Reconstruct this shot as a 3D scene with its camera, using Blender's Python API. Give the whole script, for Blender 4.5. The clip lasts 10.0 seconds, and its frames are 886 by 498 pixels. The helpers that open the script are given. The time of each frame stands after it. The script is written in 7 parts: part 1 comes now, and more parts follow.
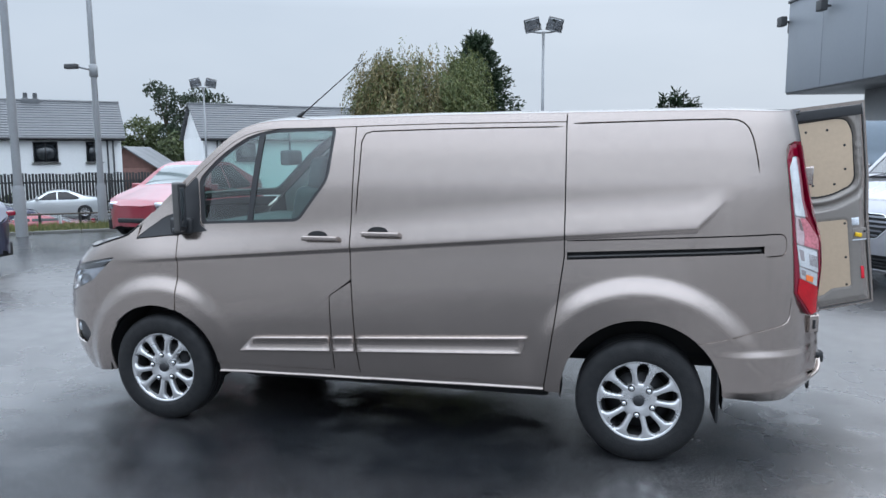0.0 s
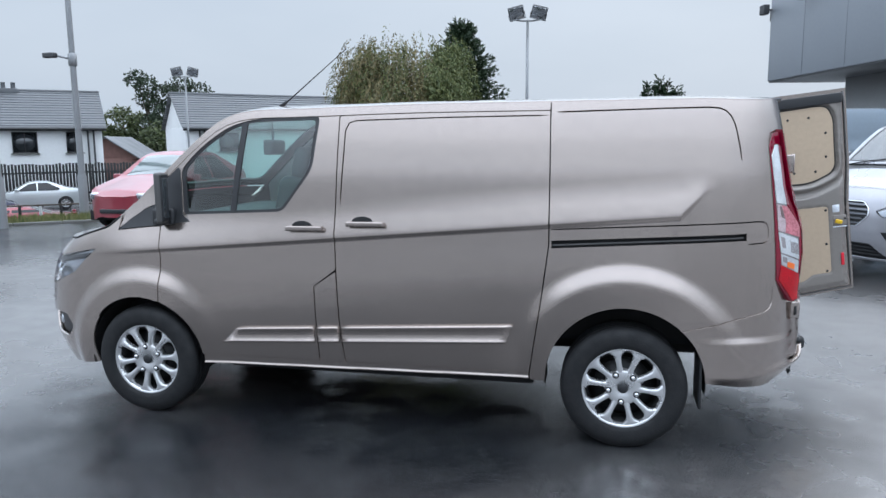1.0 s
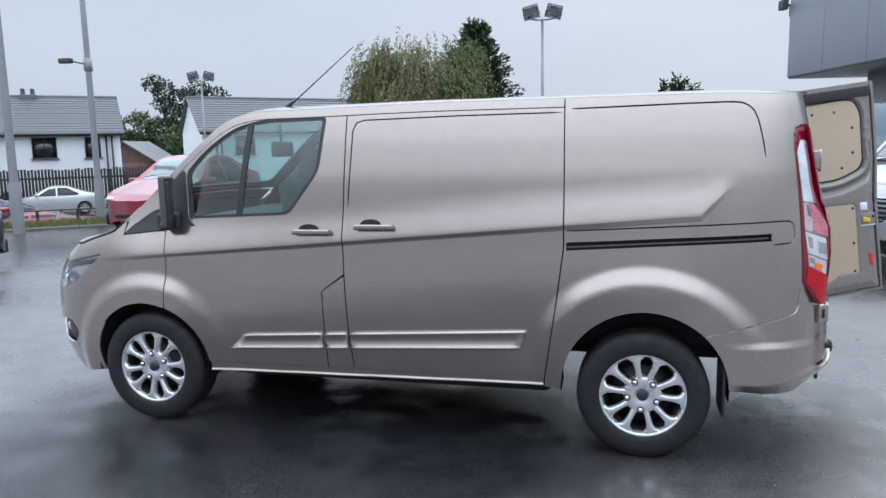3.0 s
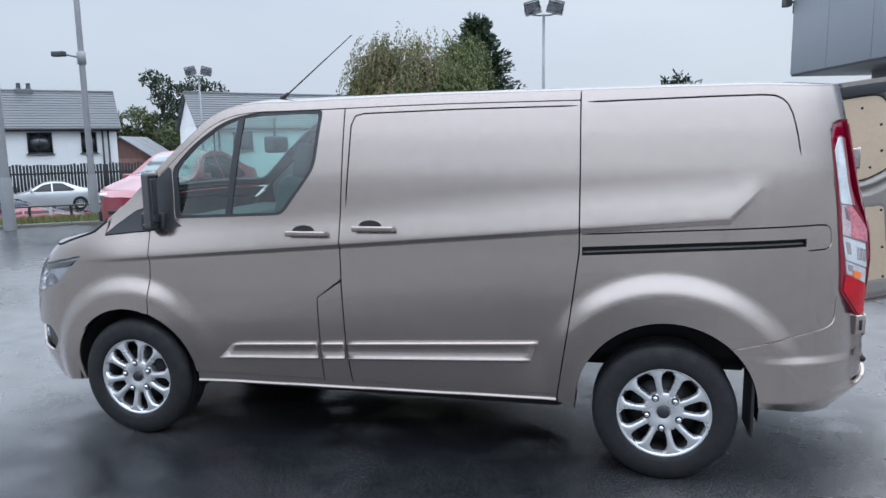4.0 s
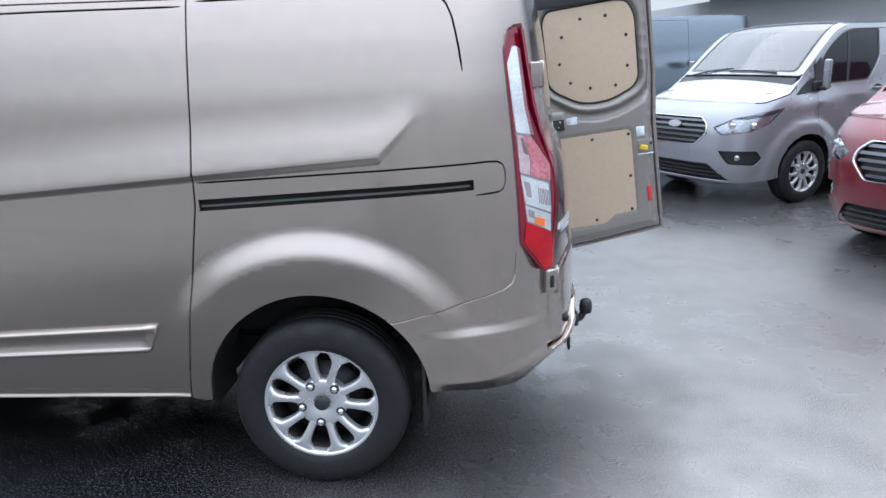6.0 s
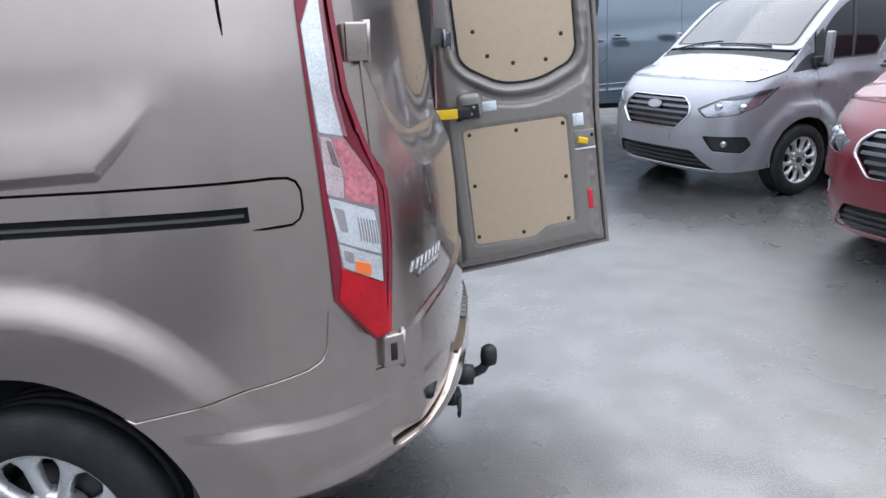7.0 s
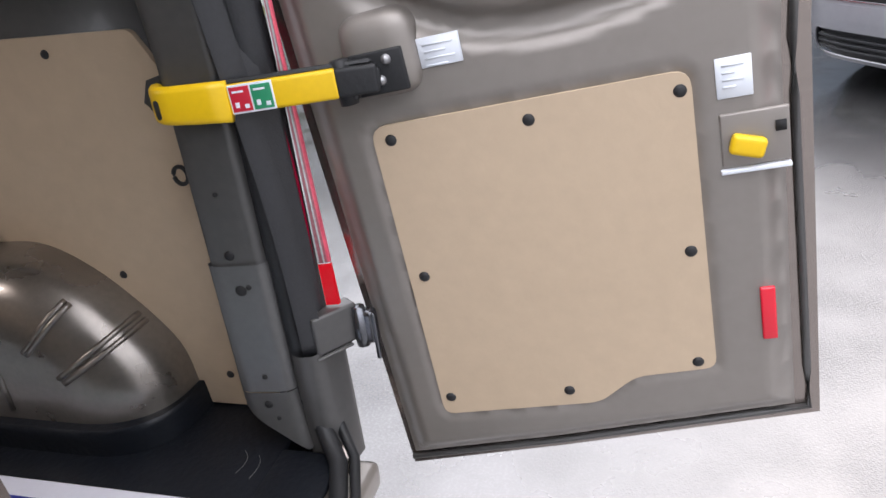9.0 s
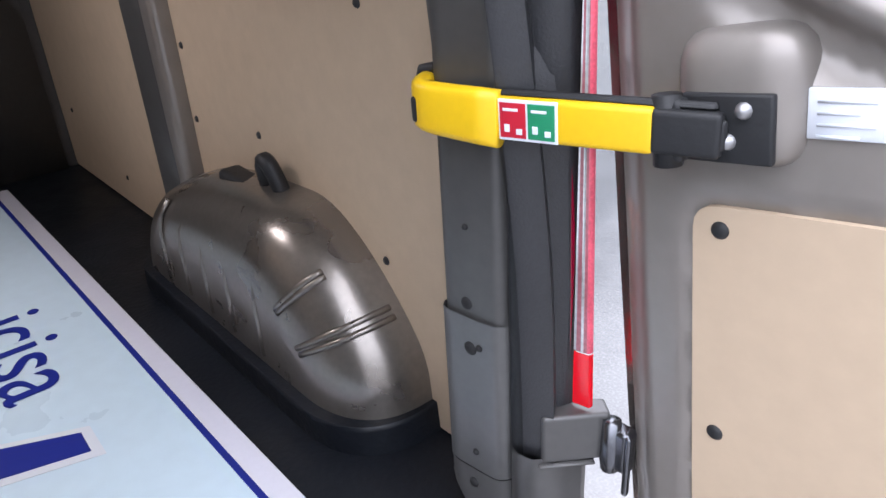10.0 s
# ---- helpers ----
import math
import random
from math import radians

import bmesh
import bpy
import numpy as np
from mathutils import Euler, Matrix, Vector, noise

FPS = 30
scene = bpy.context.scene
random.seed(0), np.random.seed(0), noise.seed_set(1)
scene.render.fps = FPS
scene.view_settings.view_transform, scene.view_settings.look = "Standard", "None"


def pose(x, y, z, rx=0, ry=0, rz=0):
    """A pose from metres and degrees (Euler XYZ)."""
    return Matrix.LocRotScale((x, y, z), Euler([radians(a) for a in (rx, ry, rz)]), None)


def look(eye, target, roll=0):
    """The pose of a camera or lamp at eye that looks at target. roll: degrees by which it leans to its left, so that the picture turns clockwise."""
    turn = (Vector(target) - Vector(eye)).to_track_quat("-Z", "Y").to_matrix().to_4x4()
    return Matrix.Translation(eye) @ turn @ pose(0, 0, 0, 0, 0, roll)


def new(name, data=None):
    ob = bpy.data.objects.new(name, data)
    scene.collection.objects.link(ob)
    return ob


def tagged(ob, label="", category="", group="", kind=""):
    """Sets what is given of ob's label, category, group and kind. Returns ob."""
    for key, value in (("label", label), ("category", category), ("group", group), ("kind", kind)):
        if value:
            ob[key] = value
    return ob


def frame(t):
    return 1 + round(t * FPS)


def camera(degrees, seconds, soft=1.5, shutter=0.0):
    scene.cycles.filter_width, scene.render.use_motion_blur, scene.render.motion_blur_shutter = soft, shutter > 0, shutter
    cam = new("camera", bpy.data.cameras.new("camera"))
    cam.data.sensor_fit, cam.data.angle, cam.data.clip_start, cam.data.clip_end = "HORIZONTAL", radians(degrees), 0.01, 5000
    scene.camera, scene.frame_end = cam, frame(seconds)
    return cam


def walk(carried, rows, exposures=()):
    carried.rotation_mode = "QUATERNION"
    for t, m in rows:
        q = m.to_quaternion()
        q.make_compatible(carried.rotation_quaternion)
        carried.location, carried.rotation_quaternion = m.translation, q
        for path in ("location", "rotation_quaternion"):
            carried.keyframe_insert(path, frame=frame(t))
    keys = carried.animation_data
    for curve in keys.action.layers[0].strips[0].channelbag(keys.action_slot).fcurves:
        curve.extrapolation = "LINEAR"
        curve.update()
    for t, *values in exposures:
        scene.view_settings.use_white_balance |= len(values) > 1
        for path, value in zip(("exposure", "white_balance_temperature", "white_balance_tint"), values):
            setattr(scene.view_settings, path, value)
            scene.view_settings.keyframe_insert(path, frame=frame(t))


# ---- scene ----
cam = camera(63.3, 10.0)
PATH = [
    (0, (-0.153, -3.869, 1.68), (-0.615, -1.941, 1.42), -0.3),
    (0.5, (-0.15, -3.887, 1.686), (-0.594, -1.956, 1.413), -0.2),
    (1, (-0.15, -3.867, 1.68), (-0.572, -1.933, 1.39), -0.5),
    (1.5, (-0.135, -3.882, 1.681), (-0.577, -1.949, 1.417), -0.7),
    (2, (-0.131, -3.869, 1.68), (-0.586, -1.936, 1.437), -1.0),
    (2.5, (-0.111, -3.832, 1.674), (-0.578, -1.907, 1.395), -1.3),
    (4, (-0.25, -3.45, 1.665), (-0.713, -1.526, 1.37), -0.9),
    (4.5, (-0.195, -3.345, 1.651), (-0.684, -1.432, 1.332), -1.4),
    (5, (0.099, -3.189, 1.647), (-0.465, -1.298, 1.316), -2.1),
    (5.2, (0.204, -3.082, 1.631), (-0.343, -1.192, 1.271), -1.78),
    (5.5, (0.348, -2.879, 1.606), (-0.021, -0.959, 1.185), -0.6),
    (5.7, (0.467, -2.725, 1.610), (0.218, -0.789, 1.176), -0.6),
    (6, (0.667, -2.461, 1.618), (0.53, -0.531, 1.111), -1.6),
    (6.2, (0.794, -2.261, 1.591), (0.707, -0.336, 1.055), -3.5),
    (7.3, (1.276, -1.118, 1.562), (1.117, 0.781, 0.954), -0.7),
    (7.5, (1.343, -0.838, 1.528), (1.214, 1.055, 0.898), -1.6),
    (7.7, (1.380, -0.563, 1.498), (1.193, 1.337, 0.903), -3.7),
    (8, (1.364, -0.210, 1.504), (0.976, 1.645, 0.866), -5.7),
    (8.2, (1.361, 0.012, 1.468), (0.883, 1.839, 0.808), -4.7),
    (8.5, (1.369, 0.365, 1.468), (0.935, 2.162, 0.706), -4.2),
    (8.7, (1.375, 0.544, 1.467), (1.001, 2.323, 0.633), -4.1),
    (9, (1.432, 0.809, 1.428), (0.879, 2.540, 0.592), -7.0),
    (9.2, (1.417, 0.963, 1.432), (0.632, 2.594, 0.581), -6.0),
    (9.5, (1.384, 1.133, 1.411), (0.406, 2.608, 0.478), -3.0),
    (9.7, (1.346, 1.187, 1.412), (0.246, 2.585, 0.498), -1.5),
    (10, (1.352, 1.218, 1.436), (-0.020, 2.360, 0.535), -3.4),
]
walk(cam, [(t, look(eye, target, roll)) for t, eye, target, roll in PATH],
     exposures=[(0, 0.05, 6250, 11), (5.0, 0.1, 6250, 12), (5.6, 0.25, 6250, 12), (7.5, 0.15, 6700, 15), (8.5, 0.35, 7000, 16), (9.2, 0.75, 7200, 20), (10, 1.15, 6700, 20)])

# ---- world, sun ----
world = bpy.data.worlds.new("overcast")
scene.world = world
world.use_nodes = True
wn = world.node_tree
wn.nodes.clear()
w_out = wn.nodes.new("ShaderNodeOutputWorld")
w_bg = wn.nodes.new("ShaderNodeBackground")
w_sky = wn.nodes.new("ShaderNodeTexSky")
w_sky.sky_type = "NISHITA"
w_sky.sun_disc = False
w_sky.sun_elevation, w_sky.sun_rotation = radians(46), radians(30)
w_sky.air_density, w_sky.dust_density = 1.5, 4.0
w_co = wn.nodes.new("ShaderNodeTexCoord")
w_map = wn.nodes.new("ShaderNodeMapping")
w_map.inputs["Scale"].default_value = (1.0, 1.0, 2.6)
w_noise = wn.nodes.new("ShaderNodeTexNoise")
w_noise.inputs["Scale"].default_value, w_noise.inputs["Detail"].default_value = 1.6, 5.0
w_ramp = wn.nodes.new("ShaderNodeValToRGB")
w_ramp.color_ramp.elements[0].position, w_ramp.color_ramp.elements[0].color = 0.25, (6.1, 7.1, 8.2, 1)
w_ramp.color_ramp.elements[1].position, w_ramp.color_ramp.elements[1].color = 0.75, (7.6, 8.5, 9.5, 1)
w_mix = wn.nodes.new("ShaderNodeMixRGB")
w_mix.inputs[0].default_value = 0.9
wn.links.new(w_co.outputs["Generated"], w_map.inputs[0])
wn.links.new(w_map.outputs[0], w_noise.inputs["Vector"])
wn.links.new(w_noise.outputs[0], w_ramp.inputs[0])
wn.links.new(w_sky.outputs[0], w_mix.inputs[1])
wn.links.new(w_ramp.outputs[0], w_mix.inputs[2])
# an overcast sky is brighter overhead than at the horizon
w_sep = wn.nodes.new("ShaderNodeSeparateXYZ")
wn.links.new(w_co.outputs["Generated"], w_sep.inputs[0])
w_up = wn.nodes.new("ShaderNodeMapRange")
w_up.inputs[1].default_value, w_up.inputs[2].default_value, w_up.inputs[3].default_value, w_up.inputs[4].default_value = 0.19, 0.62, 1.0, 3.5
wn.links.new(w_sep.outputs[2], w_up.inputs[0])
w_mul = wn.nodes.new("ShaderNodeVectorMath")
w_mul.operation = "SCALE"
wn.links.new(w_mix.outputs[0], w_mul.inputs[0])
wn.links.new(w_up.outputs[0], w_mul.inputs["Scale"])
wn.links.new(w_mul.outputs[0], w_bg.inputs[0])
w_bg.inputs[1].default_value = 0.088
wn.links.new(w_bg.outputs[0], w_out.inputs[0])

sun_data = bpy.data.lights.new("sun", "SUN")
sun_data.energy, sun_data.angle, sun_data.color = 0.7, radians(75), (1.0, 0.985, 0.97)
sun = new("sun", sun_data)
sun.matrix_world = look((0.8, 1.2, 9), (0, 0, 0))

# ---- materials ----
def mat(name, col, rough=0.5, metal=0.0, coat=0.0, var=0.0, vscale=6.0, rvar=0.0, bump=0.0, bscale=40.0, spec=0.5, emit=0.0, grain=0.0):
    """Principled surface with two scales of colour and gloss variation and a fine relief."""
    m = bpy.data.materials.new(name)
    m.use_nodes = True
    nt = m.node_tree
    b = nt.nodes["Principled BSDF"]
    b.inputs["Base Color"].default_value = (*col, 1)
    b.inputs["Roughness"].default_value, b.inputs["Metallic"].default_value = rough, metal
    b.inputs["Coat Weight"].default_value, b.inputs["Coat Roughness"].default_value = coat, 0.04
    b.inputs["Specular IOR Level"].default_value = spec
    if emit:
        b.inputs["Emission Color"].default_value, b.inputs["Emission Strength"].default_value = (*col, 1), emit
    co = nt.nodes.new("ShaderNodeTexCoord")
    if var or rvar:
        n1 = nt.nodes.new("ShaderNodeTexNoise")
        n1.inputs["Scale"].default_value, n1.inputs["Detail"].default_value = vscale, 6.0
        nt.links.new(co.outputs["Object"], n1.inputs["Vector"])
        if var:
            n2 = nt.nodes.new("ShaderNodeTexNoise")
            n2.inputs["Scale"].default_value, n2.inputs["Detail"].default_value = vscale * 14, 3.0
            nt.links.new(co.outputs["Object"], n2.inputs["Vector"])
            ad = nt.nodes.new("ShaderNodeMath")
            ad.operation = "ADD"
            nt.links.new(n1.outputs[0], ad.inputs[0])
            nt.links.new(n2.outputs[0], ad.inputs[1])
            mr = nt.nodes.new("ShaderNodeMapRange")
            mr.inputs[1].default_value, mr.inputs[2].default_value = 0.6, 1.4
            mr.inputs[3].default_value, mr.inputs[4].default_value = 1 - var, 1 + var
            nt.links.new(ad.outputs[0], mr.inputs[0])
            mu = nt.nodes.new("ShaderNodeVectorMath")
            mu.operation = "SCALE"
            mu.inputs[0].default_value = col
            nt.links.new(mr.outputs[0], mu.inputs["Scale"])
            nt.links.new(mu.outputs[0], b.inputs["Base Color"])
        if rvar:
            rr = nt.nodes.new("ShaderNodeMapRange")
            rr.inputs[1].default_value, rr.inputs[2].default_value = 0.3, 0.7
            rr.inputs[3].default_value, rr.inputs[4].default_value = max(0.02, rough - rvar), rough + rvar
            nt.links.new(n1.outputs[0], rr.inputs[0])
            nt.links.new(rr.outputs[0], b.inputs["Roughness"])
    if bump:
        n3 = nt.nodes.new("ShaderNodeTexNoise")
        n3.inputs["Scale"].default_value, n3.inputs["Detail"].default_value = bscale, 4.0
        nt.links.new(co.outputs["Object"], n3.inputs["Vector"])
        bu = nt.nodes.new("ShaderNodeBump")
        bu.inputs["Strength"].default_value, bu.inputs["Distance"].default_value = bump, 0.01
        nt.links.new(n3.outputs[0], bu.inputs["Height"])
        nt.links.new(bu.outputs[0], b.inputs["Normal"])
    return m


def paint(name, col, metal=0.55, rough=0.32):
    """Metallic car paint under clear lacquer, with fine flake, a wet film and a few dirt specks."""
    m = mat(name, col, rough, metal, coat=1.0, var=0.05, vscale=1.3, rvar=0.05)
    nt = m.node_tree
    b = nt.nodes["Principled BSDF"]
    co = [n for n in nt.nodes if n.type == "TEX_COORD"][0]
    v = nt.nodes.new("ShaderNodeTexVoronoi")
    v.inputs["Scale"].default_value = 900
    nt.links.new(co.outputs["Object"], v.inputs["Vector"])
    bu = nt.nodes.new("ShaderNodeBump")
    bu.inputs["Strength"].default_value, bu.inputs["Distance"].default_value = 0.05, 0.001
    nt.links.new(v.outputs["Distance"], bu.inputs["Height"])
    nt.links.new(bu.outputs[0], b.inputs["Normal"])
    w = nt.nodes.new("ShaderNodeTexNoise")
    w.inputs["Scale"].default_value, w.inputs["Detail"].default_value = 2.2, 4.0
    nt.links.new(co.outputs["Object"], w.inputs["Vector"])
    r = nt.nodes.new("ShaderNodeMapRange")
    r.inputs[1].default_value, r.inputs[2].default_value, r.inputs[3].default_value, r.inputs[4].default_value = 0.35, 0.7, 0.03, 0.12
    nt.links.new(w.outputs[0], r.inputs[0])
    nt.links.new(r.outputs[0], b.inputs["Coat Roughness"])
    return m


def glass(name, tint, gloss=0.03, base=0.08):
    m = bpy.data.materials.new(name)
    m.use_nodes = True
    nt = m.node_tree
    nt.nodes.clear()
    out = nt.nodes.new("ShaderNodeOutputMaterial")
    tr = nt.nodes.new("ShaderNodeBsdfTransparent")
    tr.inputs[0].default_value = (*tint, 1)
    gl = nt.nodes.new("ShaderNodeBsdfGlossy")
    gl.inputs["Roughness"].default_value = gloss
    lw = nt.nodes.new("ShaderNodeLayerWeight")
    lw.inputs[0].default_value = 0.5
    pw = nt.nodes.new("ShaderNodeMath")
    pw.operation = "POWER"
    pw.inputs[1].default_value = 4.0
    nt.links.new(lw.outputs["Facing"], pw.inputs[0])
    fr = nt.nodes.new("ShaderNodeMapRange")
    fr.inputs[3].default_value, fr.inputs[4].default_value = base, 1.0
    nt.links.new(pw.outputs[0], fr.inputs[0])
    mx = nt.nodes.new("ShaderNodeMixShader")
    nt.links.new(fr.outputs[0], mx.inputs[0])
    nt.links.new(tr.outputs[0], mx.inputs[1])
    nt.links.new(gl.outputs[0], mx.inputs[2])
    nt.links.new(mx.outputs[0], out.inputs[0])
    return m


M_TAUPE = paint("taupe metallic paint", (0.352, 0.297, 0.268), 0.90, 0.205)
M_WHITE = paint("silver white paint", (0.32, 0.32, 0.345), 0.5, 0.30)
M_RED = paint("dark red paint", (0.15, 0.006, 0.016), 0.3, 0.3)
M_GREY = paint("blue grey paint", (0.16, 0.20, 0.24), 0.5, 0.32)
M_SILVER = paint("silver paint", (0.55, 0.57, 0.58), 0.6, 0.32)
M_PINK = paint("red car paint", (0.27, 0.035, 0.05), 0.1, 0.35)
M_NAVY = paint("dark blue paint", (0.02, 0.025, 0.06), 0.3, 0.3)
M_INNER = mat("inner painted metal", (0.26, 0.235, 0.215), 0.42, 0.45, coat=0.35, var=0.06, vscale=3, rvar=0.08)
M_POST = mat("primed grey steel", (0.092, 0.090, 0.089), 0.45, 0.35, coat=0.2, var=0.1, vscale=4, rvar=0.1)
M_BLACK = mat("black rubber", (0.012, 0.013, 0.015), 0.55, 0, var=0.2, vscale=8, bump=0.1, bscale=120)
# near-black that puts shade into gaps, holes, recesses and the underside
M_GAP = mat("matt shade black", (0.01, 0.01, 0.011), 0.8)
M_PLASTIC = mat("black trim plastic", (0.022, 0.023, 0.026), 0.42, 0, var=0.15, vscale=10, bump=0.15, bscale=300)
M_GREYPLASTIC = mat("dark grey bumper plastic", (0.045, 0.047, 0.05), 0.5, 0, var=0.15, vscale=6, bump=0.2, bscale=220)
M_STEP = mat("worn grey step plastic", (0.17, 0.17, 0.172), 0.4, 0, var=0.2, vscale=9, rvar=0.1, bump=0.2, bscale=200)
M_TYRE = mat("wet tyre rubber", (0.007, 0.0075, 0.009), 0.7, 0, var=0.25, vscale=12, rvar=0.15, bump=0.2, bscale=90)
M_ALLOY = mat("silver alloy", (0.62, 0.62, 0.63), 0.3, 0.75, coat=0.4, var=0.05, vscale=9, rvar=0.06)
M_STEEL = mat("dull steel", (0.35, 0.35, 0.36), 0.4, 0.9, var=0.15, vscale=20, rvar=0.1)
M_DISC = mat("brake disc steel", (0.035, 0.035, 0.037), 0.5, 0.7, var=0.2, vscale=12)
M_CHROME = mat("chrome", (0.75, 0.76, 0.78), 0.12, 1.0)
M_PLY = mat("plywood lining", (0.50, 0.385, 0.275), 0.55, 0, var=0.07, vscale=2.2, rvar=0.08, bump=0.05, bscale=60)
M_FLOOR = mat("black load floor rubber", (0.007, 0.009, 0.013), 0.5, 0, spec=0.3, var=0.3, vscale=5, rvar=0.12, bump=0.15, bscale=80)
M_YELLOW = mat("yellow plastic sleeve", (0.80, 0.50, 0.01), 0.38, 0, var=0.04, vscale=8)
M_STICKRED = mat("red sticker", (0.55, 0.02, 0.04), 0.35)
M_STICKGREEN = mat("green sticker", (0.01, 0.25, 0.12), 0.35)
M_PAPER = mat("white sticker", (0.72, 0.76, 0.82), 0.4, 0, var=0.03)
M_BARS = mat("grey print", (0.705, 0.745, 0.805), 0.5)
M_REDREF = mat("red reflector", (0.70, 0.01, 0.03), 0.2, coat=0.6)
M_LENS_RED = mat("red lamp lens", (0.42, 0.0, 0.008), 0.16, 0, coat=0.45, var=0.4, vscale=9, bump=0.05, bscale=10, spec=0.3)
M_LENS_DARK = mat("dark red lamp lens", (0.19, 0.002, 0.018), 0.10, 0, coat=0.7, var=0.2, vscale=5, spec=0.3)
M_LENS_EDGE = mat("bright red lens edge", (0.78, 0.004, 0.014), 0.25, 0, coat=0.6)
M_LENS_PINK = mat("pale pink lens edge", (0.74, 0.11, 0.16), 0.2, 0, coat=0.6, var=0.3, vscale=25)
M_LENS_ROSE = mat("dusky rose lamp edge", (0.34, 0.115, 0.135), 0.2, 0, coat=0.6, var=0.35, vscale=12)
M_GREYCHROME = mat("dark chrome", (0.16, 0.165, 0.18), 0.25, 0.9, var=0.1, vscale=8)
M_LENS_BRAKE = mat("pale red lamp lens", (0.50, 0.16, 0.19), 0.15, 0.2, coat=0.6, var=0.6, vscale=7, bump=0.1, bscale=14)
M_LENS_BACK = mat("lamp reflector backing", (0.40, 0.36, 0.37), 0.25, 0.6, coat=0.8, var=0.2, vscale=10)
M_LENS_FACET = mat("pink tinged clear lens", (0.52, 0.40, 0.42), 0.14, 0.3, coat=1.0, var=0.4, vscale=14, bump=0.1, bscale=26)
M_LENS_SMOKE = mat("smoky lamp facet", (0.22, 0.15, 0.15), 0.15, 0.5, coat=1.0, var=0.5, vscale=20)
M_LENS_CLEAR = mat("clear lamp lens", (0.66, 0.68, 0.70), 0.14, 0.5, coat=1.0, var=0.3, vscale=12, bump=0.10, bscale=26)
M_ORANGE = mat("orange lamp lens", (0.85, 0.18, 0.03), 0.3, 0, coat=0.5)
M_LAMP = mat("headlamp reflector", (0.46, 0.48, 0.51), 0.14, 0.8, coat=1.0, var=0.35, vscale=9, bump=0.3, bscale=25)
M_GLASS = glass("tinted side glass", (0.64, 0.86, 0.81), 0.03, 0.13)
M_LINING = mat("grey cab lining", (0.26, 0.265, 0.27), 0.7, var=0.08, vscale=4)
M_CLEAR = glass("clear lamp glass", (0.93, 0.94, 0.96), 0.03, 0.10)
M_SCREEN = glass("windscreen glass", (0.30, 0.36, 0.34), 0.06, 0.20)
M_DARKGLASS = mat("privacy glass", (0.008, 0.009, 0.012), 0.06, 0, coat=0.3, spec=0.3)
M_SEAT = mat("dark seat cloth", (0.05, 0.055, 0.06), 0.8, 0, var=0.25, vscale=14, bump=0.25, bscale=150)
M_BOARD = mat("pale blue sign face", (0.62, 0.77, 0.86), 0.3, 0, var=0.04, vscale=2, rvar=0.05)
M_BOARDRIM = mat("white sign border", (0.72, 0.72, 0.80), 0.35, 0, var=0.03)
M_BLUE = mat("blue print", (0.012, 0.025, 0.25), 0.35)
M_POLE = mat("galvanised pole", (0.27, 0.28, 0.29), 0.5, 0.4, var=0.12, vscale=3, rvar=0.1)
M_RENDER = mat("white house render", (0.74, 0.75, 0.75), 0.85, 0, var=0.05, vscale=0.6, bump=0.2, bscale=30)
M_SLATE = mat("wet grey roof tile", (0.115, 0.122, 0.13), 0.45, 0, var=0.2, vscale=0.9, rvar=0.12)
M_BRICK = mat("brown brick", (0.14, 0.072, 0.06), 0.8, 0, var=0.2, vscale=3, bump=0.3, bscale=25)
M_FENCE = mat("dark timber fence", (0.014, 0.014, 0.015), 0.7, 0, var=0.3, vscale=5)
M_CLAD = mat("grey metal cladding", (0.25, 0.272, 0.30), 0.42, 0.2, var=0.04, vscale=0.5, rvar=0.06)
M_CLADLOW = mat("pale wall cladding", (0.45, 0.46, 0.47), 0.6, 0, var=0.05, vscale=0.7)
M_SOFFIT = mat("dark soffit", (0.10, 0.105, 0.11), 0.5, 0, var=0.08)
M_BARK = mat("bark", (0.08, 0.065, 0.05), 0.9, 0, var=0.3, vscale=6, bump=0.6, bscale=30)
M_WINDOW = mat("house window glass", (0.03, 0.035, 0.04), 0.08, 0, coat=1.0)
M_KERB = mat("concrete kerb", (0.13, 0.13, 0.12), 0.7, 0, var=0.15, vscale=3, bump=0.3, bscale=60)


def leaf_mat(name, a, b):
    m = mat(name, a, 0.6)
    nt = m.node_tree
    g = nt.nodes.new("ShaderNodeNewGeometry")
    r = nt.nodes.new("ShaderNodeValToRGB")
    r.color_ramp.elements[0].color, r.color_ramp.elements[1].color = (*a, 1), (*b, 1)
    nt.links.new(g.outputs["Random Per Island"], r.inputs[0])
    nt.links.new(r.outputs[0], nt.nodes["Principled BSDF"].inputs["Base Color"])
    return m


M_WILLOW = leaf_mat("willow leaf", (0.045, 0.075, 0.018), (0.15, 0.16, 0.05))
M_WILLOWDRY = leaf_mat("yellowing willow leaf", (0.07, 0.075, 0.03), (0.24, 0.19, 0.08))
M_CONIFER = leaf_mat("conifer needle", (0.012, 0.03, 0.012), (0.035, 0.06, 0.025))
M_PINE = leaf_mat("pine needle", (0.014, 0.03, 0.014), (0.04, 0.062, 0.03))
M_HEDGE = leaf_mat("hedge leaf", (0.035, 0.055, 0.018), (0.095, 0.115, 0.04))
M_GRASS = leaf_mat("verge grass", (0.06, 0.09, 0.02), (0.20, 0.19, 0.07))


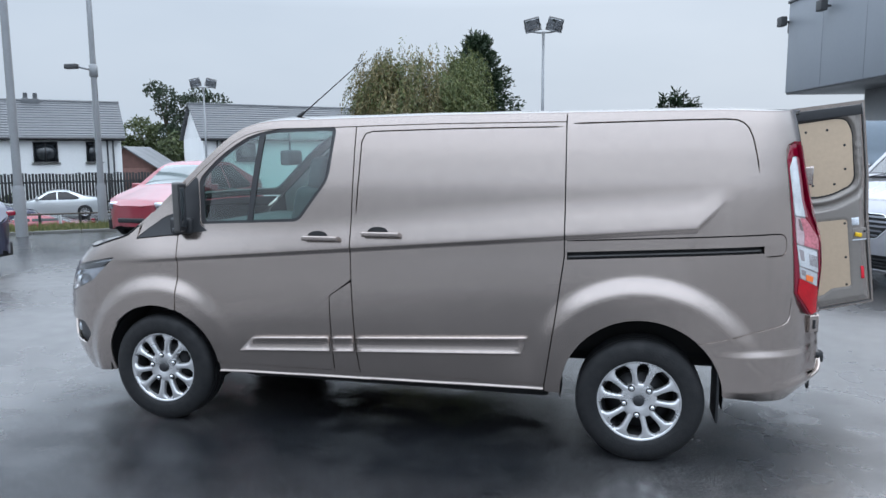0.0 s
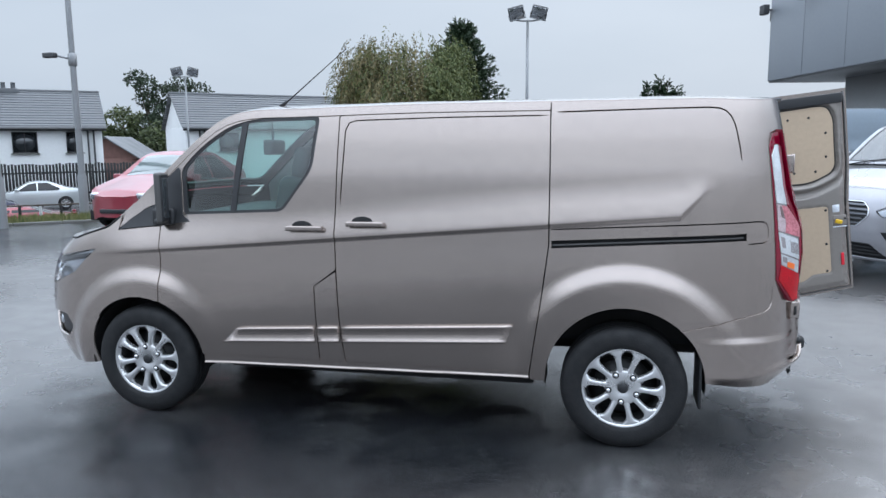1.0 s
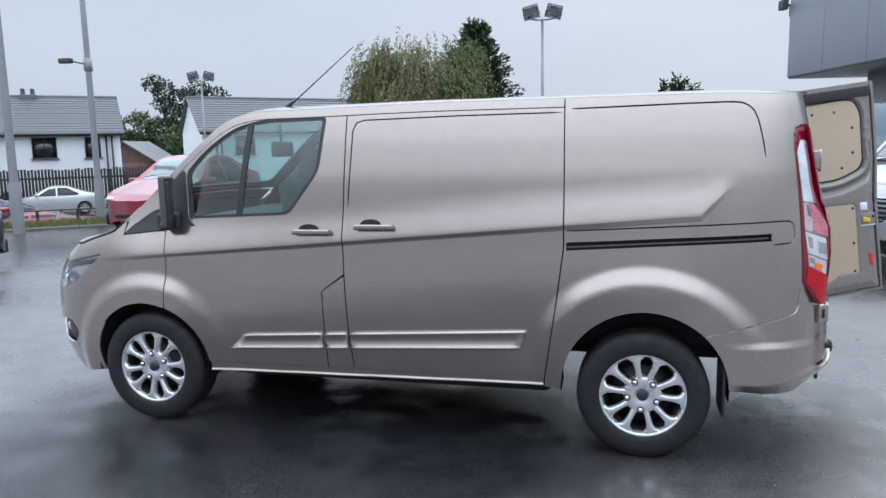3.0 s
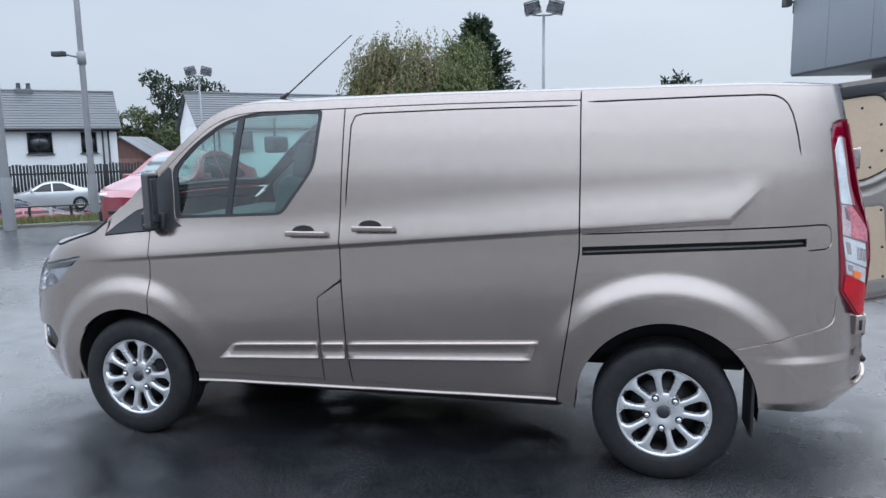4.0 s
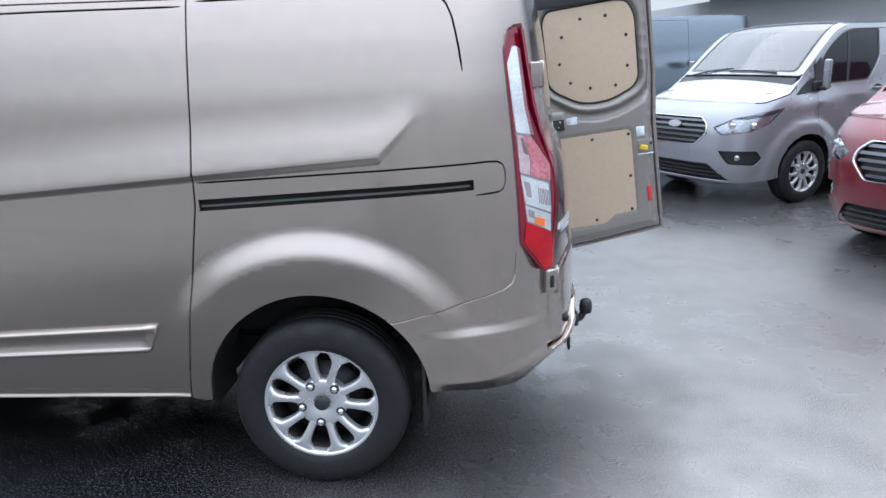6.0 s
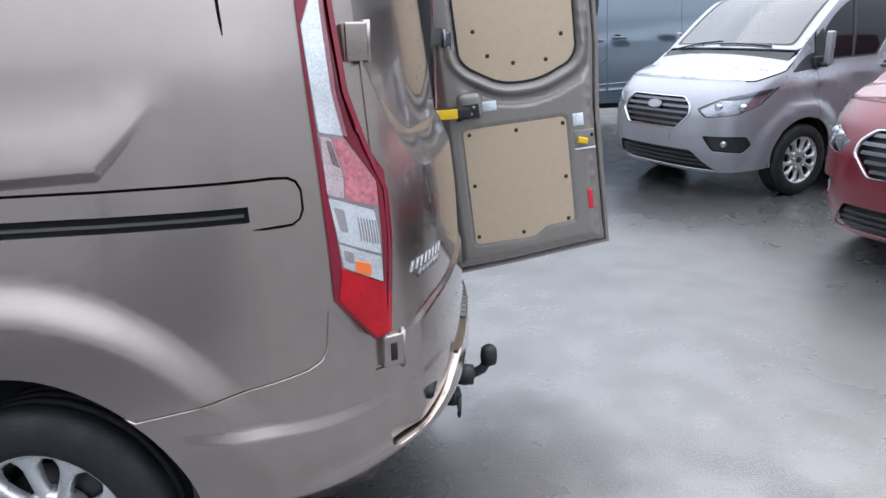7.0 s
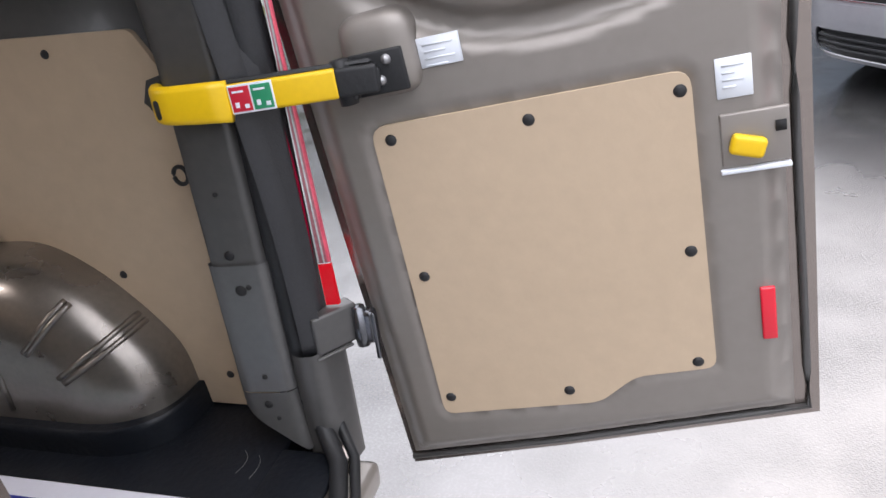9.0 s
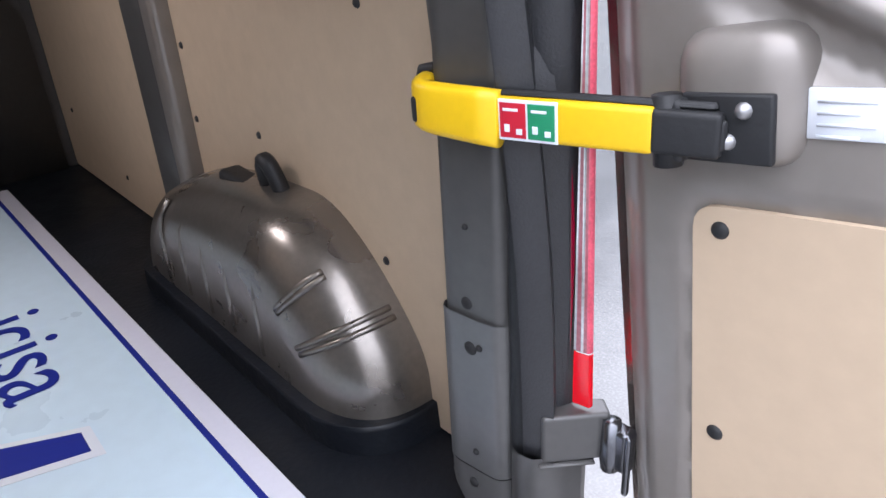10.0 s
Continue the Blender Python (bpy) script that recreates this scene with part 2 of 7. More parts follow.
def wet_asphalt():
    m = mat("wet asphalt", (0.05, 0.052, 0.056), 0.25)
    nt = m.node_tree
    b = nt.nodes["Principled BSDF"]
    co = [n for n in nt.nodes if n.type == "TEX_COORD"][0]
    big = nt.nodes.new("ShaderNodeTexNoise")
    big.inputs["Scale"].default_value, big.inputs["Detail"].default_value = 0.45, 6.0
    mid = nt.nodes.new("ShaderNodeTexNoise")
    mid.inputs["Scale"].default_value, mid.inputs["Detail"].default_value = 3.5, 5.0
    chip = nt.nodes.new("ShaderNodeTexVoronoi")
    chip.inputs["Scale"].default_value = 150
    chip2 = nt.nodes.new("ShaderNodeTexNoise")
    chip2.inputs["Scale"].default_value, chip2.inputs["Detail"].default_value = 110, 2.5
    for n in (big, mid, chip, chip2):
        nt.links.new(co.outputs["Object"], n.inputs["Vector"])
    # stone chips: pale and dark aggregate
    ramp = nt.nodes.new("ShaderNodeValToRGB")
    ramp.color_ramp.elements[0].color, ramp.color_ramp.elements[0].position = (0.005, 0.006, 0.008, 1), 0.46
    ramp.color_ramp.elements[1].color, ramp.color_ramp.elements[1].position = (0.055, 0.057, 0.061, 1), 0.72
    nt.links.new(chip2.outputs[0], ramp.inputs[0])
    wet = nt.nodes.new("ShaderNodeMath")
    wet.operation = "ADD"
    nt.links.new(big.outputs[0], wet.inputs[0])
    half = nt.nodes.new("ShaderNodeMath")
    half.operation = "MULTIPLY"
    half.inputs[1].default_value = 0.6
    nt.links.new(mid.outputs[0], half.inputs[0])
    nt.links.new(half.outputs[0], wet.inputs[1])
    # film of water: smooth in the hollows, rough chips standing out elsewhere
    rr = nt.nodes.new("ShaderNodeMapRange")
    rr.inputs[1].default_value, rr.inputs[2].default_value, rr.inputs[3].default_value, rr.inputs[4].default_value = 0.62, 0.95, 0.24, 0.07
    nt.links.new(wet.outputs[0], rr.inputs[0])
    st = nt.nodes.new("ShaderNodeMapRange")
    st.inputs[1].default_value, st.inputs[2].default_value, st.inputs[3].default_value, st.inputs[4].default_value = 0.62, 0.95, 0.62, 0.10
    nt.links.new(wet.outputs[0], st.inputs[0])
    hs = nt.nodes.new("ShaderNodeMath")
    hs.operation = "ADD"
    nt.links.new(chip.outputs["Distance"], hs.inputs[0])
    nt.links.new(chip2.outputs[0], hs.inputs[1])
    bu = nt.nodes.new("ShaderNodeBump")
    bu.inputs["Distance"].default_value = 0.0028
    nt.links.new(hs.outputs[0], bu.inputs["Height"])
    nt.links.new(bu.outputs[0], b.inputs["Normal"])
    tint = nt.nodes.new("ShaderNodeVectorMath")
    tint.operation = "SCALE"
    tr = nt.nodes.new("ShaderNodeMapRange")
    tr.inputs[1].default_value, tr.inputs[2].default_value, tr.inputs[3].default_value, tr.inputs[4].default_value = 0.3, 0.7, 1.25, 0.75
    nt.links.new(big.outputs[0], tr.inputs[0])
    nt.links.new(ramp.outputs[0], tint.inputs[0])
    nt.links.new(tr.outputs[0], tint.inputs["Scale"])
    # mask in x for painted shade: dark band around the van, ragged by noise
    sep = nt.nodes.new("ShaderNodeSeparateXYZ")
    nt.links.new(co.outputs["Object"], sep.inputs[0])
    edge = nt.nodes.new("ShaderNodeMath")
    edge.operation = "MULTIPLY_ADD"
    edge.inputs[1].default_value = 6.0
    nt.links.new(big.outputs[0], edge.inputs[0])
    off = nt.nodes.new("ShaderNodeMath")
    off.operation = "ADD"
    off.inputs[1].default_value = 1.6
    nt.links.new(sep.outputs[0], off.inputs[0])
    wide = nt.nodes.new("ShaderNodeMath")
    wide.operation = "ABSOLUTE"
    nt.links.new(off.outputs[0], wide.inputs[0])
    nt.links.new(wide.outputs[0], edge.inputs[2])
    # 0 in the band shaded by colour beside the van, 1 outside
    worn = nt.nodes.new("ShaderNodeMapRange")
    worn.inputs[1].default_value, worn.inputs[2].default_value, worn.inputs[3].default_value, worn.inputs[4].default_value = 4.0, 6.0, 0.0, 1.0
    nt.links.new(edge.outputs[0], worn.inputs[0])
    # pale tone fades out here, painting shade under the row of parked vans
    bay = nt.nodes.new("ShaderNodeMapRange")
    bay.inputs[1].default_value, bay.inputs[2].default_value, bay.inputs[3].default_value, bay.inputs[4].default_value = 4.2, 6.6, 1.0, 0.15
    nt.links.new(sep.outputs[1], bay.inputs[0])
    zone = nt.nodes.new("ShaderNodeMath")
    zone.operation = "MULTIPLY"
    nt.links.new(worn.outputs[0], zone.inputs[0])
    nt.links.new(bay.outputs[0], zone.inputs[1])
    # paler tone away from the van paints sky glare, dark band paints its shade
    glare_tone = nt.nodes.new("ShaderNodeValToRGB")
    glare_tone.color_ramp.elements[0].color, glare_tone.color_ramp.elements[0].position = (0.125, 0.120, 0.118, 1), 0.36
    glare_tone.color_ramp.elements[1].color, glare_tone.color_ramp.elements[1].position = (0.195, 0.187, 0.183, 1), 0.64
    nt.links.new(mid.outputs[0], glare_tone.inputs[0])
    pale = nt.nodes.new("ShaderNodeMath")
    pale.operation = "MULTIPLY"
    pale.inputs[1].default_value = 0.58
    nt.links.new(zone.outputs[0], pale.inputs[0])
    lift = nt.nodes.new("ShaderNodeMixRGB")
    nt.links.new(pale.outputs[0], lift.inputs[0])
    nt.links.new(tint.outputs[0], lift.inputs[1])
    nt.links.new(glare_tone.outputs[0], lift.inputs[2])
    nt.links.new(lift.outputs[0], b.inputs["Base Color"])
    # roughness, relief and IOR follow the same painted zone
    dry = nt.nodes.new("ShaderNodeMath")
    dry.operation = "MULTIPLY_ADD"
    dry.inputs[1].default_value = 0.16
    nt.links.new(zone.outputs[0], dry.inputs[0])
    nt.links.new(rr.outputs[0], dry.inputs[2])
    nt.links.new(dry.outputs[0], b.inputs["Roughness"])
    flat = nt.nodes.new("ShaderNodeMath")
    flat.operation = "MULTIPLY_ADD"
    flat.inputs[1].default_value = -0.14
    nt.links.new(zone.outputs[0], flat.inputs[0])
    nt.links.new(st.outputs[0], flat.inputs[2])
    nt.links.new(flat.outputs[0], bu.inputs["Strength"])
    film = nt.nodes.new("ShaderNodeMath")
    film.operation = "MULTIPLY_ADD"
    film.inputs[1].default_value, film.inputs[2].default_value = 0.68, 1.52
    nt.links.new(zone.outputs[0], film.inputs[0])
    nt.links.new(film.outputs[0], b.inputs["IOR"])
    return m


M_ASPHALT = wet_asphalt()

# ---- building tools ----
from mathutils.geometry import delaunay_2d_cdt


def smooth(a, b, t):
    t = np.clip((np.asarray(t, float) - a) / (b - a), 0, 1)
    return t * t * (3 - 2 * t)


def part(name, data, material, parent=None, label="", flat=False):
    """Links a bmesh, or a (verts, faces) pair, as one mesh object under its thing."""
    me = bpy.data.meshes.new(name)
    if isinstance(data, bmesh.types.BMesh):
        data.to_mesh(me)
        data.free()
    else:
        me.from_pydata([tuple(v) for v in data[0]], [], data[1])
    me.materials.append(material)
    if not flat:
        me.polygons.foreach_set("use_smooth", [True] * len(me.polygons))
    ob = new(name, me)
    if parent is not None:
        ob.parent = parent
    if label:
        ob["label"] = label
    return ob


def thing(name, m, label, category, group="", kind=""):
    ob = new(name)
    ob.matrix_world = m
    return tagged(ob, label, category, group, kind)


def box(lo, hi, bevel=0.0, seg=2, m=None):
    bm = bmesh.new()
    bmesh.ops.create_cube(bm, size=1)
    lo, hi = Vector(lo), Vector(hi)
    for v in bm.verts:
        v.co = Vector([lo[i] + (v.co[i] + 0.5) * (hi[i] - lo[i]) for i in range(3)])
    if bevel:
        bmesh.ops.bevel(bm, geom=bm.edges[:], offset=bevel, segments=seg, affect="EDGES", profile=0.6)
    if m is not None:
        bm.transform(m)
    return bm


def merge(*bms):
    """Several bmeshes as one."""
    out = bmesh.new()
    for b in bms:
        me = bpy.data.meshes.new("t")
        b.to_mesh(me)
        b.free()
        out.from_mesh(me)
        bpy.data.meshes.remove(me)
    return out


def lathe(profile, n=48, axis="y", m=None):
    """Spins (radius, along) pairs round an axis."""
    vs, fs = [], []
    k = len(profile)
    for i in range(n):
        a = 2 * math.pi * i / n
        for r, h in profile:
            c, s = r * math.cos(a), r * math.sin(a)
            vs.append((c, h, s) if axis == "y" else (c, s, h))
    for i in range(n):
        for j in range(k - 1):
            a, b = i * k + j, ((i + 1) % n) * k + j
            fs.append((a, b, b + 1, a + 1))
    bm = bmesh.new()
    bv = [bm.verts.new(v) for v in vs]
    for f in fs:
        if len({tuple(vs[i]) for i in f}) > 2:
            bm.faces.new([bv[i] for i in f])
    bmesh.ops.remove_doubles(bm, verts=bm.verts, dist=1e-5)
    bmesh.ops.recalc_face_normals(bm, faces=bm.faces)
    if m is not None:
        bm.transform(m)
    return bm


def tube(points, radius, n=8, taper=None):
    """A round bar along points."""
    pts = [Vector(p) for p in points]
    vs, fs = [], []
    for i, p in enumerate(pts):
        d = (pts[min(i + 1, len(pts) - 1)] - pts[max(i - 1, 0)]).normalized()
        q = d.to_track_quat("Z", "Y")
        r = radius if taper is None else radius + (taper - radius) * i / (len(pts) - 1)
        for j in range(n):
            a = 2 * math.pi * j / n
            vs.append(p + q @ Vector((r * math.cos(a), r * math.sin(a), 0)))
    for i in range(len(pts) - 1):
        for j in range(n):
            a, b = i * n + j, i * n + (j + 1) % n
            fs.append((a, b, b + n, a + n))
    fs.append(tuple(range(n))[::-1])
    fs.append(tuple(range((len(pts) - 1) * n, len(pts) * n)))
    return vs, fs


def join_lists(*pairs):
    vs, fs = [], []
    for v, f in pairs:
        k = len(vs)
        vs += list(v)
        fs += [tuple(i + k for i in q) for q in f]
    return vs, fs


def fillet(pts, r, n=5):
    """A closed outline with rounded corners; r: one radius or one for each corner."""
    out = []
    k = len(pts)
    rs = r if isinstance(r, (list, tuple)) else [r] * k
    for i in range(k):
        p, a, b = (Vector(pts[j % k]) for j in (i, i - 1, i + 1))
        if rs[i] <= 0:
            out.append(tuple(p))
            continue
        la, lb = (a - p).length, (b - p).length
        d = min(rs[i], la * 0.48, lb * 0.48)
        p0, p1 = p + (a - p) * (d / la), p + (b - p) * (d / lb)
        for j in range(n + 1):
            t = j / n
            out.append(tuple(p0 * (1 - t) ** 2 + p * 2 * t * (1 - t) + p1 * t * t))
    return out


def dense(pts, step, closed=True):
    out = []
    k = len(pts)
    for i in range(k if closed else k - 1):
        a, b = np.array(pts[i], float), np.array(pts[(i + 1) % k], float)
        m = max(1, int(np.ceil(np.linalg.norm(b - a) / step)))
        for j in range(m):
            out.append(a + (b - a) * j / m)
    if not closed:
        out.append(np.array(pts[-1], float))
    keep = [out[0]]
    for p in out[1:]:
        if np.linalg.norm(p - keep[-1]) > 1e-4:
            keep.append(p)
    if closed and np.linalg.norm(keep[-1] - keep[0]) < 1e-4:
        keep.pop()
    return np.array(keep)


def inside(poly, p):
    """Which of the points p lie in the polygon."""
    x, y = p[:, 0], p[:, 1]
    res = np.zeros(len(p), bool)
    x0, y0 = poly[:, 0], poly[:, 1]
    x1, y1 = np.roll(x0, -1), np.roll(y0, -1)
    for a, b, c, d in zip(x0, y0, x1, y1):
        if b != d:
            hit = (b > y) != (d > y)
            res ^= hit & (x < (c - a) * (y - b) / (d - b) + a)
    return res


def slit(path, w=0.005):
    """A thin cut along a line, running out at both ends, as an outline."""
    p = dense(path, 0.03, False)
    t = np.gradient(p, axis=0)
    t /= np.linalg.norm(t, axis=1)[:, None] + 1e-9
    nrm = np.stack([-t[:, 1], t[:, 0]], 1)
    ww = w / 2 * np.minimum(1, 0.35 + 25 * np.minimum(np.linspace(0, 1, len(p)), np.linspace(1, 0, len(p))))
    return np.vstack([p + nrm * ww[:, None], (p - nrm * ww[:, None])[::-1]])


def sheet(outline, fmap, step=0.04, thick=0.018, holes=(), flip=False, closed_back=False, cuts=(), lines=()):
    """A curved panel: an outline with holes in two coordinates, laid on the surface fmap(u, v), with its edges turned in.
    Returns verts, faces, normals."""
    loops = [dense(outline, step)] + [dense(h, step) for h in holes] + [np.asarray(c) for c in cuts]
    lo, hi = loops[0].min(0), loops[0].max(0)
    gx, gy = np.arange(lo[0] + step / 2, hi[0], step), np.arange(lo[1] + step / 2, hi[1], step)
    g = np.stack(np.meshgrid(gx, gy), -1).reshape(-1, 2)
    ok = inside(loops[0], g) if len(g) else np.zeros(0, bool)
    for h in loops[1:]:
        ok &= ~inside(h, g)
    allb = np.vstack(loops)
    if len(g):
        idx = np.where(ok)[0]
        for i in idx:
            if ((allb - g[i]) ** 2).sum(1).min() < (0.45 * step) ** 2:
                ok[i] = False
        g = g[ok]
    if len(lines):
        # rows of points along creases, so that the mesh follows them
        ln = np.vstack([np.asarray(q) for q in lines])
        ok = inside(loops[0], ln)
        for h in loops[1:]:
            ok &= ~inside(h, ln)
        ln = ln[ok]
        ln = ln[[((allb - q) ** 2).sum(1).min() > 0.005**2 for q in ln]] if len(ln) else ln
        if len(ln):
            g = g[[((ln - q) ** 2).sum(1).min() > (0.5 * step) ** 2 for q in g]]
            g = np.vstack([g, ln])
    pts, edges = [], []
    for lp in loops:
        k = len(pts)
        pts += [tuple(q) for q in lp]
        edges += [(k + i, k + (i + 1) % len(lp)) for i in range(len(lp))]
    pts += [tuple(q) for q in g]
    rv, re_, rf, _, _, _ = delaunay_2d_cdt([Vector(q) for q in pts], edges, [], 0, 1e-6)
    uv = np.array([tuple(q) for q in rv])
    f = np.array([q for q in rf if len(q) == 3])
    c = uv[f].mean(1)
    keep = inside(loops[0], c)
    for h in loops[1:]:
        keep &= ~inside(h, c)
    f = f[keep]
    a2 = np.cross(uv[f[:, 1]] - uv[f[:, 0]], uv[f[:, 2]] - uv[f[:, 0]])
    f = f[np.abs(a2) > 1e-9]
    a2 = a2[np.abs(a2) > 1e-9]
    f[a2 < 0] = f[a2 < 0][:, ::-1]
    e = 1e-3
    P = fmap(uv[:, 0], uv[:, 1])
    nu = fmap(uv[:, 0] + e, uv[:, 1]) - fmap(uv[:, 0] - e, uv[:, 1])
    nv = fmap(uv[:, 0], uv[:, 1] + e) - fmap(uv[:, 0], uv[:, 1] - e)
    N = np.cross(nu, nv)
    N /= np.linalg.norm(N, axis=1)[:, None] + 1e-12
    if flip:
        N, f = -N, f[:, ::-1]
    verts, faces, norms = list(P), [tuple(q) for q in f], list(N)
    cnt = {}
    for t in faces:
        for i in range(3):
            a, b = t[i], t[(i + 1) % 3]
            cnt[(a, b)] = 1
    if thick:
        top, low = {}, {}
        for a, b in cnt:
            if (b, a) not in cnt:
                d = P[b] - P[a]
                side = np.cross(d, N[a])
                side /= np.linalg.norm(side) + 1e-12
                for q in (a, b):
                    if q not in top:
                        top[q] = len(verts)
                        verts.append(P[q])
                        norms.append((side + 0.6 * N[q]) / np.linalg.norm(side + 0.6 * N[q]))
                        low[q] = len(verts)
                        verts.append(P[q] - N[q] * thick)
                        norms.append(side)
                faces.append((top[b], top[a], low[a], low[b]))
    if closed_back:
        k = len(verts)
        verts += list(P - N * thick)
        norms += list(-N)
        faces += [tuple(int(i) + k for i in q[::-1]) for q in f]
    return verts, [tuple(int(i) for i in q) for q in faces], norms


def panel(name, s, material, parent, label=""):
    """Links a sheet with its true normals."""
    verts, faces, norms = s
    me = bpy.data.meshes.new(name)
    me.from_pydata([tuple(v) for v in verts], [], faces)
    me.materials.append(material)
    me.polygons.foreach_set("use_smooth", [True] * len(me.polygons))
    me.normals_split_custom_set_from_vertices([tuple(n) for n in norms])
    ob = new(name, me)
    if parent is not None:
        ob.parent = parent
    if label:
        ob["label"] = label
    return ob


def arc(cx, cz, r, a0, a1, n=16):
    return [(cx + r * math.cos(radians(a0 + (a1 - a0) * i / n)), cz + r * math.sin(radians(a0 + (a1 - a0) * i / n))) for i in range(n + 1)]

# ---- the van's body surface: s runs along the side and round both ends, z is the height ----
def table(zs, vs, soft):
    zg = np.arange(0.0, 2.3, 0.005)
    v = np.interp(zg, zs, vs)
    k = np.exp(-0.5 * (np.arange(-3 * soft, 3 * soft + 0.001, 0.005) / soft) ** 2)
    pad = len(k) // 2
    v = np.convolve(np.pad(v, pad, mode="edge"), k / k.sum(), "valid")[: len(zg)]
    return lambda z: np.interp(z, zg, v)


HALF = table([0.2, 0.28, 0.4, 0.55, 0.7, 0.9, 1.05, 1.2, 1.35, 1.5, 1.7, 1.85, 1.92, 2.05],
             [0.90, 0.915, 0.935, 0.953, 0.96, 0.96, 0.955, 0.947, 0.935, 0.915, 0.872, 0.832, 0.805, 0.74], 0.035)
REAR_L = table([0.3, 0.5, 0.75, 1.05, 1.5, 1.75, 1.9, 2.0], [0.55, 0.58, 0.58, 0.57, 0.515, 0.48, 0.44, 0.40], 0.06)
NOSE_L = table([0.2, 0.3, 0.45, 0.6, 0.8, 0.95, 1.0, 1.1, 1.25], [0.86, 0.95, 1.02, 1.03, 1.01, 0.95, 0.91, 0.80, 0.62], 0.03)
X_REAR, X_NOSE = 0.45, -2.9


def quarter_arc(length, width, n):
    ph = np.linspace(0, math.pi / 2, 3000)
    a, b = np.sin(ph) ** (2 / n), np.cos(ph) ** (2 / n)
    run = np.r_[0, np.cumsum(np.hypot(np.diff(a * length), np.diff(b * width)))]
    return run, a, b


REAR_RUN, REAR_A, REAR_B = quarter_arc(0.58, 0.95, 2.5)
NOSE_RUN, NOSE_A, NOSE_B = quarter_arc(1.03, 0.96, 3.4)
# the side eases into the rear corner
EASE_S = np.linspace(-0.3, 0.6, 1801)
EASE_B = np.interp(EASE_S, REAR_RUN, REAR_B)
for _ in range(3):
    EASE_B = np.convolve(np.pad(EASE_B, 80, mode="edge"), np.ones(161) / 161, "valid")
EASE_B = EASE_B + (np.interp(EASE_S, REAR_RUN, REAR_B) - EASE_B) * smooth(0.10, 0.30, EASE_S)
S_REAR, S_NOSE = X_REAR + REAR_RUN[-1], X_NOSE - NOSE_RUN[-1]


def ramp_up(t):
    """A straight ramp from 0 to 1 with its two corners eased."""
    soft = lambda u, k: np.where(u < -k, 0, np.where(u > k, u, (u + k) ** 2 / (4 * k)))
    return soft(t, 0.085) - soft(t - 1, 0.4)


def half_width(x, z):
    # swage: a soft ramp over a crease that runs back, then turns up along a slanted end
    turn = np.clip(x - 0.27, 0, 0.13)
    zc = 1.062 + (np.clip(x, -3.3, 0.46) + 2.78) * 0.0775 + 0.95 * turn
    tall = 0.150 - 0.66 * turn
    a = smooth(-3.35, -2.95, x) * (1 - smooth(0.36, 0.48, x))
    amp = 0.027 - 0.17 * turn
    ease = lambda lo, hi: (lambda k: k ** 3 * (k * (k * 6 - 15) + 10))(np.clip((x - lo) / (hi - lo), 0, 1))
    w = HALF(z) + 0.0096 * (1 - smooth(-3.35, -2.95, x) * (1 - ease(0.05, 0.75)))
    low_part = smooth(-3.35, -2.95, x) * 0.027 * (1 - ease(0.10, 0.64))
    w = w + low_part + (a * amp * (1 - ramp_up((z - zc) / tall)) - low_part) * smooth(zc - 0.30, zc - 0.02, z)
    w = w - a * 0.011 * (1 - ease(0.16, 0.46)) * (1 - smooth(zc - 0.030, zc - 0.004, z)) * smooth(zc - 0.42, zc - 0.05, z)
    for cx, r0, r1 in ((0.0, 0.585, 0.70), (-2.933, 0.49, 0.61)):
        r = np.hypot(x - cx, z - 0.345)
        fade = smooth(-0.60, -0.33, x) * (1 - ease(0.18, 0.62) * (1 - smooth(0.46, 0.76, z))) if cx == 0.0 else 1 - 0.85 * smooth(-2.80, -2.45, x)
        w = w + 0.036 * fade * (1 - smooth(r0, r1, r))
    w = w + 0.016 * (1 - smooth(0.62, 0.655, z)) * ease(0.30, 0.56)
    return w - 0.06 * np.clip((-1.9 - x) / 1.0, 0, 1) ** 1.5 * smooth(1.0, 1.45, z)


def swage_lines():
    """Rows of points along the swage: its crease, undercut and upper edge."""
    x = np.arange(-3.3, 0.50, 0.011)
    turn = np.clip(x - 0.27, 0, 0.13)
    zc = 1.062 + (np.clip(x, -3.3, 0.46) + 2.78) * 0.0775 + 0.95 * turn
    return [np.stack([x + dx, zc + dz], 1) for dz, dx in ((-0.034, 0.0), (-0.022, 0.005), (-0.012, 0.0), (-0.003, 0.005), (0.008, 0.0))] + [np.stack([x, zc + k * (0.150 - 0.66 * turn)], 1) for k in (0.25, 0.5, 0.75, 0.92, 1.0, 1.08)]


def skin(off=0.0):
    """The near side, from the middle of the nose to the middle of the tail, moved outwards by off."""
    def fn(s, z):
        s, z = np.asarray(s, float), np.asarray(z, float)
        rear, nose = s > X_REAR, s < X_NOSE
        ra, rb = np.interp(s - X_REAR, REAR_RUN, REAR_A), np.where(s < X_REAR + 0.35, np.interp(s - X_REAR, EASE_S, EASE_B), np.interp(s - X_REAR, REAR_RUN, REAR_B))
        na, nb = np.interp(X_NOSE - s, NOSE_RUN, NOSE_A), np.interp(X_NOSE - s, NOSE_RUN, NOSE_B)
        x = np.where(rear, X_REAR + (REAR_L(z) + off) * ra, np.where(nose, X_NOSE - (NOSE_L(z) + off) * na, s))
        w = (half_width(x, z) + off) * np.where(nose, nb, rb)
        return np.stack([x, -w, z + 0 * x], -1)
    return fn


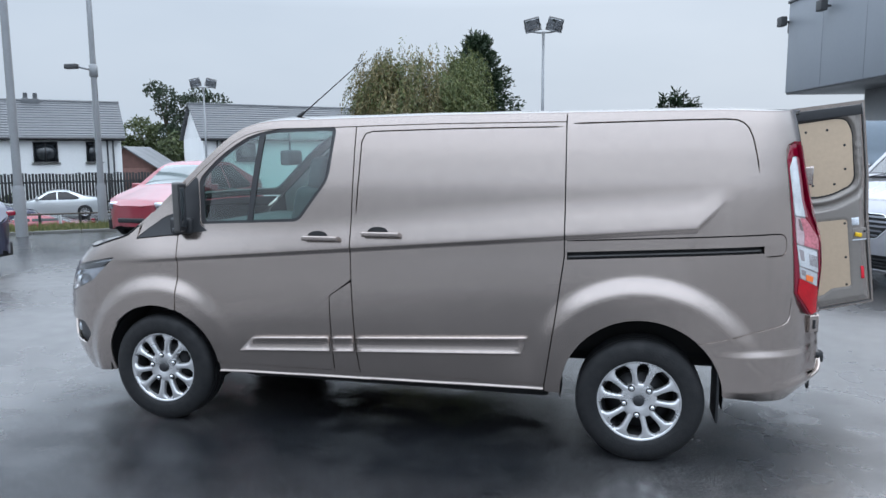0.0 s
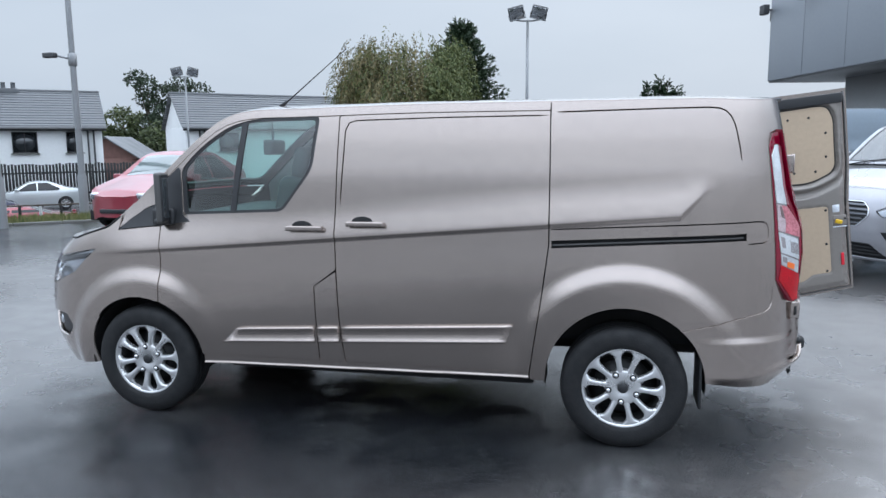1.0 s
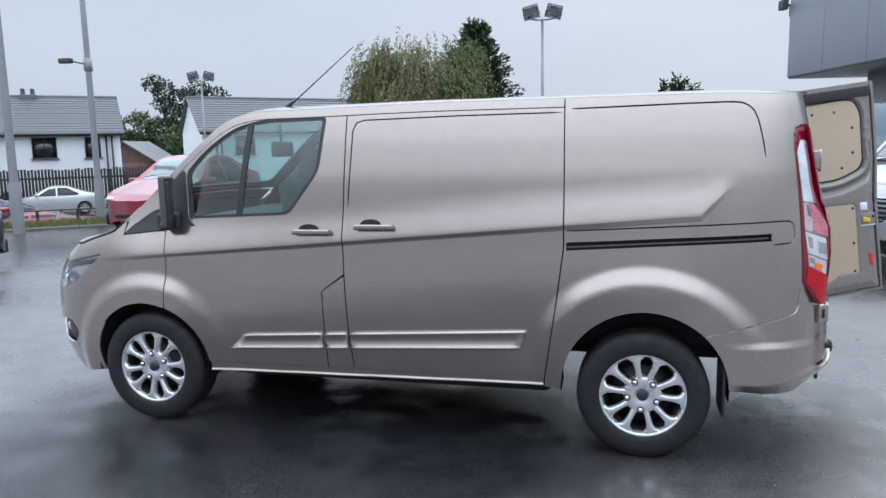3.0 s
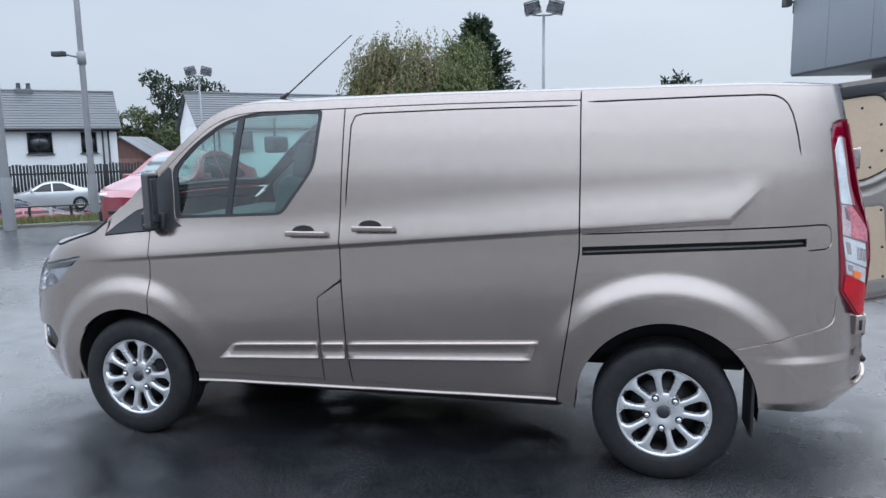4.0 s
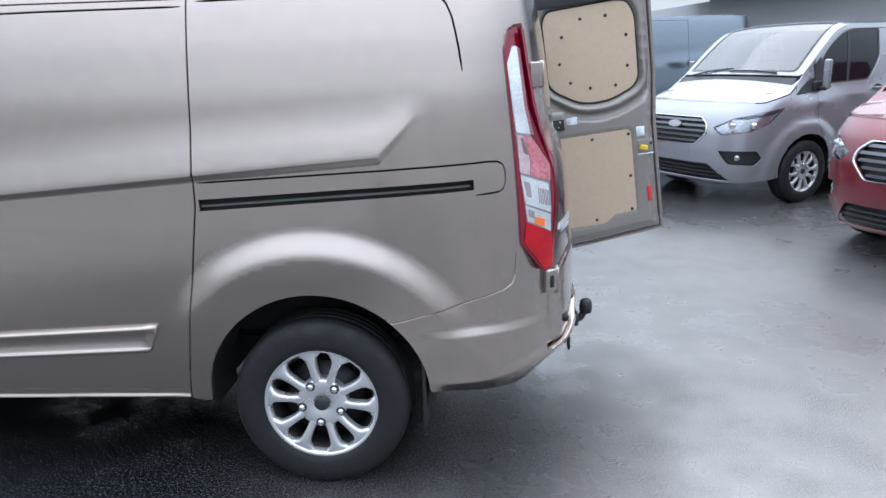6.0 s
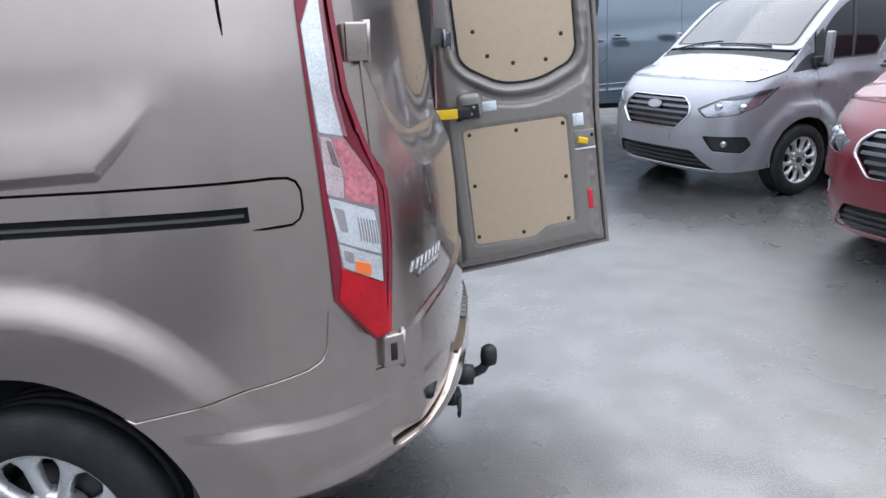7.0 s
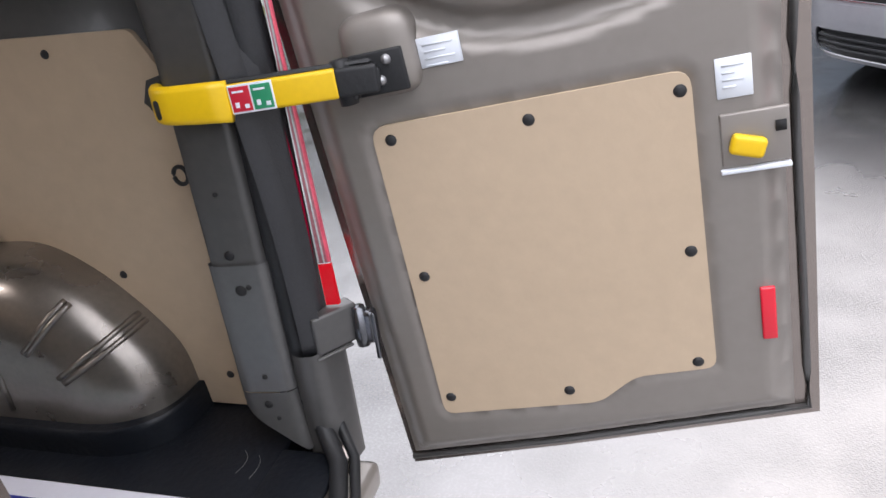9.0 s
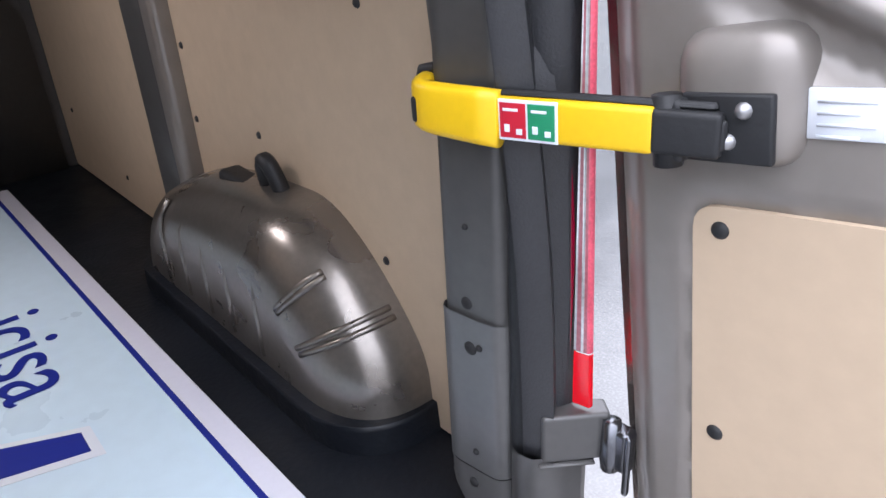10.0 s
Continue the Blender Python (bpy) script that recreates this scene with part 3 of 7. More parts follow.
def end_skin(rear, off=0.0, extra=None):
    """Right round the tail or the nose: q is 0 in the middle and grows to the far side."""
    base = skin(off)

    def fn(q, z):
        q, z = np.asarray(q, float), np.asarray(z, float)
        p = base(S_REAR - np.abs(q) if rear else S_NOSE + np.abs(q), z)
        p[..., 1] *= np.where(q > 0, -1, 1)
        if extra is not None:
            p[..., 0] += extra(q, z, p[..., 1])
        return p
    return fn


def top(x, y):
    """Bonnet, windscreen and roof as one height over the plan."""
    roof = 1.905 + 0.07 * (1 - np.abs(y / 0.84) ** 3.5) - 0.05 * smooth(0.35, 1.0, x) - 0.02 * smooth(-1.0, -2.2, x)
    t = np.clip((-3.05 - x) / 0.75, -0.3, 1.3)
    bonnet = 1.275 - 0.20 * t - 0.09 * t**3 - 0.05 * (y / 0.85) ** 2
    u = np.clip(x - 0.13 * (y / 0.8) ** 2, -3.5, -2.22) + 3.0
    screen = 1.471 + 0.8977 * u + 0.0412 * u**2 - 0.5025 * u**3
    low = np.maximum(bonnet, screen)
    k = 0.10
    h = np.clip(0.5 + 0.5 * (low - roof) / k, 0, 1)
    return low * (1 - h) + roof * h - k * h * (1 - h)


def brow(s):
    """The height at which the side meets bonnet, screen or roof."""
    s = np.atleast_1d(np.asarray(s, float))
    lo, hi = np.full(s.shape, 0.7), np.full(s.shape, 2.1)
    f = skin()
    for _ in range(40):
        mid = (lo + hi) / 2
        p = f(s, mid)
        up = top(p[..., 0], p[..., 1]) > mid
        lo, hi = np.where(up, mid, lo), np.where(up, hi, mid)
    return lo


def along(s0, s1, drop=0.0, n=24):
    ss = np.linspace(s0, s1, n)
    return list(zip(ss, brow(ss) - drop))


G = 0.0035
SEAM_B = [(-1.607, 0.40), (-1.627, 0.576), (-1.646, 0.945), (-1.653, 1.176), (-1.647, 1.5), (-1.645, 1.80)]
SEAM_C = [(-0.515, 0.40), (-0.453, 0.815), (-0.414, 1.126), (-0.416, 1.5), (-0.42, 1.80)]
SEAM_A = [(-2.796, 0.732), (-2.792, 0.991), (-2.803, 1.184)]
KINK = [(-1.769, 0.40), (-1.777, 0.627), (-1.784, 0.855), (-1.657, 0.945)]
TAIL = [(0.764, 1.655), (0.80, 1.722), (0.835, 1.73), (0.85, 1.45), (0.868, 1.36), (0.936, 1.258), (0.925, 0.838), (0.880, 0.828), (0.785, 0.950), (0.780, 1.30)]
WINDOW = [(-2.650, 1.262), (-1.985, 1.290), (-1.802, 1.535), (-1.768, 1.845), (-2.19, 1.838), (-2.36, 1.798), (-2.55, 1.672), (-2.68, 1.535)]
R_REAR, R_FRONT = 0.427, 0.395


def shift(pts, d):
    return [(p[0] + d, p[1]) for p in pts]


def mirrored(s):
    v, f, n = s
    return [np.array((p[0], -p[1], p[2])) for p in v], [q[::-1] for q in f], [np.array((p[0], -p[1], p[2])) for p in n]


def wheel(parent, m, label, step=48):
    """Alloy wheel with ten spokes, brake disc and tyre; the outer face looks to -y."""
    hub = new("wheel")
    hub.parent = parent
    hub.matrix_local = m
    hub["label"] = label
    tyre = [(0.222, 0.012), (0.228, 0.004), (0.25, 0.0), (0.285, -0.004), (0.315, 0.004), (0.332, 0.016), (0.3405, 0.030)]
    for i in range(4):
        y0 = 0.042 + i * 0.036
        tyre += [(0.343, y0), (0.343, y0 + 0.024), (0.335, y0 + 0.026), (0.335, y0 + 0.034)]
    tyre += [(0.343, 0.19), (0.335, 0.205), (0.30, 0.218), (0.23, 0.21), (0.222, 0.20)]
    part("tyre", lathe(tyre, step), M_TYRE, hub)
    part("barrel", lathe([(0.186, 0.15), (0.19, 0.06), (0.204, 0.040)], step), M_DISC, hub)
    rim = [(0.203, 0.042), (0.207, 0.030), (0.2125, 0.018), (0.2225, 0.010), (0.226, 0.014), (0.226, 0.03), (0.206, 0.05)]
    part("rim", lathe(rim, step), M_ALLOY, hub)
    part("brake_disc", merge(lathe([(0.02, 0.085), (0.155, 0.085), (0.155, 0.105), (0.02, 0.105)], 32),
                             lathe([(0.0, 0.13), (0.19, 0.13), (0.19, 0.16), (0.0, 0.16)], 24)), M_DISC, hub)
    for i in range(10):
        a = 2 * math.pi * (i + 0.5) / 10 - math.pi / 2 - (0.03 if i % 2 else -0.03)
        bm = bmesh.new()
        prof = [(0.060, 0.028, 0.024), (0.095, 0.0175, 0.021), (0.12, 0.0150, 0.016), (0.15, 0.0160, 0.013), (0.178, 0.0195, 0.012), (0.191, 0.027, 0.013), (0.202, 0.046, 0.016), (0.214, 0.067, 0.02)]
        rows = []
        for r, w, y in prof:
            rows.append([bm.verts.new((r, y + dy, sx * w)) for sx, dy in ((-1, 0.034), (-0.92, 0.006), (-0.5, 0.0), (0.5, 0.0), (0.92, 0.006), (1, 0.034))])
        for p, q in zip(rows, rows[1:]):
            for j in range(5):
                bm.faces.new((p[j], p[j + 1], q[j + 1], q[j]))
        bmesh.ops.recalc_face_normals(bm, faces=bm.faces)
        bm.transform(Matrix.Rotation(a, 4, "Y"))
        part("spoke", bm, M_ALLOY, hub)
    part("hub", lathe([(0.0, 0.026), (0.034, 0.026), (0.04, 0.022), (0.070, 0.021), (0.090, 0.022), (0.098, 0.026), (0.100, 0.07)], 40), M_ALLOY, hub)
    part("hub_cap", lathe([(0.0, 0.012), (0.024, 0.013), (0.029, 0.017), (0.029, 0.03)], 24), M_PLASTIC, hub, "dark round hub cap")
    for i in range(5):
        a = 2 * math.pi * i / 5 - math.pi / 2
        spot = Matrix.Translation((0.080 * math.cos(a), 0, -0.080 * math.sin(a)))
        # dark disc round each nut paints the shade of a sunk pocket
        part("nut_shade_disc", lathe([(0.0, 0.0195), (0.016, 0.0195), (0.0185, 0.0205), (0.0185, 0.04)], 14, m=spot), M_DISC, hub)
        part("wheel_nut", lathe([(0.0, 0.008), (0.011, 0.010), (0.0135, 0.016), (0.0135, 0.04)], 6, m=spot), M_CHROME, hub)
    return hub


def nose_sheet(*given, **named):
    """A sheet on the nose, where the surface runs the other way round."""
    return sheet(*given, flip=True, **named)


def front_face(van, body, step, plates=True):
    """Nose: bumper with grille, lamps, intakes and bonnet."""
    f = end_skin(False)
    qs = S_NOSE
    edge_s = [(-3.33, 0.30)] + arc(-2.933, 0.36, R_FRONT, 188, 141, 8) + [(-3.27, 0.80), (-3.285, 0.95)]
    right = [(s - qs, z) for s, z in edge_s]
    tops = np.linspace(1.0, 0, 30) * (-3.285 - qs)
    topz = brow(qs + tops) - 0.004
    crest = [(q, z) for q, z in zip(tops, topz)]
    half = [(0.0, 0.235), (0.5, 0.235), (0.9, 0.25)] + right + crest
    outline = half + [(-q, z) for q, z in half[::-1]][1:-1]
    grille = fillet([(-0.34, 0.655), (0.34, 0.655), (0.47, 0.79), (0.45, 0.875), (0.36, 0.945), (-0.36, 0.945), (-0.45, 0.875), (-0.47, 0.79)], 0.03)
    intake = fillet([(-0.74, 0.262), (0.74, 0.262), (0.62, 0.36), (0.52, 0.455), (-0.52, 0.455), (-0.62, 0.36)], 0.025)
    lamp = [(0.535, 0.845), (0.64, 0.765), (0.93, 0.80), (1.13, 0.885), (1.285, 1.045), (1.05, 1.005), (0.74, 0.945)]
    fog = [(0.63, 0.60), (0.74, 0.455), (1.02, 0.44), (1.10, 0.52), (1.04, 0.60)]
    holes = [grille, intake]
    for sg in (1, -1):
        for o in (lamp, fog):
            holes.append(fillet([(sg * q, z) for q, z in o], 0.03))
    bumper = panel("front_bumper", nose_sheet(outline, f, step, 0.012, holes), body, van)
    back = end_skin(False, -0.05)
    panel("grille_backing", nose_sheet([(-0.8, 0.25), (0.8, 0.25), (0.7, 0.95), (-0.7, 0.95)], back, 0.08, 0), M_PLASTIC, van)
    g = new("grille")
    g.parent = van
    ring = [((grille[i][0]) * 1.022, 0.80 + (grille[i][1] - 0.80) * 1.035) for i in range(len(grille))]
    panel("surround", nose_sheet(ring, end_skin(False, 0.012), 0.05, 0.03, [grille]), M_CHROME, g, "chrome grille surround")
    for i in range(5):
        z = 0.69 + i * 0.055
        w = 0.355 + 0.10 * min(1, i / 2.2) - (0.06 if i == 4 else 0)
        bar = [(-w, z - 0.012), (w, z - 0.012), (w - 0.01, z + 0.012), (-w + 0.01, z + 0.012)]
        panel("bar", nose_sheet(fillet(bar, 0.008), end_skin(False, -0.006 + 0.003 * (i % 2)), 0.04, 0.03), M_GREYCHROME, g)
    th = np.linspace(0, 2 * math.pi, 25)[:-1]
    panel("badge", nose_sheet([(0.095 * math.cos(a), 0.862 + 0.038 * math.sin(a)) for a in th], end_skin(False, 0.012), 0.03, 0.02), M_STEEL, g, "plain oval badge")
    for k in range(3):
        z = 0.30 + 0.045 * k
        w = 0.66 - 0.05 * k
        panel("intake_bar", nose_sheet([(-w, z), (w, z), (w, z + 0.014), (-w, z + 0.014)], end_skin(False, -0.015), 0.08, 0.02), M_PLASTIC, van)
    for sg in (1, -1):
        head = new("headlight")
        head.parent = van
        o = fillet([(sg * q, z) for q, z in lamp], 0.028)
        c = np.mean(np.array(o), 0)
        small = [tuple(c + (np.array(p) - c) * 0.97) for p in o]
        panel("reflector", nose_sheet(small, end_skin(False, -0.03), 0.05, 0), M_LAMP, head)
        panel("lens", nose_sheet(small, end_skin(False, 0.002), 0.04, 0.008), M_CLEAR, head)
        lid = [(sg * q, z) for q, z in ((0.72, 0.935), (1.04, 0.985), (1.235, 1.014), (1.15, 0.972), (0.87, 0.932))]
        panel("lid", nose_sheet(fillet(lid, 0.012), end_skin(False, -0.012), 0.05, 0.01), M_PLASTIC, head)
        for q0 in (0.70, 0.91):
            p = f(np.array([sg * q0]), np.array([0.865]))[0]
            part("projector", lathe([(0.0, -0.012), (0.025, -0.008), (0.036, 0.0), (0.042, 0.03)], 20, m=Matrix.Translation((p[0] + 0.03, p[1], p[2])) @ Matrix.Rotation(radians(90), 4, "Z").inverted()), M_CHROME, head)
        fl = new("fog_lamp")
        fl.parent = van
        fo = fillet([(sg * q, z) for q, z in fog], 0.03)
        panel("bezel", nose_sheet(fo, end_skin(False, -0.03), 0.04, 0), M_PLASTIC, fl)
        p = f(np.array([sg * 0.80]), np.array([0.525]))[0]
        part("bulb", lathe([(0.0, -0.02), (0.03, -0.015), (0.038, 0.0), (0.04, 0.02)], 20, m=Matrix.Translation((p[0] + 0.055, p[1] * 0.985, p[2])) @ Matrix.Rotation(radians(-90 - sg * 25), 4, "Z")), M_LAMP, fl)
    panel("number_plate_holder", nose_sheet(fillet([(-0.27, 0.52), (0.27, 0.52), (0.27, 0.625), (-0.27, 0.625)], 0.01), end_skin(False, 0.006), 0.06, 0.012), body, van)
    # bonnet; its shut line is a dark tube with the gap's shade as colour
    for sg in (1, -1):
        line = np.linspace(-3.22, -3.75, 14)
        pl = skin(0.002)(line, brow(line))
        part("bonnet_gap_line", tube([(q[0], q[1] * sg, q[2] - 0.002) for q in pl], 0.006, 6), M_GAP, van)
    ss = np.linspace(-3.09, S_NOSE, 40)
    p = skin()(ss, brow(ss))
    left = [(q[0] + 0.006, q[1] * 0.994) for q in p]
    rear = [(-3.09 - 0.09 * (1 - (y / 0.9) ** 2), y) for y in np.linspace(0.86, -0.86, 14)]
    out = left + [(x, -y) for x, y in left[::-1]][1:] + rear
    panel("bonnet", sheet(out, lambda x, y: np.stack([x, y, top(x, y) + 0.004], -1), step, 0.02), body, van)
    return bumper


def build_van(root, body, detail=True, step=0.03, rear_open=False, dark_rear=False, rails=True):
    van = root
    f = skin()
    edge_front = [(-3.285, 0.95), (-3.27, 0.80)] + arc(-2.933, 0.36, R_FRONT, 141, 72, 10)
    wing = shift(edge_front, -0.014) + shift(SEAM_A, -G) + [(-2.81, 1.188), (-3.185, 1.160)] + along(-3.205, -3.28, 0.004, 5)
    tri = [(-2.80 - G, 1.196), (-3.185, 1.167), (-3.10, 1.226), (-2.95, 1.290), (-2.80 - G, 1.335)]
    foot = [(-2.80 - G, 1.338), (-2.95, 1.293), (-3.10, 1.229), (-3.18, 1.178)] + along(-3.17, -2.80 - G, 0.003, 10)
    door = shift(SEAM_A[::-1], G) + arc(-2.933, 0.36, R_FRONT, 68, 6, 12) + [(-2.535, 0.40)] + shift(KINK[:3] + [(-1.6465, 0.957)], -G) + shift(SEAM_B[3:5], -G) + along(-1.645 - G, -2.775, 0.052, 26)
    filler = shift(KINK[:3] + [(-1.656, 0.941)], G) + [(-1.6495, 0.930)] + shift(SEAM_B[:2][::-1], -G)
    slide = shift(SEAM_B[:5], G) + along(-1.645 + G, -0.42 - G, 0.052, 16) + shift(SEAM_C[:4][::-1], -G)
    rail_strip = along(-2.775, -0.42 - G, 0.003, 30) + along(-0.42 - G, -2.775, 0.046, 30)
    quarter = ([(-0.515 + G, 0.36), (-R_REAR - 0.002, 0.36)] + arc(0, 0.375, R_REAR, 178, 50.5, 22) + [(0.30, 0.690), (0.717, 0.7885), (0.752, 0.806), (0.766, 0.832), (0.779, 0.929), (0.886, 0.809), (0.900, 0.73), (0.959, 0.725)]
               + along(0.959, -0.42 + G, 0.003, 34) + shift(SEAM_C[::-1], G))
    tail_hole = fillet(TAIL, 0.012, 3)
    tail_cut = fillet(shift(TAIL, 0.012), 0.012, 3)
    slot = [(-0.400, 1.151), (0.612, 1.204), (0.613, 1.167), (-0.400, 1.109)]
    cuts = []
    if detail:
        cuts = [slit([(-0.385, 1.847), (0.2, 1.857), (0.40, 1.858), (0.46, 1.853), (0.500, 1.838), (0.530, 1.812), (0.552, 1.768), (0.564, 1.72), (0.576, 1.66), (0.587, 1.58)], 0.009),
                slit([(-0.402, 1.212), (0.2, 1.241), (0.67, 1.265), (0.712, 1.263), (0.732, 1.253), (0.742, 1.232), (0.742, 1.188), (0.732, 1.165), (0.712, 1.154), (0.64, 1.1495), (0.618, 1.1485)], 0.007)]
    swage = swage_lines() if detail else ()
    slide_cuts = []
    if detail:
        slide_cuts = [slit([(-1.622, 1.34), (-1.610, 1.6), (-1.605, 1.76), (-1.585, 1.805), (-1.54, 1.818), (-1.0, 1.828), (-0.44, 1.830)], 0.008)]
    win = fillet(WINDOW, [0.03, 0.04, 0.06, 0.03, 0.09, 0.09, 0.09, 0.04], 4)
    sheets = [("front_wing", sheet(wing, skin(0.0008), step, 0.02, lines=swage), body), ("corner_trim", sheet(tri, f, step, 0.02), M_PLASTIC), ("pillar_foot", sheet(foot, f, step, 0.02), body),
              ("front_door", sheet(door, f, step, 0.02, [win], lines=swage), body), ("filler_panel", sheet(filler, f, step, 0.02, lines=swage), body),
              ("sliding_door", sheet(slide, f, step, 0.02, cuts=slide_cuts, lines=swage), body), ("roof_rail", sheet(rail_strip, f, 0.03, 0.02), body),
              ("rear_quarter_panel", sheet(quarter, f, step, 0.02, [tail_cut] + ([slot] if rails else []), cuts=cuts, lines=swage), body)]
    # near-black sheet behind the panel gaps, their shade put into its colour
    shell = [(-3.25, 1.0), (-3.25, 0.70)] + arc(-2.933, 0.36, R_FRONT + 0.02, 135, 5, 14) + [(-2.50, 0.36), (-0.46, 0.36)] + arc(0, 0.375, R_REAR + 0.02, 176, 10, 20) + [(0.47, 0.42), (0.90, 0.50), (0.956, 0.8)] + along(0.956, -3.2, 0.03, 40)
    sheets.append(("gap_backing", sheet(shell, skin(-0.030), 0.07, 0.0, [[(s * 1.0, z) for s, z in win], [(0.76, 0.97), (0.90, 0.88), (0.90, 1.2), (0.83, 1.7), (0.73, 1.66)]][:1]), M_GAP))
    sheets.append(("sill", sheet([(-2.53, 0.343), (-0.52, 0.368), (-0.52, 0.3975), (-2.53, 0.3975)], lambda s, z: f(s, z) + np.stack([0 * s, -0.009 * (1 - smooth(0.0, 0.016, z - 0.343 - 0.01244 * (s + 2.53))), 0 * s], -1), 0.006 if detail else 0.04, 0.02), body))
    # glass in the front door, with its black surround and dividing bar
    bar = [(-2.333, 1.272), (-2.297, 1.272), (-2.236, 1.825), (-2.272, 1.822)]
    c = np.array([-2.2, 1.55])
    glass_out = [tuple(c + (np.array(p) - c) * 0.942) for p in win]
    sheets.append(("window", sheet(glass_out, skin(-0.012), 0.05, 0.0), M_GLASS if detail else M_DARKGLASS))
    sheets.append(("window_seal", sheet(win, skin(-0.008), 0.03, 0.012, [glass_out]), M_PLASTIC))
    sheets.append(("mirror_sail", sheet([(-2.80, 1.200), (-2.60, 1.222), (-2.655, 1.262), (-2.686, 1.535)] + along(-2.70, -2.79, 0.058, 6), skin(0.004), 0.03, 0.01), M_PLASTIC))
    sheets.append(("window_divider", sheet(bar, skin(-0.006), 0.04, 0.014), M_PLASTIC))
    cab_side = [(-2.95, 1.20), (-1.66, 1.20)] + along(-1.66, -2.95, 0.05, 16)
    sheets.append(("cab_lining", sheet(cab_side, skin(-0.045), 0.1, 0.0, [win]), M_LINING))
    # rubbing strips: a padded bar with a bright upper edge
    strips = []
    for a, b in (((-2.389, -2.275), (-1.79, -1.79)), ((-1.768, -1.768), (-1.637, -1.637)), ((-1.617, -1.617), (-0.65, -0.60))):
        prof = [(0.0, -0.004), (0.0, 0.011), (0.03, 0.016), (0.10, 0.019), (0.16, 0.013), (0.19, 0.005), (0.79, 0.028), (0.88, 0.030), (0.92, 0.028), (0.98, 0.012), (1.0, 0.003), (1.0, -0.004)]
        n_ = max(4, int((b[0] - a[0]) / 0.05))
        vs, fs = [], []
        for i in range(n_ + 1):
            k = i / n_
            s0, s1 = a[0] + (b[0] - a[0]) * k, a[1] + (b[1] - a[1]) * k
            z0, z1 = 0.486 + (s0 + 2.389) * 0.045, 0.592 + (s1 + 2.275) * 0.054
            end = 0.93 if i in (0, n_) else 1.0
            for t, o in prof:
                p = skin(o * end)(np.array([s0 + (s1 - s0) * t]), np.array([z0 + (z1 - z0) * t]))[0]
                vs.append(tuple(p))
        k = len(prof)
        fs = [(i * k + j, (i + 1) * k + j, (i + 1) * k + j + 1, i * k + j + 1) for i in range(n_) for j in range(k - 1)] + [tuple(range(k)), tuple(n_ * k + j for j in range(k - 1, -1, -1))]
        strips.append((vs, fs))
    for vs, fs in strips:
        part("rubbing_strip", (vs, fs), body, van)
        part("rubbing_strip", ([(x, -y, z) for x, y, z in vs], [q[::-1] for q in fs]), body, van)
    if rails:
        sheets.append(("rail_channel", sheet([(-0.41, 1.10), (0.625, 1.16), (0.625, 1.21), (-0.41, 1.16)], skin(-0.028), 0.06, 0.0), M_GAP))
        sheets.append(("slide_rail", sheet([(-0.395, 1.121), (0.60, 1.177), (0.60, 1.185), (-0.395, 1.129)], skin(-0.014), 0.04, 0.012), M_POST))
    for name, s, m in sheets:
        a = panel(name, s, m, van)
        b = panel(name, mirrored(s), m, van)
        if name == "gap_backing":
            a["label"] = b["label"] = "black sheet as shade behind the panel gaps"
    # tail lamps
    for sg in (1, -1):
        lamp = new("tail_light")
        lamp.parent = van
        lamp["label"] = "tall tail lamp with red rim and clear centre"
        bulge = 0.058 if sg == 1 else 0.028
        swell_out = lambda o: (lambda s, z: skin(o + bulge * smooth(0.775, 0.925, s) * (1 - smooth(1.35, 1.7, z) * 0.3) * (0.55 + 0.45 * smooth(0.82, 1.15, z)))(s + 0.012, z))
        fl = swell_out(0.006)

        def seg(name, pts, material, off=0.010, r=0.004):
            s = sheet(fillet(pts, r, 2), swell_out(off), 0.02, 0.014)
            panel(name, s if sg == 1 else mirrored(s), material, lamp)
        inner = [(0.772, 1.60), (0.803, 1.665), (0.828, 1.665), (0.832, 1.45), (0.848, 1.345), (0.910, 1.240), (0.908, 1.0), (0.812, 1.0), (0.79, 1.30)]
        s = sheet(tail_hole, fl, 0.02, 0.045, [inner])
        panel("rim", s if sg == 1 else mirrored(s), M_LENS_DARK, lamp)
        s = sheet(inner, swell_out(0.002), 0.03, 0.0)
        panel("backing", s if sg == 1 else mirrored(s), M_LENS_BACK, lamp)
        seg("upper_lens", [(0.773, 1.60), (0.803, 1.66), (0.826, 1.66), (0.829, 1.45), (0.844, 1.350), (0.790, 1.36), (0.781, 1.48)], M_LENS_CLEAR)
        seg("brake_lens", [(0.818, 1.346), (0.845, 1.340), (0.906, 1.237), (0.904, 1.178), (0.832, 1.202), (0.836, 1.26)], M_LENS_BRAKE)
        seg("clear_facet", [(0.791, 1.352), (0.816, 1.346), (0.834, 1.26), (0.830, 1.203), (0.793, 1.215)], M_LENS_FACET, 0.0105)
        seg("reflector_facet", [(0.803, 1.342), (0.815, 1.338), (0.829, 1.275), (0.812, 1.285)], M_LENS_SMOKE, 0.0115)
        seg("side_strip", [(0.822, 1.655), (0.833, 1.655), (0.838, 1.45), (0.852, 1.348), (0.842, 1.352), (0.828, 1.45)], M_LENS_ROSE, 0.0125, 0.002)
        seg("indicator_lens", [(0.794, 1.207), (0.892, 1.170), (0.901, 1.06), (0.806, 1.10)], M_LENS_CLEAR)
        seg("reversing_lens", [(0.807, 1.092), (0.901, 1.052), (0.905, 0.985), (0.813, 1.035)], M_LENS_CLEAR, 0.008)
        for k in range(7):
            a_ = 0.852 + k * 0.0062
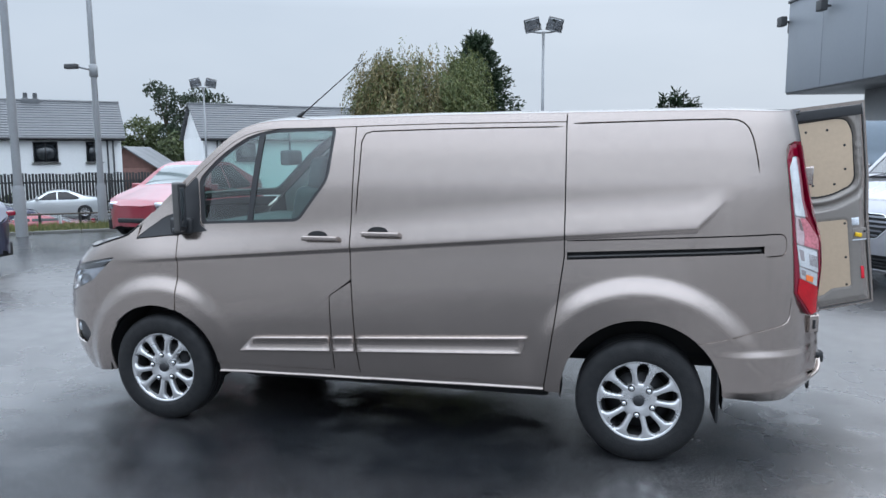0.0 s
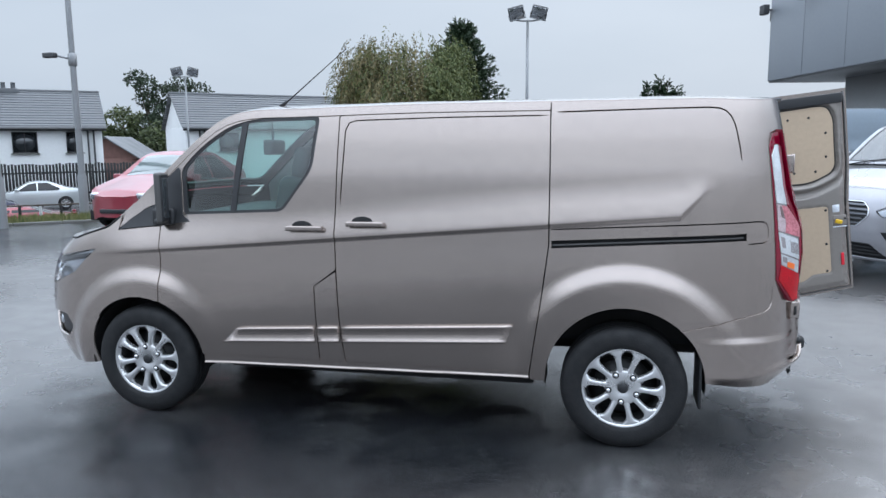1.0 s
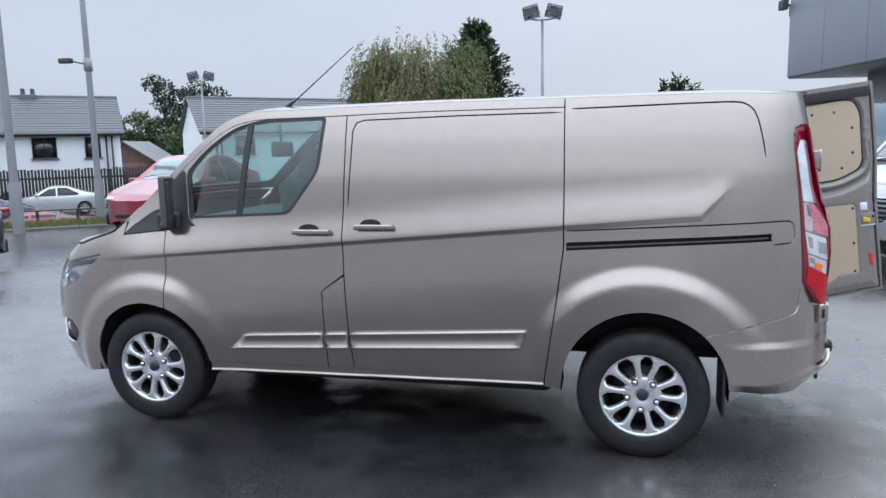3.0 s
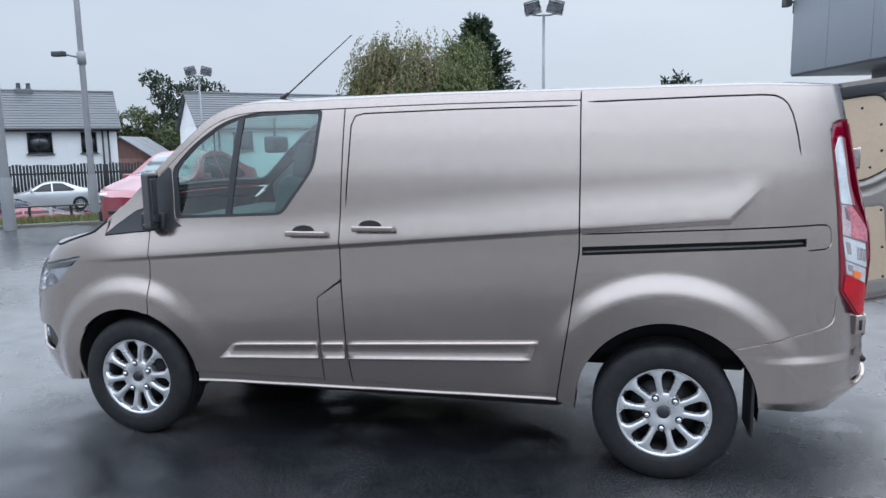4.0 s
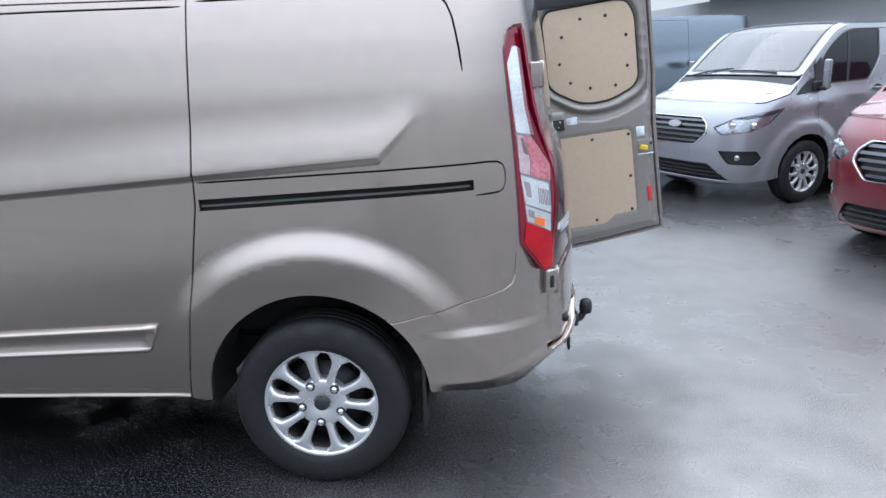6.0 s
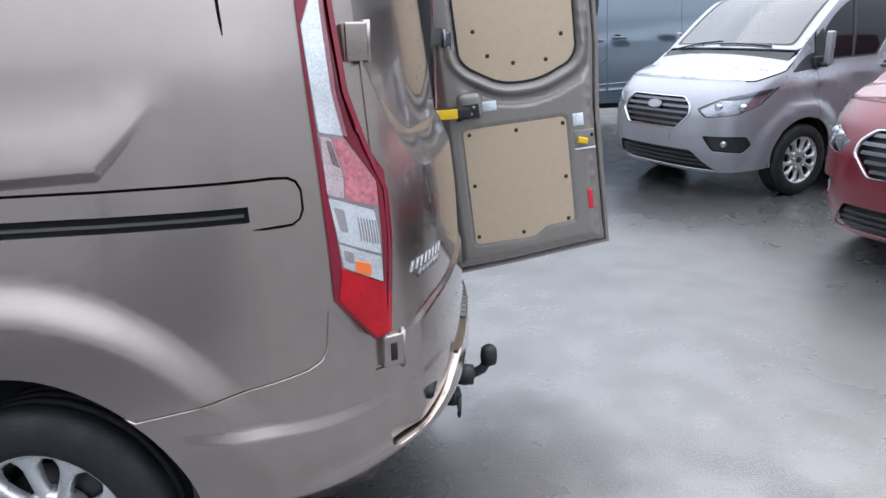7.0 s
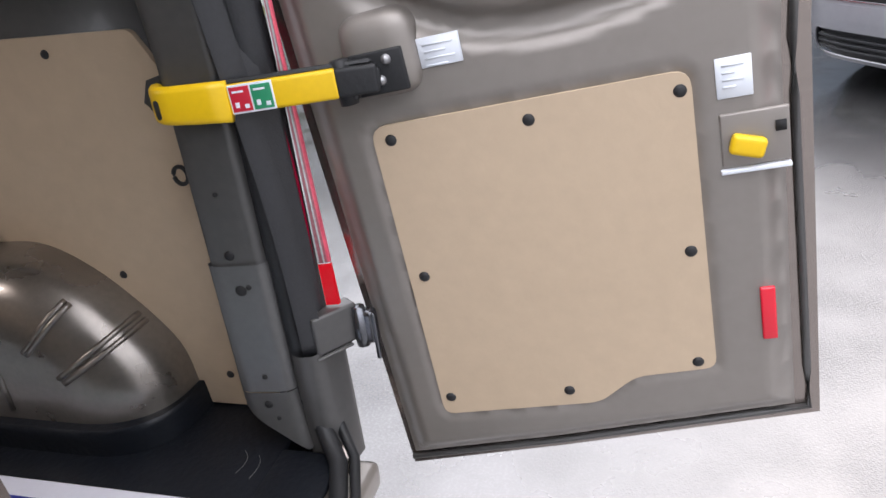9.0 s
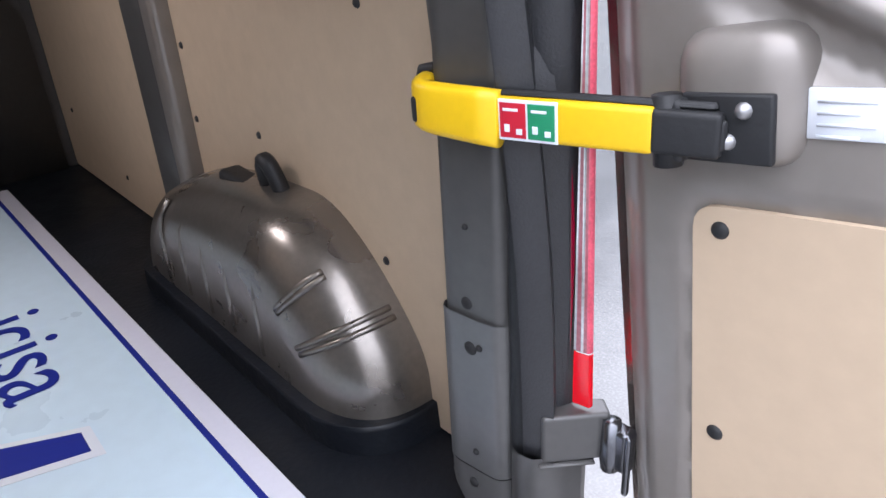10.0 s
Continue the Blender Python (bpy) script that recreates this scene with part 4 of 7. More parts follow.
            seg("prism", [(a_, 1.158 - k * 0.002), (a_ + 0.003, 1.157 - k * 0.002), (a_ + 0.006, 1.098 - k * 0.002), (a_ + 0.003, 1.099 - k * 0.002)], M_LENS_BACK, 0.0115, 0.0)
        seg("bulb_holder", [(0.803, 1.185), (0.826, 1.176), (0.830, 1.120), (0.812, 1.126)], M_LENS_BACK, 0.0115, 0.006)
        seg("bulb_holder", [(0.815, 1.078), (0.836, 1.070), (0.836, 1.042), (0.817, 1.050)], M_LENS_BACK, 0.0115, 0.004)
        seg("amber_bulb", [(0.838, 1.050), (0.872, 1.038), (0.872, 1.008), (0.838, 1.02)], M_ORANGE, 0.014)
        seg("lower_lens", [(0.806, 1.032), (0.910, 0.978), (0.918, 0.846), (0.882, 0.838), (0.796, 0.952)], M_LENS_RED, 0.012)
    # side walls of the lamps towards the rear doors
        if sg == 1:
            for zs, material in (((0.840, 0.95), M_LENS_RED), ((0.95, 1.0, 1.1, 1.215, 1.33, 1.45, 1.6, 1.72), M_LENS_DARK)):
                vs = []
                for z in zs:
                    s_ = float(np.interp(z, [0.838, 1.258, 1.36, 1.45, 1.73], [0.926, 0.937, 0.869, 0.852, 0.837]))
                    o_ = 0.058 * (1 - 0.3 * float(smooth(1.35, 1.7, z))) * (0.55 + 0.45 * float(smooth(0.82, 1.15, z)))
                    for o, ds in ((o_ + 0.0025, 0.006), (o_ + 0.006, 0.006), (o_ + 0.008, 0.003), (o_ + 0.008, -0.010)):
                        vs.append(tuple(skin(o)(np.array([s_ + 0.012 + ds]), np.array([z]))[0]))
                fs = [(i * 4 + j, i * 4 + j + 1, i * 4 + j + 5, i * 4 + j + 4) for i in range(len(zs) - 1) for j in range(3)]
                part("lens_edge", (vs, fs), material, lamp)
        elif detail:
            # the far lamp shows its edge through the gap of the open door
            def edge_at(k, z):
                a_, b_ = np.array((0.889 + 0.014 * (z - 0.85), 0.788 - 0.030 * (z - 0.85))), np.array((0.9105 - 0.020 * (z - 0.85), 0.793 - 0.023 * (z - 0.85)))
                p_ = a_ + (b_ - a_) * k
                return (p_[0], p_[1], z)
            for k0, k1, z0, z1, material in ((0.0, 0.16, 0.918, 1.74, M_LENS_CLEAR), (0.16, 0.52, 0.918, 1.74, M_LENS_ROSE), (0.52, 0.62, 0.918, 1.74, M_LENS_CLEAR), (0.62, 0.86, 0.918, 1.74, M_LENS_ROSE), (0.86, 1.0, 0.918, 1.74, M_LENS_PINK), (0.0, 1.0, 0.835, 0.916, M_LENS_EDGE)):
                vs = []
                for z in np.linspace(z0, z1, 10):
                    a_, b_ = edge_at(k0, z), edge_at(k1, z)
                    bow = 0.002 if k0 == 0.52 else 0.0
                    vs += [a_, (a_[0] - 0.001, a_[1] - 0.003 - bow, z), (b_[0] - 0.001, b_[1] - 0.003 - bow, z), b_, (b_[0], b_[1] + 0.004, z)]
                fs = [(i * 5 + j, i * 5 + j + 1, i * 5 + j + 6, i * 5 + j + 5) for i in range(9) for j in range(4)]
                part("lens_edge", (vs, fs), material, lamp, flat=True)
        vs = []
        zs = (0.834, 1.0, 1.15, 1.258, 1.36, 1.45, 1.6, 1.74)
        for z in zs:
            s_ = float(np.interp(z, [0.838, 1.258, 1.36, 1.45, 1.73], [0.926, 0.937, 0.869, 0.852, 0.837]))
            s_ = max(s_, 0.905) if sg == -1 else s_
            b_ = bulge * (1 - 0.3 * float(smooth(1.35, 1.7, z))) * (0.55 + 0.45 * float(smooth(0.82, 1.15, z)))
            for o, ds in ((-0.006, 0.020), (b_ * 0.5, 0.017), (b_ + 0.002, 0.014)):
                p = skin(o)(np.array([s_ + ds]), np.array([z]))[0]
                vs.append((p[0], p[1] * sg, p[2]))
        fs = [(i * 3 + j, i * 3 + j + 1, i * 3 + j + 4, i * 3 + j + 3) for i in range(len(zs) - 1) for j in range(2)]
        part("housing", (vs, fs if sg == 1 else [q[::-1] for q in fs]), M_LENS_DARK if sg == 1 else M_PLASTIC, lamp)
    # hinges on the rear posts
    for sg in ((1,) if rear_open else (1, -1)):
        for z in (0.772, 1.56):
            p = f(np.array([0.925 if z > 1 else 0.945]), np.array([z]))[0]
            m = Matrix.Translation((p[0] + 0.020, p[1] * (1 if sg == 1 else -1), z)) @ Matrix.Rotation(radians(35 * sg), 4, "Z")
            part("hinge", merge(box((-0.030, -0.012, -0.045), (0.03, 0.022, 0.045), 0.006, 2, m), lathe([(0.0, -0.05), (0.011, -0.05), (0.011, 0.05), (0.0, 0.05)], 12, "z", m @ Matrix.Translation((0.03, 0.0, 0)))), M_POST if sg == -1 else body, van)
            if detail and sg == 1 and z < 1:
                # slot drawn as a thin black block, its inner shade given by colour
                part("hinge_slot", box((-0.010, -0.0150, -0.026), (0.008, -0.0115, 0.022), 0.001, 1, m), M_GAP, van)
                part("hinge_pin", lathe([(0.0, -0.058), (0.007, -0.056), (0.007, 0.056), (0.0, 0.058)], 10, "z", m @ Matrix.Translation((0.03, 0.0, 0))), M_STEEL, van)
    # rear bumper with its step
    def swell(q, z, y):
        return 0.026 * (1 - smooth(S_REAR - 1.25, S_REAR - 0.93, np.abs(q))) * smooth(0.36, 0.46, z)
    qa = S_REAR
    sidel = arc(0, 0.375, R_REAR, 49.5, 4, 12)
    lefts = [(qa - s, z) for s, z in [(0.766, 0.8270), (0.7525, 0.8030), (0.7175, 0.7855), (0.30, 0.6865)] + sidel]
    up = [(qa - s, z) for s, z in ((0.952, 0.722), (0.904, 0.727), (0.8865, 0.8075), (0.7795, 0.9275))]
    half = [(0.0, 0.545), (0.25, 0.545), (0.45, 0.502), (qa - 1.10, 0.478), (qa - 0.975, 0.474), (qa - 0.953, 0.482), (qa - 0.951, 0.60)] + up + lefts + [(qa - 0.432, 0.392), (qa - 0.50, 0.372), (qa - 0.62, 0.350), (qa - 0.76, 0.336), (qa - 0.92, 0.332), (0.5, 0.340), (0.3, 0.36), (0.0, 0.37)]
    other = half
    if rear_open:
        other = [(0.0, 0.545), (qa - 1.10, 0.548), (qa - 0.95, 0.56), (qa - 0.90, 0.62), (qa - 0.885, 0.72)] + half[8:]
    ob = other + [(-q, z) for q, z in half[::-1]][1:-1]
    def shelf_z(s):
        return 0.466 - 0.040 * (1 - smooth(0.55, 0.95, s))

    def bumper_skin(q, z):
        p = end_skin(True, 0.004, swell)(q, z)
        s_ = S_REAR - np.abs(np.asarray(q, float))
        z = np.asarray(z, float)
        shelf = shelf_z(s_)
        lip = 0.024 * (1 - smooth(shelf, shelf + 0.055, z)) * smooth(0.60, 0.95, s_) * (1 - 0.6 * smooth(0.98, 1.25, s_))
        tuck = 0.14 * np.clip((shelf - z) / 0.13, 0, 1) ** 1.15 * smooth(0.40, 0.52, s_) * (1 - 0.5 * smooth(1.0, 1.3, s_))
        d = lip - tuck
        turn = smooth(0.70, 1.25, s_)
        p[..., 1] -= d * (1 - turn) * np.where(np.asarray(q, float) > 0, -1, 1)
        p[..., 0] += d * turn
        return p
    qe = np.arange(0.3, qa - 0.42, 0.012)
    edges = [np.stack([sg * qe, shelf_z(qa - qe) + dz], 1) for sg in (-1, 1) for dz in (0.058, 0.04, 0.026, 0.013, 0.004, -0.004, -0.015, -0.035)] if detail else ()
    panel("rear_bumper", sheet(ob, bumper_skin, min(step, 0.018) if detail else step, 0.034, lines=edges), body, van)
    deck_q = np.linspace(-0.27, qa - 1.12, 40)
    outer = end_skin(True, 0.0, swell)(deck_q, np.full(40, 0.548))
    innerp = end_skin(True, -0.05)(deck_q, np.full(40, 0.548))
    vs = [tuple(p) for p in outer] + [tuple(p) for p in innerp]
    part("bumper_top", (vs, [(i, i + 40, i + 41, i + 1) for i in range(39)]), body, van)
    pq = np.linspace(0.02, 0.64, 24)
    po, pi_ = end_skin(True, -0.004, swell)(pq, np.full(24, 0.552)), end_skin(True, -0.04)(pq, np.full(24, 0.552))
    pv = [tuple(q) for q in po] + [tuple(q) for q in pi_] + [(q[0] + 0.006, q[1], q[2] - 0.05) for q in po]
    deck = part("bumper_step", (pv, [(i, i + 24, i + 25, i + 1) for i in range(23)] + [(i + 48, i, i + 1, i + 49) for i in range(23)]), M_STEP, van, "pale worn ribbed bumper step")
    if detail:
        # grooves of the step drawn as thin black bars, their shade as colour
        for i in range(13):
            q = 0.06 + i * 0.045
            a, b = end_skin(True, -0.004, swell)(np.array([q]), np.array([0.552]))[0], end_skin(True, -0.0)(np.array([q]), np.array([0.552]))[0]
            part("groove_line", box((b[0] - 0.01, a[1] - 0.0035, 0.551), (a[0] - 0.001, a[1] + 0.0035, 0.5545), 0.001, 1), M_BLACK, deck)
    # underside, arches
    part("underbody", merge(box((-3.5, -0.86, 0.30), (-2.45, 0.86, 0.44), 0.03), box((-2.45, -0.80, 0.27), (-0.5, 0.80, 0.44), 0.03), box((0.45, -0.75, 0.40), (0.78, 0.75, 0.47), 0.03), box((-0.5, -0.42, 0.40), (0.45, 0.42, 0.47), 0.02), box((-0.09, -0.72, 0.30), (0.09, 0.72, 0.40), 0.03)), M_GAP, van)
    for cx, r in ((0, R_REAR), (-2.933, R_FRONT)):
        for sg in (-1, 1):
            vs, fs = [], []
            for i in range(25):
                a = radians(-8 + 196 * i / 24)
                for y in (0.955, 0.70):
                    vs.append((cx + (r + 0.005) * math.cos(a), sg * y, (0.352 if cx else 0.38) + (r + 0.005) * math.sin(a)))
            fs = [(2 * i, 2 * i + 1, 2 * i + 3, 2 * i + 2) for i in range(24)] + [tuple(2 * i + 1 for i in range(4, 21))]
            part("arch_liner", (vs, fs), M_GAP, van, flat=True)
    # wheels
    for cx in (0.0, -2.933):
        wheel(van, Matrix.Translation((cx, -0.990, 0.343)) @ Matrix.Rotation(radians(-8 if cx else -30), 4, "Y"), "silver ten-spoke alloy wheel")
        wheel(van, Matrix.Translation((cx, 0.990, 0.343)) @ Matrix.Rotation(math.pi, 4, "Z"), "silver ten-spoke alloy wheel", 24)
    # top: roof with pillars, windscreen, cowl
    ss = np.linspace(-2.98, S_REAR, 94)
    p = f(ss, brow(ss))
    left = [(q[0], q[1]) for q in p]
    base = [(-2.98 - 0.13 * (1 - (y / 0.86) ** 2), y) for y in np.linspace(0.84, -0.84, 16)]
    screen_low = [(-2.945 - 0.13 * (1 - (y / 0.86) ** 2), y) for y in np.linspace(0.79, -0.79, 16)]
    screen_up = [(-2.24 + 0.05 * (y / 0.7) ** 2, y) for y in np.linspace(-0.70, 0.70, 14)]
    screen = fillet(screen_low + screen_up, [0.05] + [0] * 14 + [0.05, 0.06] + [0] * 12 + [0.06], 4)
    over = lambda off: (lambda x, y: np.stack([x, y, top(x, y) + off], -1))
    panel("roof", sheet(left + [(x, -y) for x, y in left[::-1]][1:] + base, over(0.003), step * 1.3, 0.02, [screen]), body, van)
    panel("windscreen", sheet(screen, over(-0.006), 0.06, 0.0), M_GLASS if detail else M_SCREEN, van)
    c = np.array([-2.60, 0.0])
    panel("windscreen_seal", sheet(screen, over(-0.003), 0.05, 0.01, [[tuple(c + (np.array(q) - c) * np.array([0.955, 0.955])) for q in screen]]), M_PLASTIC, van)
    cowl = [(x - 0.012, y) for x, y in base] + [(-3.09 - 0.085 * (1 - (y / 0.9) ** 2), y) for y in np.linspace(-0.85, 0.85, 14)]
    panel("cowl", sheet(cowl, over(-0.012), 0.05, 0.0), M_PLASTIC, van)
    for y0, y1 in ((0.62, 0.0), (0.02, -0.60)):
        pts = []
        for i in range(9):
            y = y0 + (y1 - y0) * i / 8
            x = -3.05 - 0.04 * (1 - (y / 0.86) ** 2) + 0.03 * i / 8
            pts.append((x, y, float(top(np.array(x), np.array(y))) + 0.02))
        part("wiper", tube(pts, 0.009, 6), M_PLASTIC, van)
    # mirrors and handles
    for sg in (-1, 1):
        mir = new("mirror")
        mir.parent = van
        mir["label"] = "dark grey door mirror on a black arm"
        w = 0.93
        wm = w + 0.068
        bm = box((-0.026, -0.038, -0.155), (0.026, 0.038, 0.155), 0.022, 4)
        for v in bm.verts:
            v.co.x *= 1.0 + 0.25 * v.co.z
        bm.transform(Matrix.Translation((-2.745, sg * wm, 1.37)) @ Matrix.Rotation(radians(-sg * 8), 4, "Z"))
        part("housing", bm, M_POST if detail else body, mir)
        part("mirror_glass", box((-2.718, sg * wm - 0.027, 1.25), (-2.710, sg * wm + 0.027, 1.49), 0.003), M_WINDOW, mir)
        part("rim", box((-2.726, sg * wm - 0.035, 1.228), (-2.715, sg * wm + 0.035, 1.512), 0.007, 3), M_PLASTIC, mir)
        part("arm", merge(box((-2.80, min(sg * w, sg * (w + 0.08)), 1.20), (-2.73, max(sg * w, sg * (w + 0.08)), 1.245), 0.02, 3), box((-2.85, min(sg * 0.90, sg * 0.95), 1.20), (-2.70, max(sg * 0.90, sg * 0.95), 1.30), 0.02, 3)), M_PLASTIC, mir)
        for x0, x1, z in ((-1.944, -1.718, 1.199), (-1.572, -1.345, 1.229)):
            hd = new("door_handle")
            hd.parent = van
            y = sg * (float(half_width(np.array((x0 + x1) / 2), np.array(z))) + 0.012)
            a, b = sorted((y + sg * 0.012, y + sg * 0.034))
            part("grip", box((x0, a, z - 0.017), (x1, b, z + 0.014), 0.0105, 4), body, hd)
            for xx in (x0 + 0.02, x1 - 0.02):
                a, b = sorted((y - sg * 0.02, y + sg * 0.02))
                part("mount", box((xx - 0.018, a, z - 0.014), (xx + 0.018, b, z + 0.012), 0.005), body, hd)
            xm = (x0 + x1) / 2 - 0.025
            cup = [(xm + 0.062 * math.cos(t), z + 0.010 + 0.030 * math.sin(t)) for t in np.linspace(math.pi, 0, 12)] + [(xm + 0.05, z - 0.02), (xm - 0.05, z - 0.02)]
            # finger recess drawn as a black sheet on the skin, shade as colour
            s = sheet(cup, skin(0.004), 0.03, 0.006)
            panel("cup", s if sg == -1 else mirrored(s), M_GAP, hd)
    front_face(van, body, step)
    # cab
    part("dashboard", box((-3.0, -0.78, 0.85), (-2.55, 0.78, 1.22), 0.08, 4), M_SEAT, van)
    for y, w in ((0.42, 0.25), (-0.42, 0.42)):
        seat = new("seat")
        seat.parent = van
        part("cushion", box((-2.65, y - w, 0.75), (-2.15, y + w, 0.93), 0.06, 3), M_SEAT, seat)
        part("backrest", box((-0.08, -w, 0), (0.08, w, 0.62), 0.06, 3, Matrix.Translation((-2.10, y, 0.88)) @ Matrix.Rotation(radians(12), 4, "Y")), M_SEAT, seat)
        for yy in ((y,) if w < 0.3 else (y - 0.2, y + 0.2)):
            part("headrest", box((-0.05, -0.13, 0), (0.05, 0.13, 0.2), 0.045, 3, Matrix.Translation((-1.975, yy, 1.47)) @ Matrix.Rotation(radians(12), 4, "Y")), M_SEAT, seat)
    ring = [(0.19 * math.cos(t), 0.19 * math.sin(t), 0) for t in np.linspace(0, 2 * math.pi, 28)]
    mt = Matrix.Translation((-2.42, 0.42, 1.14)) @ Matrix.Rotation(radians(-62), 4, "Y")
    sw = join_lists(tube([tuple(mt @ Vector(p)) for p in ring], 0.016, 8), tube([tuple(mt @ Vector((-0.18, 0, 0))), tuple(mt @ Vector((0.18, 0, 0)))], 0.022, 8), tube([tuple(mt @ Vector((0, 0, 0))), (-2.65, 0.42, 1.05)], 0.04, 8))
    part("rear_view_mirror", merge(box((-2.50, -0.11, 1.61), (-2.42, 0.11, 1.72), 0.025, 3), box((-2.475, -0.008, 1.70), (-2.463, 0.008, 1.84), 0.003)), M_SEAT, van)
    part("steering_wheel", sw, M_PLASTIC, van)
    part("bulkhead", merge(box((-1.60, -0.86, 0.5), (-1.56, 0.86, 1.36), 0.01), box((-1.60, -0.73, 1.36), (-1.56, 0.73, 1.82), 0.01)), M_POST, van)
    part("cab_floor", box((-3.0, -0.88, 0.5), (-1.6, 0.88, 0.56)), M_GAP, van)

    shoulder = table([0.05, 0.22, 0.54, 0.59, 0.68, 0.73, 0.78, 0.83], [1.290, 1.288, 1.286, 1.302, 1.370, 1.436, 1.536, 1.736], 0.028)
    crease = table([0.05, 0.43, 0.63, 0.73, 0.80], [0.84, 0.826, 0.812, 0.790, 0.740], 0.02)

    def emboss(q, z, y):
        # recessed upper field over a V-shaped shoulder, and a proud lower field
        zl = shoulder(0.1 + (np.abs(y) if not rear_open else -y))
        zl2 = crease(0.1 - y)
        return -0.030 * np.clip((z - zl + 0.080) / 0.105, 0, 1) ** 1.15 + 0.011 * (1 - smooth(zl2, zl2 + 0.030, z)) * (1 - smooth(0.60, 0.69, -y)) - 0.008 * smooth(zl + 0.014, zl + 0.030, z) - 0.015 * smooth(0.62, 0.72, -y) * (1 - smooth(0.70, 0.80, z))
    q1 = S_REAR - 0.966
    sides = (-1,) if rear_open else (-1, 1)
    for sg in sides:
        ss = np.linspace(S_REAR - 0.005, 0.966, 20)
        up = [(sg * (S_REAR - s), float(z) - 0.008) for s, z in zip(ss, brow(ss))]
        lap = 0.066 if rear_open else sg * 0.004
        if rear_open:
            up = [(lap, up[0][1])] + up
        o = up + [(sg * q1, 0.74), (sg * (q1 + 0.008), 0.72), (sg * (q1 + 0.009), 0.50), (sg * (q1 - 0.012), 0.482), (sg * (S_REAR - 1.10), 0.486), (sg * 0.45, 0.510), (sg * 0.25, 0.552), (lap, 0.552)]
        d = panel("rear_door", sheet(o, end_skin(True, 0.0, emboss), 0.008 if rear_open else step, 0.03, flip=False), body, van, "closed rear door with embossed panel")
        if rear_open:
            zz = np.linspace(0.57, 1.84, 26)
            pe = end_skin(True, -0.026, emboss)(np.full(26, lap + 0.004), zz)
            part("edge_seal", tube([tuple(p) for p in pe], 0.011, 8), M_BLACK, d, "black rubber seal on the door edge")
    return van


# ---- ground ----
def ground_z(x, y):
    return -1.4 * smooth(0.5, 9.5, -0.6 * x + 0.8 * y - 15.0)


gx = np.r_[-3000, -600, -200, -100, np.arange(-70, 45, 1.5), 80, 200, 600, 3000]
gy = np.r_[-3000, -600, -200, -60, -30, np.arange(-20, 75, 1.5), 120, 200, 600, 3000]
gv = [(a, b, float(ground_z(a, b))) for a in gx for b in gy]
gf = [(i * len(gy) + j, (i + 1) * len(gy) + j, (i + 1) * len(gy) + j + 1, i * len(gy) + j + 1) for i in range(len(gx) - 1) for j in range(len(gy) - 1)]
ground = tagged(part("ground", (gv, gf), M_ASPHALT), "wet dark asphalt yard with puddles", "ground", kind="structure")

# ---- the van that the walk goes round ----
hero = thing("van", pose(0, 1.02, 0), "taupe metallic panel van with one rear door open", "van")
build_van(hero, M_TAUPE, True, 0.018, rear_open=True)

# chrome lettering on the closed rear door, drawn as plain slanted bars
rear_f = end_skin(True, 0.005)
lettering = new("door_badge")
lettering.parent = hero
lettering["label"] = "chrome badge strips"
for row, (z0, h, n, y0, w) in enumerate(((0.948, 0.026, 8, -0.640, 0.022), (0.922, 0.018, 6, -0.600, 0.020))):
    for i in range(n):
        ya = y0 + i * (w + 0.007)
        q = []
        for dy, dz in ((0, 0), (w * 0.6, 0), (w * 1.4, h), (w * 0.8, h)):
            yy, zz = ya + dy, z0 + dz
            lo_, hi_ = 0.0, S_REAR
            for _ in range(30):
                mid = (lo_ + hi_) / 2
                if float(rear_f(np.array([-mid]), np.array([zz]))[0][1]) > yy:
                    lo_ = mid
                else:
                    hi_ = mid
            q.append((-lo_, zz))
        panel("strip", sheet(q[::-1], rear_f, 0.03, 0.008, flip=False), M_STEEL, lettering)

# the open rear door: u from the hinge to the free edge, v up along it
DOOR = Matrix(((0.9900, -0.06, -0.122, 0.99), (0.06, 0.9982, 0, 0.800), (0.122, 0, 0.992, 0.443), (0, 0, 0, 1)))
rdoor = new("open_rear_door")
rdoor.parent = hero
rdoor.matrix_local = DOOR
rdoor["label"] = "rear door swung open, inside face lined with plywood"
UPPER = fillet([(0.165, 1.415), (0.135, 1.36), (0.135, 1.01), (0.17, 0.965), (0.30, 0.885), (0.40, 0.872), (0.50, 0.882), (0.625, 0.935), (0.655, 0.985), (0.66, 1.33), (0.625, 1.41), (0.56, 1.425)], 0.05, 4)
LOWER = fillet([(0.103, 0.147), (0.385, 0.150), (0.450, 0.197), (0.580, 0.203), (0.583, 0.693), (0.110, 0.693)], [0.02, 0.02, 0.02, 0.02, 0.025, 0.025], 4)
SKIN = [(-0.008, -0.005), (0.3, 0.018), (0.742, 0.062), (0.744, 0.30), (0.747, 0.72), (0.765, 1.0), (0.768, 1.53), (-0.012, 1.53), (-0.012, 0.6)]
INNER = [(0.008, 0.035), (0.3, 0.055), (0.700, 0.095), (0.705, 0.7), (0.722, 1.0), (0.725, 1.495), (0.010, 1.495), (0.010, 0.6)]


def far_from(poly, u, v):
    """Distance of points from an outline, minus inside it."""
    lp = np.vstack([dense(poly, 0.01)])
    pts = np.stack([np.ravel(u), np.ravel(v)], 1)
    d = np.sqrt(((pts[:, None, :] - lp[None, :, :]) ** 2).sum(-1)).min(1)
    d[inside(lp, pts)] *= -1
    return d.reshape(np.shape(u))


